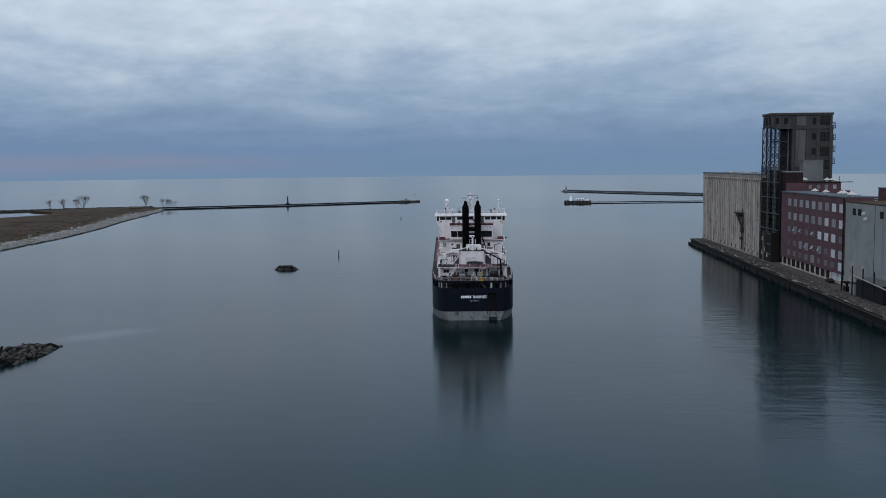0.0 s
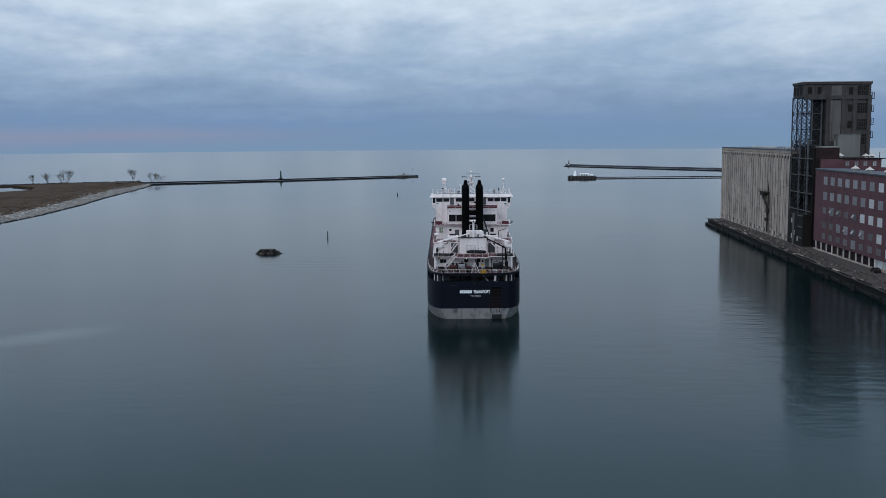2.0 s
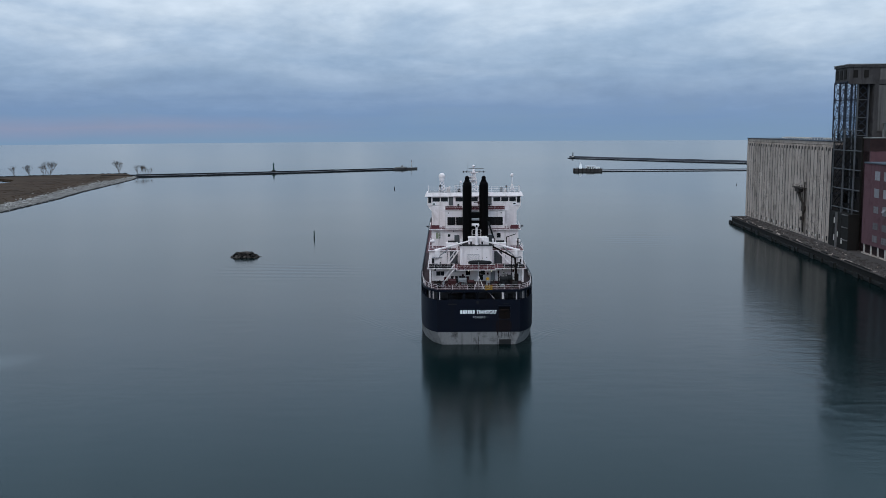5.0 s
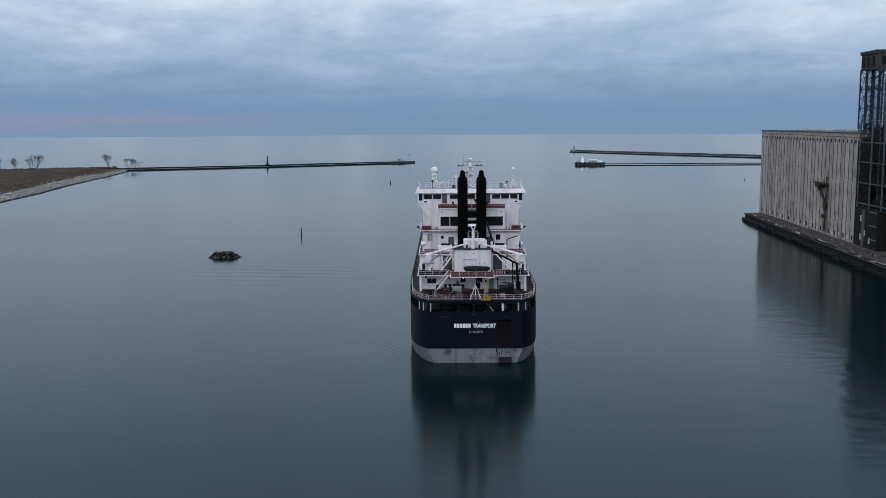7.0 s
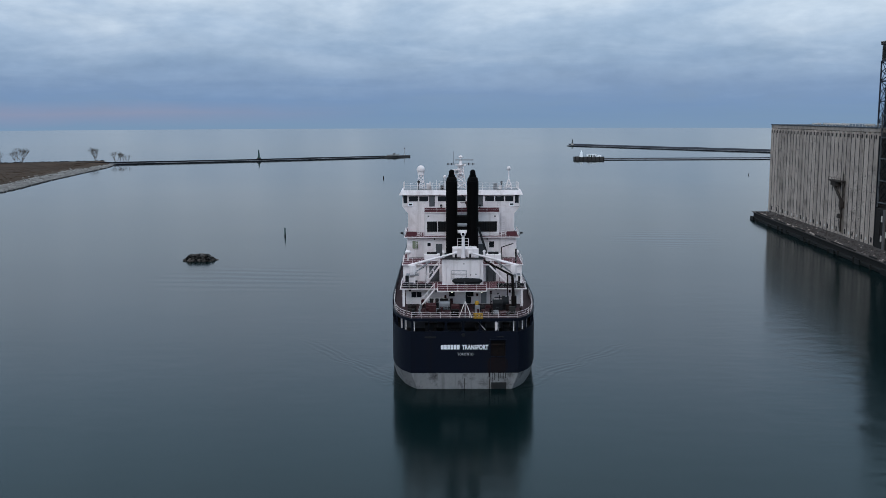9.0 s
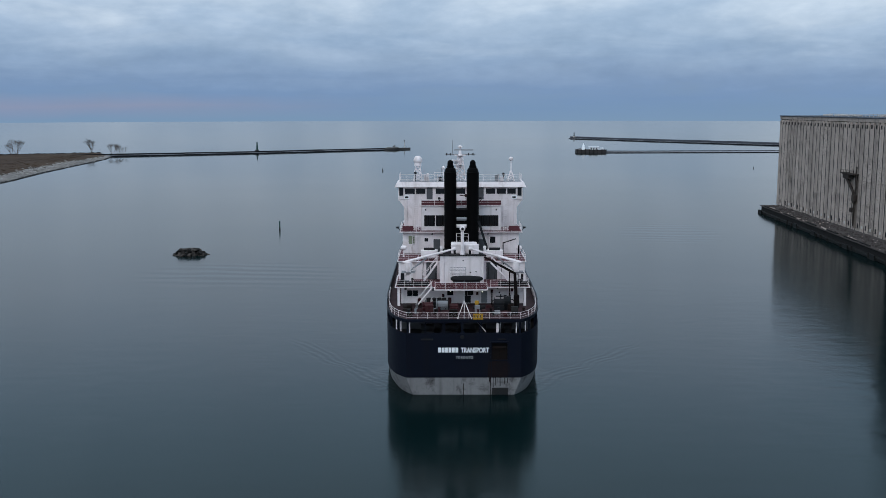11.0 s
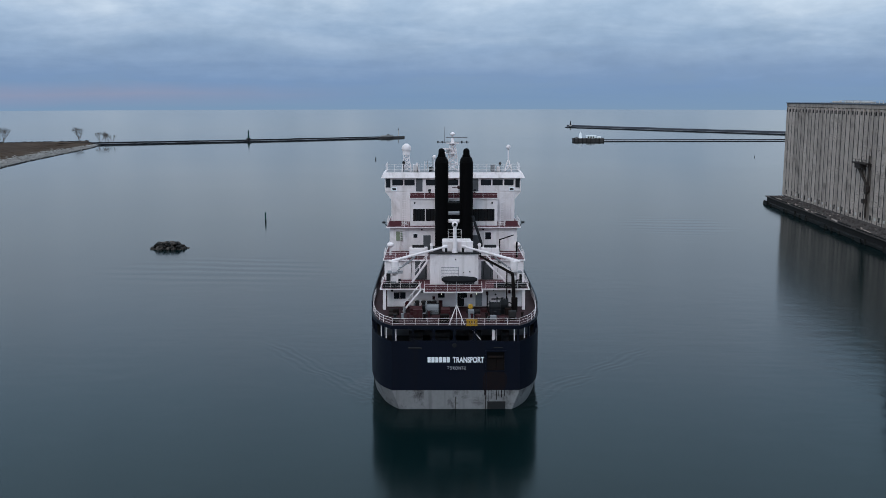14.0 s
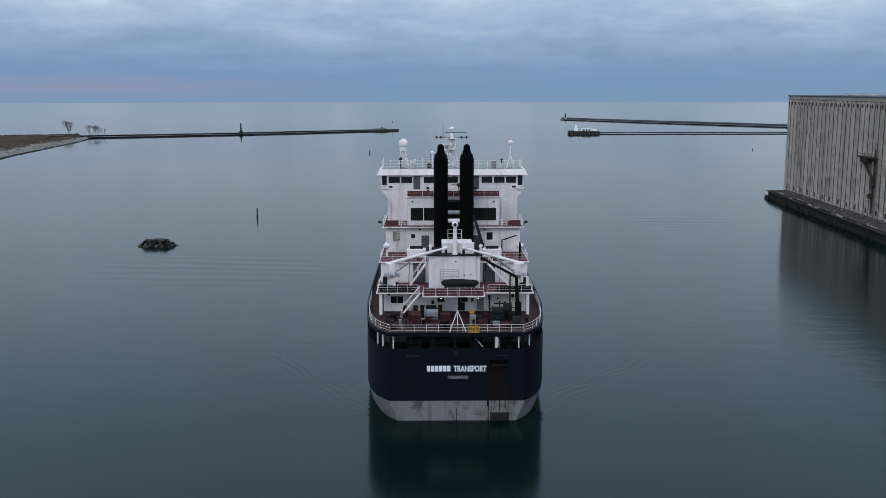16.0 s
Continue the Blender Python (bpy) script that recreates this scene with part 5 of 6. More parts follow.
# posts of the open mooring deck round the stern
stanchion = part("stanchion", boxed(-0.13, 0.13, -0.13, 0.13, 9.3, 10.96), NAVY, ship)
stanchion.matrix_basis = pose(-8.25, 0.2, 0)
for x, y in ((8.25, 0.2), (-9.75, 2.0), (9.75, 2.0), (-10.85, 5.0), (10.85, 5.0), (-11.3, 7.6), (11.3, 7.6)):
    again(stanchion, x, y, 0)


def rounded_port(xa, xb, z0, z1, rim=0.14, r=0.34, y0=0.05, y1=0.22):
    """A panel of web plate with one round-cornered opening through it."""
    bm, per = bmesh.new(), 6
    inner, outer = [], []
    cx, cz = ((xa + rim + r, xb - rim - r), (z0 + rim * 0.5 + r, z1 - rim * 0.5 - r))
    for k, (u, v) in enumerate(((1, 1), (0, 1), (0, 0), (1, 0))):
        for i in range(per):
            t = math.pi / 2 * (k + i / (per - 1))
            inner.append((cx[u] + r * math.cos(t), cz[v] + r * math.sin(t)))
            outer.append(((xa, xb)[u], (z0, z1)[v]))
    loops = [[bm.verts.new((x, y, z)) for x, z in ring] for y in (y0, y1) for ring in (inner, outer)]
    n = len(inner)
    for i in range(n):
        k = (i + 1) % n
        for a, b in ((loops[0], loops[1]), (loops[2], loops[3]), (loops[0], loops[2]), (loops[1], loops[3])):
            bm.faces.new((a[i], a[k], b[k], b[i]))
    bmesh.ops.remove_doubles(bm, verts=bm.verts, dist=0.0005)
    bmesh.ops.recalc_face_normals(bm, faces=bm.faces)
    return bm


for xa, xb in ((-5.75, -2.95), (-2.9, -0.25), (-0.2, 2.45), (2.5, 5.35)):
    part("web_plate", rounded_port(xa, xb, 9.304, 10.946), NAVY, ship, "navy web plate with a round-cornered opening")
pale_post = part("stanchion", boxed(-0.075, 0.075, -0.075, 0.075, 9.3, 11.0), WHITE, ship, "white stanchion")
pale_post.matrix_basis = pose(-7.95, 0.42, 0)
for x, y, r in ((-9.3, 1.7, 0), (-10.0, 2.8, 0), (7.75, 0.42, 0), (9.2, 1.7, 0), (9.9, 2.9, 0)):
    again(pale_post, x, y, 0, r)
part("roller_post", tube(bmesh.new(), (5.1, 0.5, 9.3), (5.1, 0.5, 10.95), 0.32, seg=12), WHITE, ship, "white fairlead roller post")
for k, (x0, x1, z1) in enumerate(((-6.3, -4.4, 10.2), (-3.4, -0.8, 10.4), (1.8, 3.4, 10.3), (6.2, 7.2, 10.0))):
    part("mooring_winch", box(tube(bmesh.new(), (x0, 3.0, 9.5), (x1, 3.0, 9.5), 0.55, seg=12), x0, x1, 2.4, 3.6, 8.45, 9.1, 0.05), DARK_METAL, ship)
part("strut", tube(bmesh.new(), (2.0, 0.9, 10.9), (3.3, 0.9, 9.3), 0.07), WHITE, ship)

# stern anchor pocket, the rust that has run down from it, and the notch at the waterline
part("anchor_pocket", boxed(4.05, 6.5, -0.02, 0.10, 5.3, 7.95, 0.01), RUST, ship, "recessed rusty stern anchor pocket")
part("pocket_hood", boxed(4.1, 6.45, -0.03, 0.02, 7.0, 7.9, 0.01), BLACK, ship)
fr = bmesh.new()
for q in ((3.9, 4.1, 5.2, 8.05), (6.45, 6.65, 5.2, 8.05), (4.1, 6.45, 7.9, 8.07), (4.1, 6.45, 5.18, 5.32)):
    box(fr, q[0], q[1], -0.12, -0.004, q[2], q[3])
part("pocket_frame", fr, NAVY, ship)
an = tube(bmesh.new(), (4.25, -0.06, 7.15), (6.3, -0.06, 7.15), 0.2, seg=10)
tube(an, (5.3, -0.02, 5.6), (5.3, -0.02, 7.1), 0.12)
part("stern_anchor", an, RUST, ship)
rs = random.Random(23)
part("rust_run", boxed(4.15, 6.4, -0.012, 0.01, 2.62, 5.17), RUST_RUN, ship, "broad rust staining under the anchor")
for x, w, z0, z1 in ((3.62, 0.16, 2.62, 4.6), (3.82, 0.24, 2.62, 5.0), (6.42, 0.20, 2.9, 4.9), (6.7, 0.10, 3.4, 4.7)):
    part("rust_run", boxed(x, x + w, -0.010, 0.01, z0, z1), RUST_RUN, ship)
for k in range(9):
    x, w = 3.7 + k * 0.33 + rs.uniform(-0.1, 0.1), rs.uniform(0.05, 0.16)
    part("rust_run", boxed(x, x + w, -0.014 - 0.0015 * (k % 3), 0.01, rs.uniform(0.9, 2.0), 2.6), RUST_RUN, ship)
# not cut into the hull: a black plate carries the dark of the notch
part("notch", boxed(4.2, 6.6, -0.05, 0.1, -0.3, 1.05), RUBBER, ship, "black plate standing in for the dark rudder notch")
part("fairlead", tube(bmesh.new(), (-0.2, -0.1, 8.75), (-0.2, 0.2, 8.75), 0.3, seg=12), RUBBER, ship)
part("fairlead", boxed(-6.3, -4.5, -0.06, 0.1, 8.25, 8.5, 0.05), RUBBER, ship)
part("fairlead", boxed(5.0, 6.2, -0.06, 0.1, 8.35, 8.5, 0.05), RUBBER, ship)
part("overboard_pipe", tube(bmesh.new(), (3.95, -0.12, 0.0), (3.95, -0.12, 1.6), 0.05), RUST, ship)
part("overboard_pipe", tube(bmesh.new(), (5.4, -0.10, 1.3), (5.4, -0.10, 2.4), 0.05), RUST, ship)


# name on the stern
def letters(text, size, x, z, material, parent, name="lettering", width=None, y=-0.03, bold=0.0, space=1.0):
    cu = bpy.data.curves.new(name, "FONT")
    cu.body, cu.size, cu.extrude, cu.align_x, cu.offset, cu.space_character = text, size, 0.012, "CENTER", bold * size, space
    tmp = bpy.data.objects.new(name, cu)
    scene.collection.objects.link(tmp)
    me = bpy.data.meshes.new_from_object(tmp.evaluated_get(bpy.context.evaluated_depsgraph_get()))
    bpy.data.objects.remove(tmp)
    me.materials.clear()
    me.materials.append(material)
    ob = new(name, me)
    ob.parent = parent
    span = max(v.co.x for v in me.vertices) - min(v.co.x for v in me.vertices)
    k = (width / span) if width else 1.0
    ob.matrix_basis = pose(x, y, z, 90, 0, 0) @ Matrix.Diagonal((k, 1, 1, 1))
    return ob


# the owner's word is kept as plain blocks
for i in range(6):
    x = -3.75 + i * 0.505
    part("name_bar", boxed(x, x + 0.42, -0.035, -0.004, 6.42, 7.16, 0.01), SIGN_WHITE, ship)
letters("TRANSPORT", 1.02, 1.66, 6.43, SIGN_WHITE, ship, width=4.15, bold=0.035)
letters("TORONTO", 0.60, 0.12, 5.45, LETTER_GREY, ship, width=2.5, bold=0.0, space=1.35)


def swept(pts, r, seg=4):
    """One bent bar along a line of points."""
    bm = bmesh.new()
    pts = [Vector(p) for p in pts]
    rings = []
    for i, p in enumerate(pts):
        d = (pts[min(i + 1, len(pts) - 1)] - pts[max(i - 1, 0)]).normalized()
        a = d.cross(Vector((0, 0, 1))).normalized()
        b = d.cross(a)
        rings.append([bm.verts.new(p + (a * math.cos(t) + b * math.sin(t)) * r) for t in [(k + 0.5) * math.tau / seg for k in range(seg)]])
    for u, v in zip(rings, rings[1:]):
        for k in range(seg):
            bm.faces.new((u[k], u[(k + 1) % seg], v[(k + 1) % seg], v[k]))
    bm.faces.new(rings[0][::-1]), bm.faces.new(rings[-1])
    bmesh.ops.recalc_face_normals(bm, faces=bm.faces)
    return bm


def railing(parent, pts, h=1.05, step=1.5, mat=None, bars=3, label=""):
    """A ship's rail: a bent top bar, lower bars and posts as pieces of it."""
    mat = mat or WHITE
    posts = []
    for a, b in zip(pts, pts[1:]):
        a, b = Vector(a), Vector(b)
        n = max(1, round((b - a).length / step))
        posts += [a + (b - a) * i / n for i in range(n)]
    posts.append(Vector(pts[-1]))
    at = lambda k: [Vector(p) + Vector((0, 0, h * k / bars)) for p in pts]
    run = part("railing", swept(at(bars), 0.028), mat, parent, label)
    for k in range(1, bars):
        part("rail", swept(at(k), 0.02), mat, run)
    first = part("post", boxed(-0.024, 0.024, -0.024, 0.024, 0, h), mat, run)
    first.matrix_basis = Matrix.Translation(posts[0])
    for p in posts[1:]:
        again(first, *p)
    return run


edge = [(-half(y) + 0.3, y, POOP) for y in (21, 15, 9, 5.5, 3.5, 2.0)] + [(-8.35, 0.25, POOP)]
railing(ship, edge)
railing(ship, [(-8.35, 0.25, POOP), (8.35, 0.25, POOP)])
railing(ship, [(-x, y, z) for x, y, z in edge[::-1]])


# ---- superstructure ----
def ship_window(parent, x, y, z, w, h, label="", bar=True):
    bm = bmesh.new()
    for q in ((-w / 2 - 0.08, w / 2 + 0.08, h / 2, h / 2 + 0.08), (-w / 2 - 0.08, w / 2 + 0.08, -h / 2 - 0.08, -h / 2), (-w / 2 - 0.08, -w / 2, -h / 2, h / 2), (w / 2, w / 2 + 0.08, -h / 2, h / 2)):
        box(bm, q[0], q[1], -0.06, 0.03, q[2], q[3])
    box(bm, -0.0, 0.05, -0.05, 0.02, -h / 2, h / 2) if w > 1.3 and bar else None
    f = part("window", bm, WHITE, parent, label)
    f.matrix_basis = pose(x, y, z)
    p = part("pane", boxed(-w / 2, w / 2, -0.03, 0.03, -h / 2, h / 2), GLASS, parent)
    p.matrix_basis = pose(x, y, z)
    return f


def ship_door(parent, x, y, z, w=0.95, h=2.0, mat=None):
    d = part("door", boxed(-w / 2, w / 2, -0.06, 0.04, 0, h, 0.03), mat or GREY_METAL, parent, "grey weathertight door")
    d.matrix_basis = pose(x, y, z)


def deckhouse(name, x0, x1, y0, y1, z0, z1, label=""):
    return part(name, boxed(x0, x1, y0, y1, z0, z1, 0.06), WHITE, ship, label)


def deck_plate(x0, x1, y0, y1, z, thick=0.18):
    part("deck_edge", boxed(x0, x1, y0, y1, z - thick, z - 0.02, 0.02), WHITE, ship)
    return part("deck", boxed(x0 + 0.12, x1 - 0.12, y0 + 0.12, y1, z - 0.016, z), DECK_RED, ship, "red oxide deck")


# poop house
h1 = deckhouse("poop_house", -9.7, 9.7, 12.2, 40, POOP, DECK2 - 0.2, "white poop deckhouse")
ship_window(h1, -7.9, 12.2, 12.95, 1.7, 0.95)
for x in (-1.9, 1.3):
    ship_window(h1, x, 12.2, 13.1, 0.95, 0.95)
ship_door(h1, 3.5, 12.2, POOP + 0.1)
ship_door(h1, 0.9, 12.2, POOP + 0.1, mat=DARK_METAL)
for x in (-10.2, 9.6):
    part("post", boxed(x, x + 0.4, 10.2, 10.6, POOP, DECK2 - 0.2), WHITE, ship)
deck_plate(-10.6, 10.6, 9.9, 40, DECK2)
deck_plate(-4.4, 3.9, 7.7, 9.88, DECK2)
railing(ship, [(-10.4, 14.5, DECK2), (-10.4, 10.05, DECK2), (-5.0, 10.05, DECK2)], mat=WHITE)
railing(ship, [(-4.3, 10.0, DECK2), (-4.25, 7.85, DECK2), (3.75, 7.85, DECK2), (3.8, 10.0, DECK2)], )
# added dark panels put the deck overhang's shade behind the side rails
for x0, x1 in ((-10.2, -5.2), (5.6, 10.2)):
    part("rail_screen", boxed(x0, x1, 10.30, 10.34, DECK2 + 0.05, DECK2 + 0.8), DARK_METAL, ship, "dark panel standing in for the overhang's shade behind the rail")
# added upright panel gives the dark red tone behind the rail
part("dodger", boxed(-4.2, 3.7, 7.88, 7.92, DECK2 + 0.1, DECK2 + 0.95), DECK_RED, ship, "dark red panel behind the platform rail")
railing(ship, [(4.4, 10.05, DECK2), (10.4, 10.05, DECK2), (10.4, 14.5, DECK2)])


def stair(parent, foot, head, width=0.8):
    bm = bmesh.new()
    foot, head = Vector(foot), Vector(head)
    d = head - foot
    s = d.cross(Vector((0, 0, 1)))
    s = (s.normalized() if s.length > 1e-4 else Vector((1, 0, 0))) * width / 2
    for sg in (-1, 1):
        tube(bm, foot + s * sg, head + s * sg, 0.09, seg=4)
        tube(bm, foot + s * sg + Vector((0, 0, 1)), head + s * sg + Vector((0, 0, 1)), 0.04, seg=4)
        for f in (0.05, 0.5, 0.95):
            p = foot + d * f + s * sg
            tube(bm, p, p + Vector((0, 0, 1)), 0.035, seg=4)
    for i in range(1, 10):
        p = foot + d * i / 10
        box(bm, p.x - abs(s.x) - 0.1, p.x + abs(s.x) + 0.1, p.y - abs(s.y) - 0.1, p.y + abs(s.y) + 0.1, p.z - 0.03, p.z + 0.03)
    return part("stair", bm, WHITE, parent, "white steel stair with handrails")


stair(ship, (-7.3, 9.4, POOP), (-4.7, 9.4, DECK2))
stair(ship, (-6.2, 14.6, DECK2), (-3.9, 14.9, DECK3))
stair(ship, (7.6, 14.6, DECK2), (4.6, 14.9, DECK3))

# engine casing with louvre
cas = deckhouse("engine_casing", -3.55, 3.45, 12.8, 19.6, DECK2, 18.9, "white engine casing")
lou = part("louvre", boxed(-1.95, 0.6, 12.68, 12.82, 15.4, 17.0), GREY_METAL, cas, "slatted air louvre")
for i in range(7):
    part("slat", boxed(-1.9, 0.55, 12.58, 12.7, 15.45 + i * 0.22, 15.61 + i * 0.22), WHITE, cas)
part("casing_top", boxed(-3.7, 3.6, 12.6, 19.7, 18.904, 19.0), DARK_METAL, cas)
for x, z in ((0.15, 18.1), (1.3, 16.2), (2.2, 16.3), (0.3, 16.5)):
    part("fitting", ball(bmesh.new(), (x, 12.78, z), 0.1, 8, 6), DARK_METAL, cas)
# rescue boat stowed across the casing
rb, rings = bmesh.new(), []
for i in range(13):
    u = i / 12
    fat = 0.40 + 0.22 * math.sin(math.pi * min(1, u * 1.1)) if 0 < i < 12 else 0.16
    rings.append([rb.verts.new((-1.85 + 5.1 * u, 11.9 + 1.1 * fat * math.cos(a), 15.35 - 0.12 * math.sin(math.pi * u) + fat * math.sin(a))) for a in [k * math.tau / 10 for k in range(10)]])
for a, b in zip(rings, rings[1:]):
    for k in range(10):
        rb.faces.new((a[k], a[(k + 1) % 10], b[(k + 1) % 10], b[k]))
rb.faces.new(rings[0][::-1]), rb.faces.new(rings[-1])
bmesh.ops.recalc_face_normals(rb, faces=rb.faces)
boat = part("rescue_boat", rb, DARK_METAL, ship, "dark inflatable rescue boat")
part("boat_cradle", boxed(-1.4, 2.8, 11.3, 12.5, DECK2, DECK2 + 0.6, 0.05), DARK_METAL, ship)
part("flagstaff", tube(bmesh.new(), (0.1, 0.6, POOP), (0.1, 3.2, POOP + 5.4), 0.07, 0.04), GREY_METAL, ship)
af = tube(bmesh.new(), (-0.95, 0.4, POOP), (0.1, 1.0, POOP + 2.7), 0.065)
tube(af, (1.2, 0.4, POOP), (0.1, 1.0, POOP + 2.7), 0.065)
tube(af, (0.1, 1.0, POOP), (0.1, 1.0, POOP + 2.7), 0.07)
part("stern_light_frame", af, WHITE, ship, "white A-frame at the stern rail")

# second tier
h2 = deckhouse("second_tier_house", -10.3, 10.3, 16.6, 40, DECK2, DECK3 - 0.2, "white second tier deckhouse")
# oversized dark doors also stand in for the shadowed area beside the casing
for x in (-4.9, 4.9):
    ship_door(h2, x, 16.6, DECK2 + 0.05, 1.75, 2.75, STEEL_GREY)
ship_window(h2, -8.6, 16.6, 16.0, 0.6, 0.6)
ship_window(h2, 8.6, 16.6, 16.0, 0.6, 0.6)
deck_plate(-10.5, 10.5, 16.2, 40, DECK3)
railing(ship, [(-10.35, 22, DECK3), (-10.35, 16.35, DECK3), (-3.7, 16.35, DECK3)], mat=WHITE)
railing(ship, [(3.7, 16.35, DECK3), (10.35, 16.35, DECK3), (10.35, 22, DECK3)], mat=WHITE)


def provision_crane(s):
    root = part("crane_pedestal", tube(tube(bmesh.new(), (s * 8.5, 11.4, DECK2), (s * 8.5, 11.4, 17.0), 0.46, 0.4, seg=14), (s * 8.5, 11.4, 16.9), (s * 8.5, 11.4, 18.1), 0.58, 0.55, seg=14), WHITE, ship, "white provision crane pedestal")
    bm = bmesh.new()
    a, b = Vector((s * 9.3, 11.4, 18.0)), Vector((s * 1.55, 12.2, 20.0))
    tube(bm, a, b, 0.25, 0.14, seg=8)
    tube(bm, b, b + Vector((-s * 0.5, 0, 0.15)), 0.28, 0.2, seg=8)
    part("crane_boom", bm, WHITE, root, "white tapered crane boom")
    part("ram", tube(bmesh.new(), (s * 8.2, 11.2, 16.8), (s * 5.6, 11.6, 18.7), 0.14), GREY_METAL, root)
    part("cab", boxed(s * 8.5 - 0.75, s * 8.5 + 0.3, 10.7, 11.1, 15.3, 16.1, 0.1), WHITE, root)
    part("hook_block", boxed(s * 1.2 - 0.18, s * 1.2 + 0.18, 12.0, 12.35, 19.25, 19.85, 0.04), DARK_METAL, root)


provision_crane(-1)
provision_crane(1)
hc = tube(bmesh.new(), (3.55, 11.8, 18.8), (8.1, 9.0, 16.7), 0.16, 0.2, seg=8)
tube(hc, (8.1, 9.0, 16.75), (8.4, 8.9, POOP), 0.22, 0.3, seg=10)
tube(hc, (8.38, 8.9, POOP), (8.38, 8.9, POOP + 2.0), 0.45, seg=10)
tube(hc, (7.3, 9.2, POOP), (7.3, 9.2, 16.9), 0.1)
part("hose_crane", hc, RUST, ship, "dark brown hose-handling crane")

# winches and gear on the poop
for name, x0, x1, y0, y1, z1, mat in (("winch", -6.2, -4.6, 6.6, 8.0, 1.2, MARINE_RED), ("winch", -4.0, -2.2, 7.0, 8.4, 1.5, DARK_METAL), ("gear_box", -2.0, -0.7, 6.8, 7.9, 1.0, MARINE_RED),
                                      ("winch", 4.8, 6.4, 6.6, 8.2, 1.7, DARK_METAL), ("winch", 6.4, 7.4, 7.2, 8.4, 2.0, DARK_METAL), ("gear_box", 2.5, 3.4, 6.0, 6.8, 0.9, DARK_METAL), ("locker", -9.2, -8.0, 6.0, 8.2, 0.9, DARK_METAL)):
    bm = boxed(x0, x1, y0, y1, POOP, POOP + z1 * 0.45, 0.05)
    tube(bm, (x0 + 0.1, (y0 + y1) / 2, POOP + z1 * 0.6), (x1 - 0.1, (y0 + y1) / 2, POOP + z1 * 0.6), z1 * 0.4, seg=14)
    tube(bm, (x0, (y0 + y1) / 2, POOP + z1 * 0.6), (x0 + 0.1, (y0 + y1) / 2, POOP + z1 * 0.6), z1 * 0.52, seg=14)
    tube(bm, (x1 - 0.1, (y0 + y1) / 2, POOP + z1 * 0.6), (x1, (y0 + y1) / 2, POOP + z1 * 0.6), z1 * 0.52, seg=14)
    part(name, bm, mat, ship)
for x in (-5.3, -4.4, -3.6, -2.9):
    part("bollard", tube(tube(bmesh.new(), (x, 8.9, POOP), (x, 8.9, POOP + 1.4), 0.28, seg=10), (x, 8.9, POOP + 1.3), (x, 8.9, POOP + 1.55), 0.36, seg=10), DARK_METAL, ship)
yb = bmesh.new()
for x in (1.42, 1.64, 1.86, 2.08, 2.30, 2.52, 2.70):
    box(yb, x, x + 0.12, -0.02, 0.12, POOP + 0.05, POOP + 0.9)
box(yb, 1.38, 2.84, -0.05, 0.14, POOP + 0.78, POOP + 0.92)
box(yb, 1.38, 2.84, -0.05, 0.14, POOP + 0.1, POOP + 0.24)
part("gate", yb, YELLOW, ship, "yellow safety gate in the stern rail")
part("ventilator", tube(tube(bmesh.new(), (2.1, 5.6, POOP), (2.1, 5.6, POOP + 1.7), 0.24, seg=12), (2.1, 5.6, POOP + 1.35), (2.1, 5.6, POOP + 1.75), 0.38, 0.28, seg=12), YELLOW, ship, "yellow mushroom ventilator")
for x, y, z in ((-1.9, 7.65, DECK2 - 0.3), (3.0, 7.65, DECK2 - 0.3)):
    part("deck_lamp", ball(bmesh.new(), (x, y, z), 0.065, 8, 6), LAMP, ship, "small lit deck lamp")

# smaller loose gear on the poop
r = random.Random(17)
for i in range(34):
    x, y = r.choice((r.uniform(-8.8, -1.2), r.uniform(1.8, 9.2))), r.uniform(2.2, 9.6)
    if abs(x - 8.38) < 0.9 and y > 8:
        continue
    k, m = r.random(), r.choice((DARK_METAL, DARK_METAL, RUST, GREY_METAL, MARINE_RED, RUBBER))
    if k < 0.4:
        part("bollard", tube(tube(bmesh.new(), (x, y, POOP), (x, y, POOP + 0.7), 0.17, seg=10), (x, y, POOP + 0.62), (x, y, POOP + 0.75), 0.23, seg=10), m, ship)
    elif k < 0.7:
        part("rope_coil", tube(tube(bmesh.new(), (x, y, POOP), (x, y, POOP + 0.3), 0.5, 0.46, seg=14), (x, y, POOP + 0.28), (x, y, POOP + 0.4), 0.4, 0.3, seg=14), m, ship)
    else:
        w, d, h = r.uniform(0.3, 0.7), r.uniform(0.25, 0.5), r.uniform(0.5, 1.2)
        part("deck_locker", boxed(x - w, x + w, y - d, y + d, POOP, POOP + h, 0.05), m, ship)
gr = part("winch", box(tube(tube(bmesh.new(), (-4.0, 7.6, 12.2), (-2.2, 7.6, 12.2), 0.55, seg=14), (-4.1, 7.6, 12.2), (-3.95, 7.6, 12.2), 0.8, seg=14), -4.0, -2.2, 7.0, 8.3, POOP, 12.0, 0.06), GREY_METAL, ship, "grey mooring winch")
pipe = bmesh.new()
for k, (p, q) in enumerate((((4.6, 9.9, POOP), (4.6, 9.9, 13.6)), ((6.0, 10.0, POOP), (6.0, 10.0, 13.2)), ((6.6, 9.8, POOP), (6.9, 9.8, 13.0)), ((5.2, 9.9, 12.9), (7.2, 9.9, 12.9)))):
    part("pipe", tube(bmesh.new(), p, q, 0.09), (RUST, DARK_METAL, GREY_METAL, DARK_METAL)[k], ship)
pipe.free()

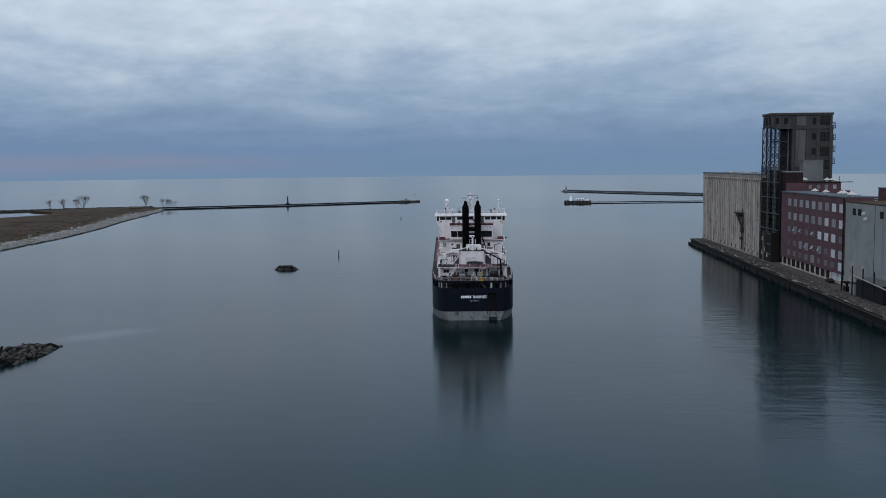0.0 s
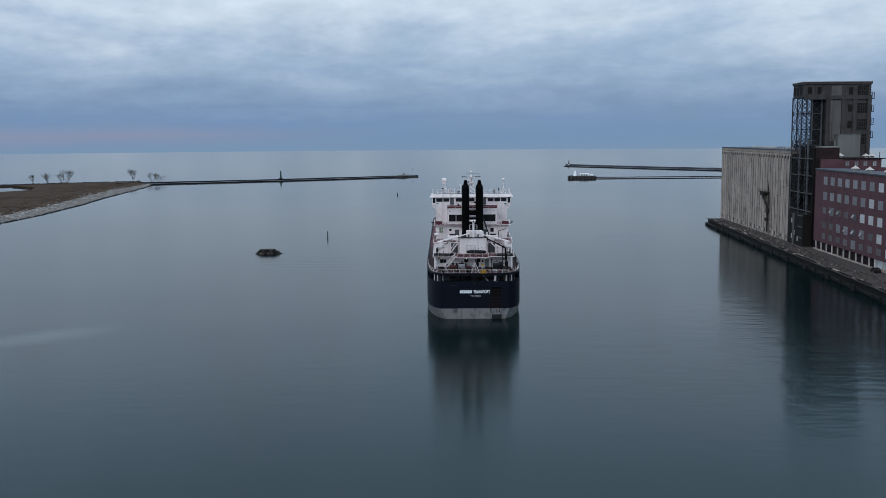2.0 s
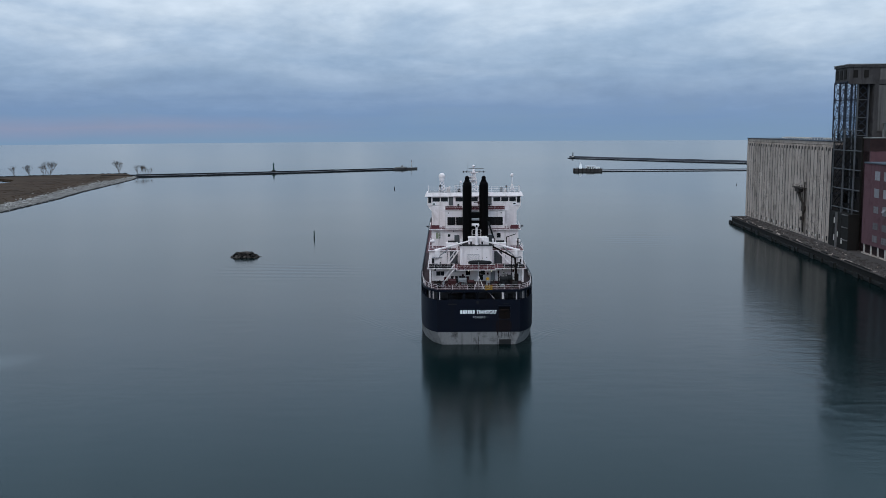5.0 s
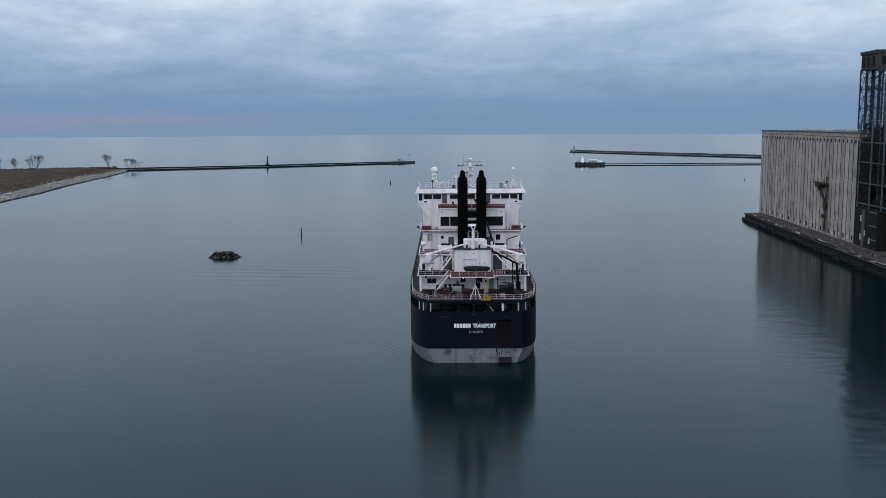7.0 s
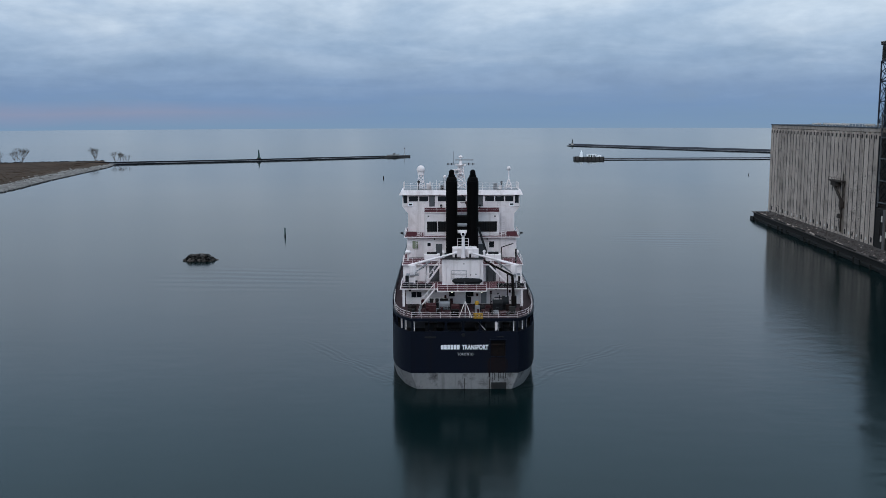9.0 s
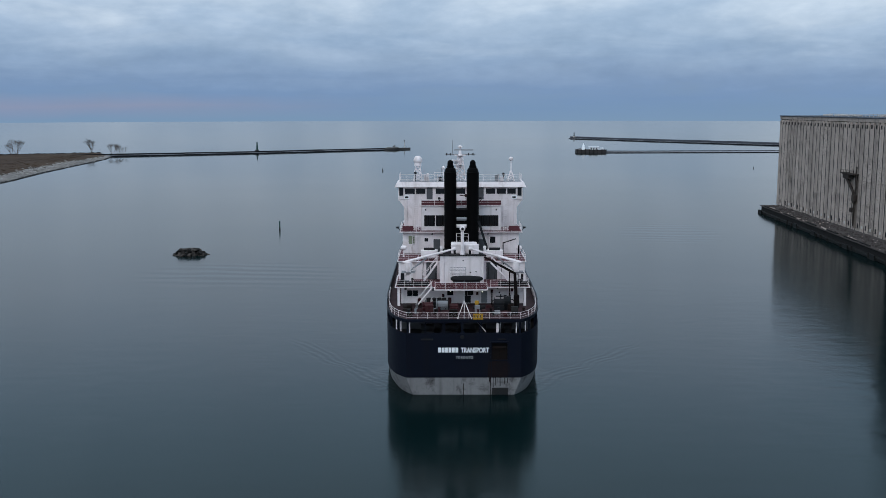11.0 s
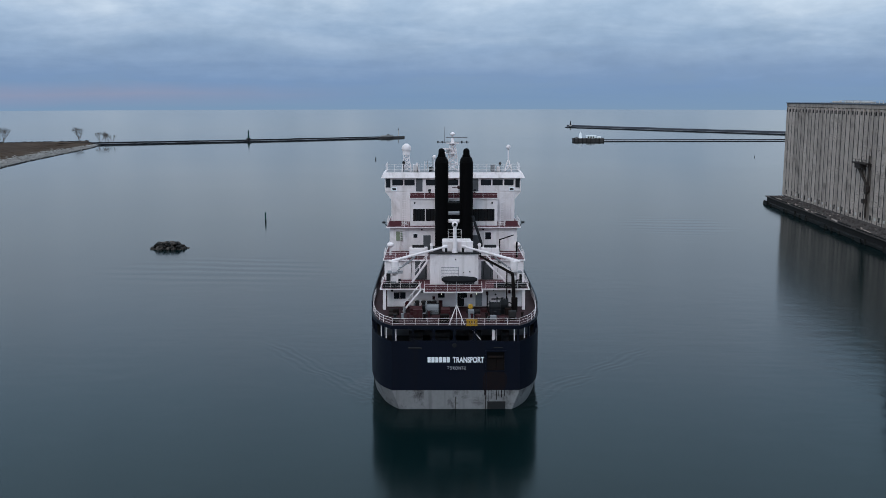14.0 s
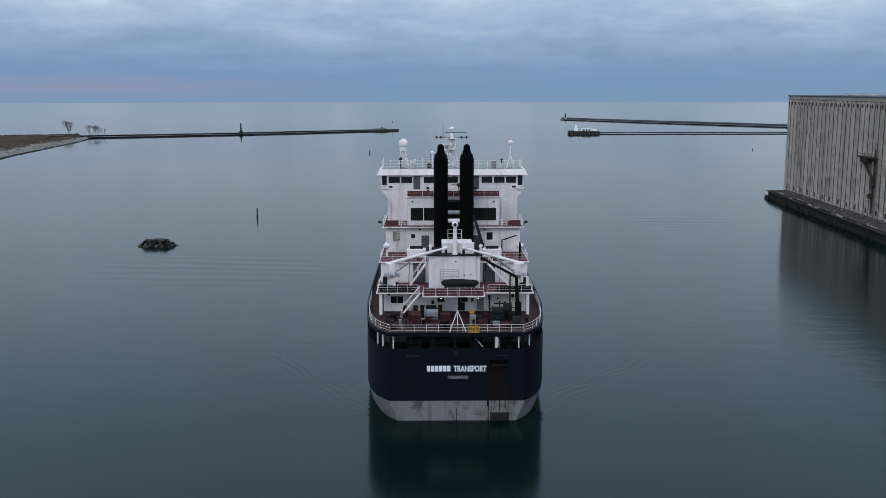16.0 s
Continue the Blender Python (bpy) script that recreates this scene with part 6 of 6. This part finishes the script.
# casing-top gear
part("gear_house", boxed(-1.75, 2.45, 14.2, 17.4, 19.0, 20.5, 0.08), WHITE, ship, "white gear house on the casing")
part("gear_locker", boxed(0.9, 2.7, 13.6, 14.18, 19.0, 20.6, 0.08), WHITE, ship)
pm = tube(tube(bmesh.new(), (0.05, 13.5, 19.0), (0.05, 13.5, 23.0), 0.3, 0.24, seg=12), (0.05, 13.5, 19.0), (0.05, 13.5, 19.6), 0.42, 0.32, seg=12)
post_mast = part("crane_post", pm, WHITE, ship, "white crane post with a lamp head")
part("lamp_head", ball(bmesh.new(), (0.05, 13.5, 23.1), 0.46, 14, 10), WHITE, ship)
part("lamp_lens", tube(bmesh.new(), (0.05, 13.0, 23.15), (0.05, 13.12, 23.15), 0.22, seg=12), DARK_METAL, ship)
railing(ship, [(-0.9, 13.9, 20.5), (-0.9, 15.5, 20.5), (1.0, 15.5, 20.5), (1.0, 13.9, 20.5)], h=1.6, step=0.8)
for x in (-1.0, 1.1):
    part("gooseneck_vent", tube(tube(bmesh.new(), (x * 3.3, 14.3, 19), (x * 3.3, 14.3, 20.1), 0.2, seg=10), (x * 3.3, 14.4, 20.0), (x * 3.3, 13.9, 20.1), 0.26, seg=10), WHITE, ship)

# funnels
def funnel(x):
    bm = bmesh.new()
    prof = [(1.02, DECK3), (1.02, 31.55), (0.94, 31.62), (0.92, 31.95), (0.74, 32.25), (0.5, 32.35), (0.5, 32.95)]
    rings = []
    for r, z in prof:
        rings.append([bm.verts.new((x + r * math.cos(t), 21.4 + 1.25 * r * math.sin(t), z)) for t in [i * math.tau / 20 for i in range(20)]])
    for a, b in zip(rings, rings[1:]):
        for i in range(20):
            bm.faces.new((a[i], a[(i + 1) % 20], b[(i + 1) % 20], b[i]))
    bm.faces.new(rings[-1])
    f = part("funnel", bm, BLACK, ship, "tall black funnel", smooth=True)
    part("exhaust_cap", ball(bmesh.new(), (x, 21.4, 33.1), 0.5, 14, 8), BLACK, f)
    for i in range(4):
        a = math.tau * (i + 0.5) / 4
        part("exhaust_pipe", tube(bmesh.new(), (x + 0.62 * math.cos(a), 21.4 + 0.7 * math.sin(a), 31.9), (x + 0.62 * math.cos(a), 21.4 + 0.7 * math.sin(a), 32.6), 0.16, seg=8), BLACK, f)
    return f


funnel(-1.82)
funnel(1.9)
part("uptake_casing", boxed(-1.6, 1.7, 20.6, 23.6, DECK3, 25.4, 0.1), BLACK, ship, "black uptake casing between the funnels")
for z, m in ((23.9, GREY_METAL), (22.7, WHITE)):
    part("silencer", tube(bmesh.new(), (-0.8, 20.4, z), (0.85, 20.4, z), 0.3, seg=12), m, ship)
part("exhaust_pipe", tube(tube(bmesh.new(), (2.8, 19.6, 23.6), (4.1, 18.6, 19.6), 0.2, seg=8), (4.1, 18.6, 19.7), (4.1, 18.6, 17.6), 0.2, seg=8), DARK_METAL, ship)

# third tier
h3 = deckhouse("third_tier_house", -9.9, 9.9, 24.2, 40, DECK3, DECK4 - 0.2, "white third tier deckhouse")
for x in (-4.1, 3.6):
    ship_door(h3, x, 24.2, DECK3 + 0.1, 1.15, 2.4, STEEL_GREY)
ship_window(h3, 5.4, 24.2, 19.9, 0.9, 1.1)
ship_window(h3, -5.9, 24.2, 19.9, 0.6, 0.6)
part("locker", boxed(-8.9, -7.9, 24.0, 24.2, 19.2, 20.6, 0.03), GREEN, h3, "pale green door panel")
for x in (-7.9, 7.5):
    la = bmesh.new()
    for s in (-0.35, 0.35):
        box(la, x + s - 0.04, x + s + 0.04, 23.7, 23.78, DECK3, DECK4 + 1)
    for i in range(12):
        box(la, x - 0.35, x + 0.35, 23.71, 23.77, DECK3 + 0.3 + i * 0.38, DECK3 + 0.36 + i * 0.38)
    part("ladder", la, WHITE, ship)
for x in (-5.3, 5.4):
    st = boxed(x - 1.35, x + 1.35, 17.4, 18.8, DECK3 + 0.35, DECK3 + 1.55, 0.06)
    part("life_raft_rack", st, WHITE, ship, "white life-raft rack")
    rf = part("life_raft", tube(bmesh.new(), (x - 0.9, 18.0, DECK3 + 1.65), (x + 0.9, 18.0, DECK3 + 1.65), 0.3, seg=12), DARK_METAL, ship)
for s in (-1, 1):
    part("satellite_dome", ball(tube(bmesh.new(), (s * 9.6, 20.5, DECK3), (s * 9.6, 20.5, DECK3 + 1.2), 0.16), (s * 9.6, 20.5, DECK3 + 1.55), 0.55, 14, 8, 0.75), WHITE, ship)
part("davit", tube(tube(bmesh.new(), (6.9, 19.5, DECK3), (6.9, 19.5, DECK3 + 2.6), 0.1), (6.9, 19.5, DECK3 + 2.5), (9.0, 19.5, DECK3 + 3.2), 0.09), DARK_METAL, ship)
part("life_ring_post", tube(bmesh.new(), (9.35, 18.0, DECK3), (9.35, 18.0, DECK3 + 2.4), 0.16), BLACK, ship)
deck_plate(-10.4, 10.4, 23.4, 40, DECK4)
railing(ship, [(-10.25, 29.5, DECK4), (-10.25, 23.55, DECK4), (-6.9, 23.55, DECK4)], mat=WHITE)
railing(ship, [(6.9, 23.55, DECK4), (10.25, 23.55, DECK4), (10.25, 29.5, DECK4)], mat=WHITE)
for s in (-1, 1):
    part("life_ring", boxed(s * 9.0 - 0.9, s * 9.0 + 0.9, 23.45, 23.52, DECK4 + 0.15, DECK4 + 0.95), DECK_RED, ship, "red panel on the rail")

# fan-room block with two banks of louvres
h4 = deckhouse("fan_room", -6.75, 6.85, 24.6, 30, DECK4, DECK5 - 0.15, "white fan room with dark louvre banks")
for x0 in (-6.25, -4.28, 2.75, 4.55):
    part("louvre_bank", boxed(x0, x0 + 1.82, 24.52, 24.62, 22.2, 24.05), DARK_METAL, h4, "dark louvre bank")
    for i in range(4):
        part("slat", boxed(x0 + 0.30 + i * 0.4, x0 + 0.36 + i * 0.4, 24.45, 24.53, 22.2, 24.05), BLACK, h4)
deck_plate(-6.9, 7.0, 24.4, 30, DECK5, 0.15)
railing(ship, [(-6.75, 29.5, DECK5), (-6.75, 24.55, DECK5), (6.85, 24.55, DECK5), (6.85, 29.5, DECK5)], mat=WHITE, h=1.0, bars=2, step=2.2)
# added upright panels stand in for the red deck surface seen past this rail
part("dodger", boxed(-6.7, -2.9, 24.6, 24.64, DECK5 + 0.08, DECK5 + 0.8), DECK_RED, ship)
part("dodger", boxed(3.0, 6.8, 24.6, 24.64, DECK5 + 0.08, DECK5 + 0.8), DECK_RED, ship)
part("dodger", boxed(-0.9, 1.0, 24.6, 24.64, DECK5 + 0.08, DECK5 + 0.8), DECK_RED, ship)
for x in (-7.6, 7.7):
    la = bmesh.new()
    for s in (-0.35, 0.35):
        box(la, x + s - 0.04, x + s + 0.04, 25.2, 25.28, DECK4, DECK5 + 1)
    for i in range(13):
        box(la, x - 0.35, x + 0.35, 25.21, 25.27, DECK4 + 0.3 + i * 0.36, DECK4 + 0.36 + i * 0.36)
    part("ladder", la, WHITE, ship)
h5 = deckhouse("bridge_tower", -9.9, 9.9, 30.0, 38, DECK4, 26.2, "white accommodation tower under the bridge")
# gussets under the wings
for s in (-1, 1):
    g = bmesh.new()
    lo = [g.verts.new((s * x, 30.15, z)) for x, z in ((9.88, 24.9), (10.88, 26.19), (9.88, 26.19))]
    hi = [g.verts.new((s * x, 36.0, z)) for x, z in ((9.88, 24.9), (10.88, 26.19), (9.88, 26.19))]
    g.faces.new(lo), g.faces.new(hi[::-1])
    for k in range(3):
        g.faces.new((lo[k], lo[(k + 1) % 3], hi[(k + 1) % 3], hi[k]))
    bmesh.ops.recalc_face_normals(g, faces=g.faces)
    part("wing_gusset", g, WHITE, ship)

# wheelhouse
wh = deckhouse("wheelhouse", -10.9, 10.9, 30.0, 36.3, 26.2, 28.5, "white wheelhouse with dark windows")
for x, w in ((-8.85, 1.72), (-6.95, 1.65), (-3.45, 1.75), (0.0, 1.7), (5.3, 1.65), (7.15, 1.65), (8.95, 1.5)):
    ship_window(wh, x, 30.0, 27.7, w, 0.95, bar=False)
for x in (-5.4, 3.55):
    ship_door(wh, x, 30.0, 26.25, 1.05, 2.1, STEEL_GREY)
for s in (-1, 1):
    part("wing_opening", boxed(s * 10.35 - 0.35, s * 10.35 + 0.35, 29.93, 30.05, 26.9, 28.35), GLASS, wh, "dark open wing station")
    part("name_plate", boxed(s * 9.4 - 0.45, s * 9.4 + 0.45, 29.9, 30.0, 26.35, 26.95, 0.02), SIGN_WHITE, wh)
    part("plate_mark", boxed(s * 9.4 - 0.3, s * 9.4 + 0.3, 29.885, 29.897, 26.5, 26.8), DARK_METAL, wh)
ft = bmesh.new()
lo = [(-11.0, 29.7), (11.0, 29.7), (11.0, 36.6), (-11.0, 36.6)]
up = [(-10.6, 29.95), (10.6, 29.95), (10.6, 36.3), (-10.6, 36.3)]
lo = [ft.verts.new((x * 1.045, y - 0.15, 28.42)) for x, y in lo]
up = [ft.verts.new((x * 1.045, y, ROOF)) for x, y in up]
ft.faces.new(lo[::-1]), ft.faces.new(up)
for i in range(4):
    ft.faces.new((lo[i], lo[(i + 1) % 4], up[(i + 1) % 4], up[i]))
part("wheelhouse_roof", ft, WHITE, ship, "white overhanging wheelhouse roof")
part("roof_deck", boxed(-10.75, 10.75, 30.25, 36.0, ROOF + 0.004, ROOF + 0.03), GREY_METAL, ship, "grey walking surface on the roof")
railing(ship, [(-10.7, 35.8, ROOF), (-10.7, 30.4, ROOF), (10.7, 30.4, ROOF), (10.7, 35.8, ROOF)], h=1.3, step=1.3)
railing(ship, [(-4.6, 33, ROOF), (-4.6, 31.0, ROOF), (-2.9, 31.0, ROOF)], h=1.6, mat=WHITE)


def lattice(bm, x, y, z0, z1, w0, w1, r=0.06, steps=4):
    cs = [(-1, -1), (1, -1), (1, 1), (-1, 1)]
    at = lambda c, u: Vector((x + c[0] * (w0 + (w1 - w0) * u), y + c[1] * (w0 + (w1 - w0) * u), z0 + (z1 - z0) * u))
    for i, c in enumerate(cs):
        tube(bm, at(c, 0), at(c, 1), r, seg=5)
        n = cs[(i + 1) % 4]
        for k in range(steps):
            u, v = k / steps, (k + 1) / steps
            tube(bm, at(c, u), at(n, v), r * 0.7, seg=4)
            tube(bm, at(n, u), at(c, v), r * 0.7, seg=4)
            tube(bm, at(c, v), at(n, v), r * 0.7, seg=4)
    return bm


part("dome_mast", lattice(bmesh.new(), -7.5, 32.5, ROOF, 32.1, 0.75, 0.4), WHITE, ship, "white lattice mast")
part("satellite_dome", ball(tube(bmesh.new(), (-7.5, 32.5, 32.0), (-7.5, 32.5, 32.9), 0.62, seg=16), (-7.5, 32.5, 33.0), 0.78, 18, 12), WHITE, ship, "large white satellite dome", smooth=True)
part("satellite_dome", ball(tube(bmesh.new(), (9.0, 32.5, 31.0), (9.0, 32.5, 33.0), 0.1), (9.0, 32.5, 33.2), 0.38, 14, 8), WHITE, ship, "small white satellite dome")
part("tripod", lattice(bmesh.new(), 9.0, 32.5, ROOF, 31.1, 0.6, 0.12, steps=2), WHITE, ship)
part("searchlight", ball(tube(bmesh.new(), (7.6, 31.5, ROOF), (7.6, 31.5, 30.4), 0.08), (7.6, 31.5, 30.6), 0.24, 10, 8), DARK_METAL, ship)
part("searchlight", ball(tube(bmesh.new(), (-7.9, 31.2, ROOF), (-7.9, 31.2, 30.5), 0.08), (-7.9, 31.2, 30.8), 0.26, 10, 8), DARK_METAL, ship)
mast = part("radar_mast", lattice(bmesh.new(), 0.0, 34, ROOF, 33.7, 1.0, 0.42, 0.075, 4), WHITE, ship, "white lattice radar mast")
part("mast_platform", boxed(-1.0, 1.0, 33.2, 34.8, 33.7, 33.86), WHITE, mast)
part("mast_column", tube(bmesh.new(), (0, 34, ROOF + 2.2), (0, 34, 33.8), 0.3, 0.24, seg=10), WHITE, mast)
part("lower_platform", boxed(-1.5, 0.6, 32.9, 34.4, 32.1, 32.24), WHITE, mast)
part("yard", tube(bmesh.new(), (-2.6, 34, 33.95), (2.7, 34, 33.95), 0.075), GREY_METAL, mast)
for x in (-2.4, -1.7, 1.5, 2.3):
    part("yard_lamp", tube(bmesh.new(), (x, 34, 33.75), (x, 34, 34.15), 0.11, seg=8), DARK_METAL, mast)
part("radar_scanner", boxed(-1.6, 0.0, 33.0, 33.22, 32.75, 33.0, 0.04), WHITE, mast, "white radar scanner bar")
part("scanner_motor", tube(bmesh.new(), (-0.8, 33.1, 32.24), (-0.8, 33.1, 32.75), 0.26, 0.2, seg=10), GREY_METAL, mast)
part("radar_scanner", boxed(-1.1, 2.4, 33.9, 34.1, 34.62, 34.8, 0.04), GREY_METAL, mast, "grey radar scanner bar")
part("scanner_motor", tube(bmesh.new(), (0, 34, 33.86), (0, 34, 34.62), 0.32, 0.2, seg=10), WHITE, mast)
part("mast_head", ball(tube(bmesh.new(), (0, 34, 34.8), (0, 34, 35.6), 0.09), (0, 34, 35.25), 0.40, 12, 8, 0.7), WHITE, mast)
part("whip_aerial", tube(bmesh.new(), (-1.35, 34, 33.8), (-1.35, 34, 36.4), 0.06, 0.03), GREY_METAL, mast)
for x, z in ((-3.3, 31.6), (-4.1, 31.0)):
    part("aerial", tube(bmesh.new(), (x, 33, ROOF), (x, 33, z), 0.05), GREY_METAL, ship)
part("small_dome", ball(tube(bmesh.new(), (-3.0, 33, ROOF), (-3.0, 33, 31.4), 0.08), (-3.0, 33, 31.6), 0.3, 12, 8), WHITE, ship)
for s in (-1, 1):
    part("floodlight", boxed(s * 10.8 - 0.25, s * 10.8 + 0.25, 24.5, 24.9, DECK4 + 0.4, DECK4 + 0.7, 0.05), DARK_METAL, ship)
    part("bracket", tube(bmesh.new(), (s * 10.3, 24.6, DECK4), (s * 10.8, 24.7, DECK4 + 0.5), 0.05), DARK_METAL, ship)

# pipes, cable runs and small lamps on the white faces
for x, y, z0, z1 in ((-9.4, 29.9, DECK4, 26.1), (9.4, 29.9, DECK4, 26.1), (-8.4, 24.1, DECK3, 21.1), (8.5, 24.1, DECK3, 21.1), (-2.9, 12.7, DECK2, 18.8), (2.9, 12.7, DECK2, 18.8), (-9.2, 16.5, DECK2, 17.2), (9.2, 16.5, DECK2, 17.2)):
    part("pipe", tube(bmesh.new(), (x, y, z0), (x, y, z1), 0.07), WHITE, ship)
for x, y, z in ((-6.0, 24.5, 25.0), (0.3, 29.9, 28.2), (6.0, 24.5, 25.0), (-4.9, 24.1, 20.9), (4.6, 24.1, 20.9), (-6.8, 16.5, 17.0), (6.8, 16.5, 17.0), (5.6, 12.1, 13.8), (5.9, 12.1, 13.1)):
    part("bulkhead_lamp", ball(bmesh.new(), (x, y, z), 0.14, 8, 6), DARK_METAL, ship)
for x in (-3.7, 3.4):
    part("loudhailer", tube(tube(bmesh.new(), (x, 27.5, DECK5), (x, 27.5, DECK5 + 0.9), 0.12), (x, 27.5, DECK5 + 0.6), (x, 27.5, DECK5 + 1.1), 0.28, 0.2, seg=10), DARK_METAL, ship)
fan = tube(bmesh.new(), (0.9, 26.5, DECK5), (0.9, 26.5, DECK5 + 1.6), 0.08)
tube(fan, (-0.2, 26.5, DECK5 + 1.5), (0.9, 26.5, DECK5 + 1.5), 0.07)
ball(fan, (0.9, 26.4, DECK5 + 1.5), 0.3, 10, 8)
part("fire_monitor", fan, MARINE_RED, ship, "dark red fire monitor")

# machinery round the crane feet, hoses and small gear
rk = random.Random(29)
for sd in (-1, 1):
    for k in range(7):
        x, y, w, h = sd * rk.uniform(7.0, 10.0), rk.uniform(10.6, 12.0), rk.uniform(0.15, 0.42), rk.uniform(0.4, 2.2)
        m = rk.choice((WHITE, WHITE, GREY_METAL, DARK_METAL))
        part("crane_fitting", boxed(x - w, x + w, y - w, y + w, DECK2, DECK2 + h, 0.04), m, ship)
    part("crane_platform", boxed(sd * 8.5 - 1.1, sd * 8.5 + 1.1, 10.4, 12.4, 16.5, 16.6), GREY_METAL, ship)
    railing(ship, [(sd * 8.5 - 1.05, 10.45, 16.6), (sd * 8.5 + 1.05, 10.45, 16.6)], h=0.9, step=0.7)
    for k in range(5):
        x = sd * (2.2 + 1.05 * k)
        part("cable_tray", tube(bmesh.new(), (x, 16.52, DECK2 + 0.1), (x + 0.15, 16.5, DECK3 - 0.3), 0.03), DARK_METAL, ship)
for k in range(9):
    x, h = rk.choice((rk.uniform(-6.4, -3.2), rk.uniform(3.2, 8.4))), rk.uniform(0.5, 1.5)
    w = rk.uniform(0.12, 0.35)
    part("roof_locker", boxed(x - w, x + w, 31.2, 31.8, ROOF + 0.03, ROOF + h, 0.03), rk.choice((WHITE, WHITE, GREY_METAL, DARK_METAL)), ship)
for k in range(6):
    x = 4.9 + 0.55 * k
    loop = [(x + 0.42 * math.cos(a), 8.2 + 0.1 * k, POOP + 0.75 + 0.6 * math.sin(a)) for a in [i * math.tau / 14 for i in range(15)]]
    part("hose_reel", swept(loop, 0.07, 5), RUBBER, ship, "black hose reel")
for k in range(5):
    x = -6.8 + 1.2 * k
    part("spare_drum", tube(bmesh.new(), (x, 10.9, POOP), (x, 10.9, POOP + rk.uniform(0.7, 1.2)), 0.28, seg=12), rk.choice((DARK_METAL, MARINE_RED, GREY_METAL)), ship)
for x, z in ((-4.6, 13.6), (-3.0, 12.6), (2.4, 12.9), (4.7, 13.3), (6.9, 12.4), (7.9, 13.5), (-9.0, 13.8)):
    part("wall_box", boxed(x - 0.18, x + 0.18, 12.05, 12.2, z - 0.25, z + 0.25, 0.02), rk.choice((GREY_METAL, DARK_METAL, MARINE_RED)), ship)
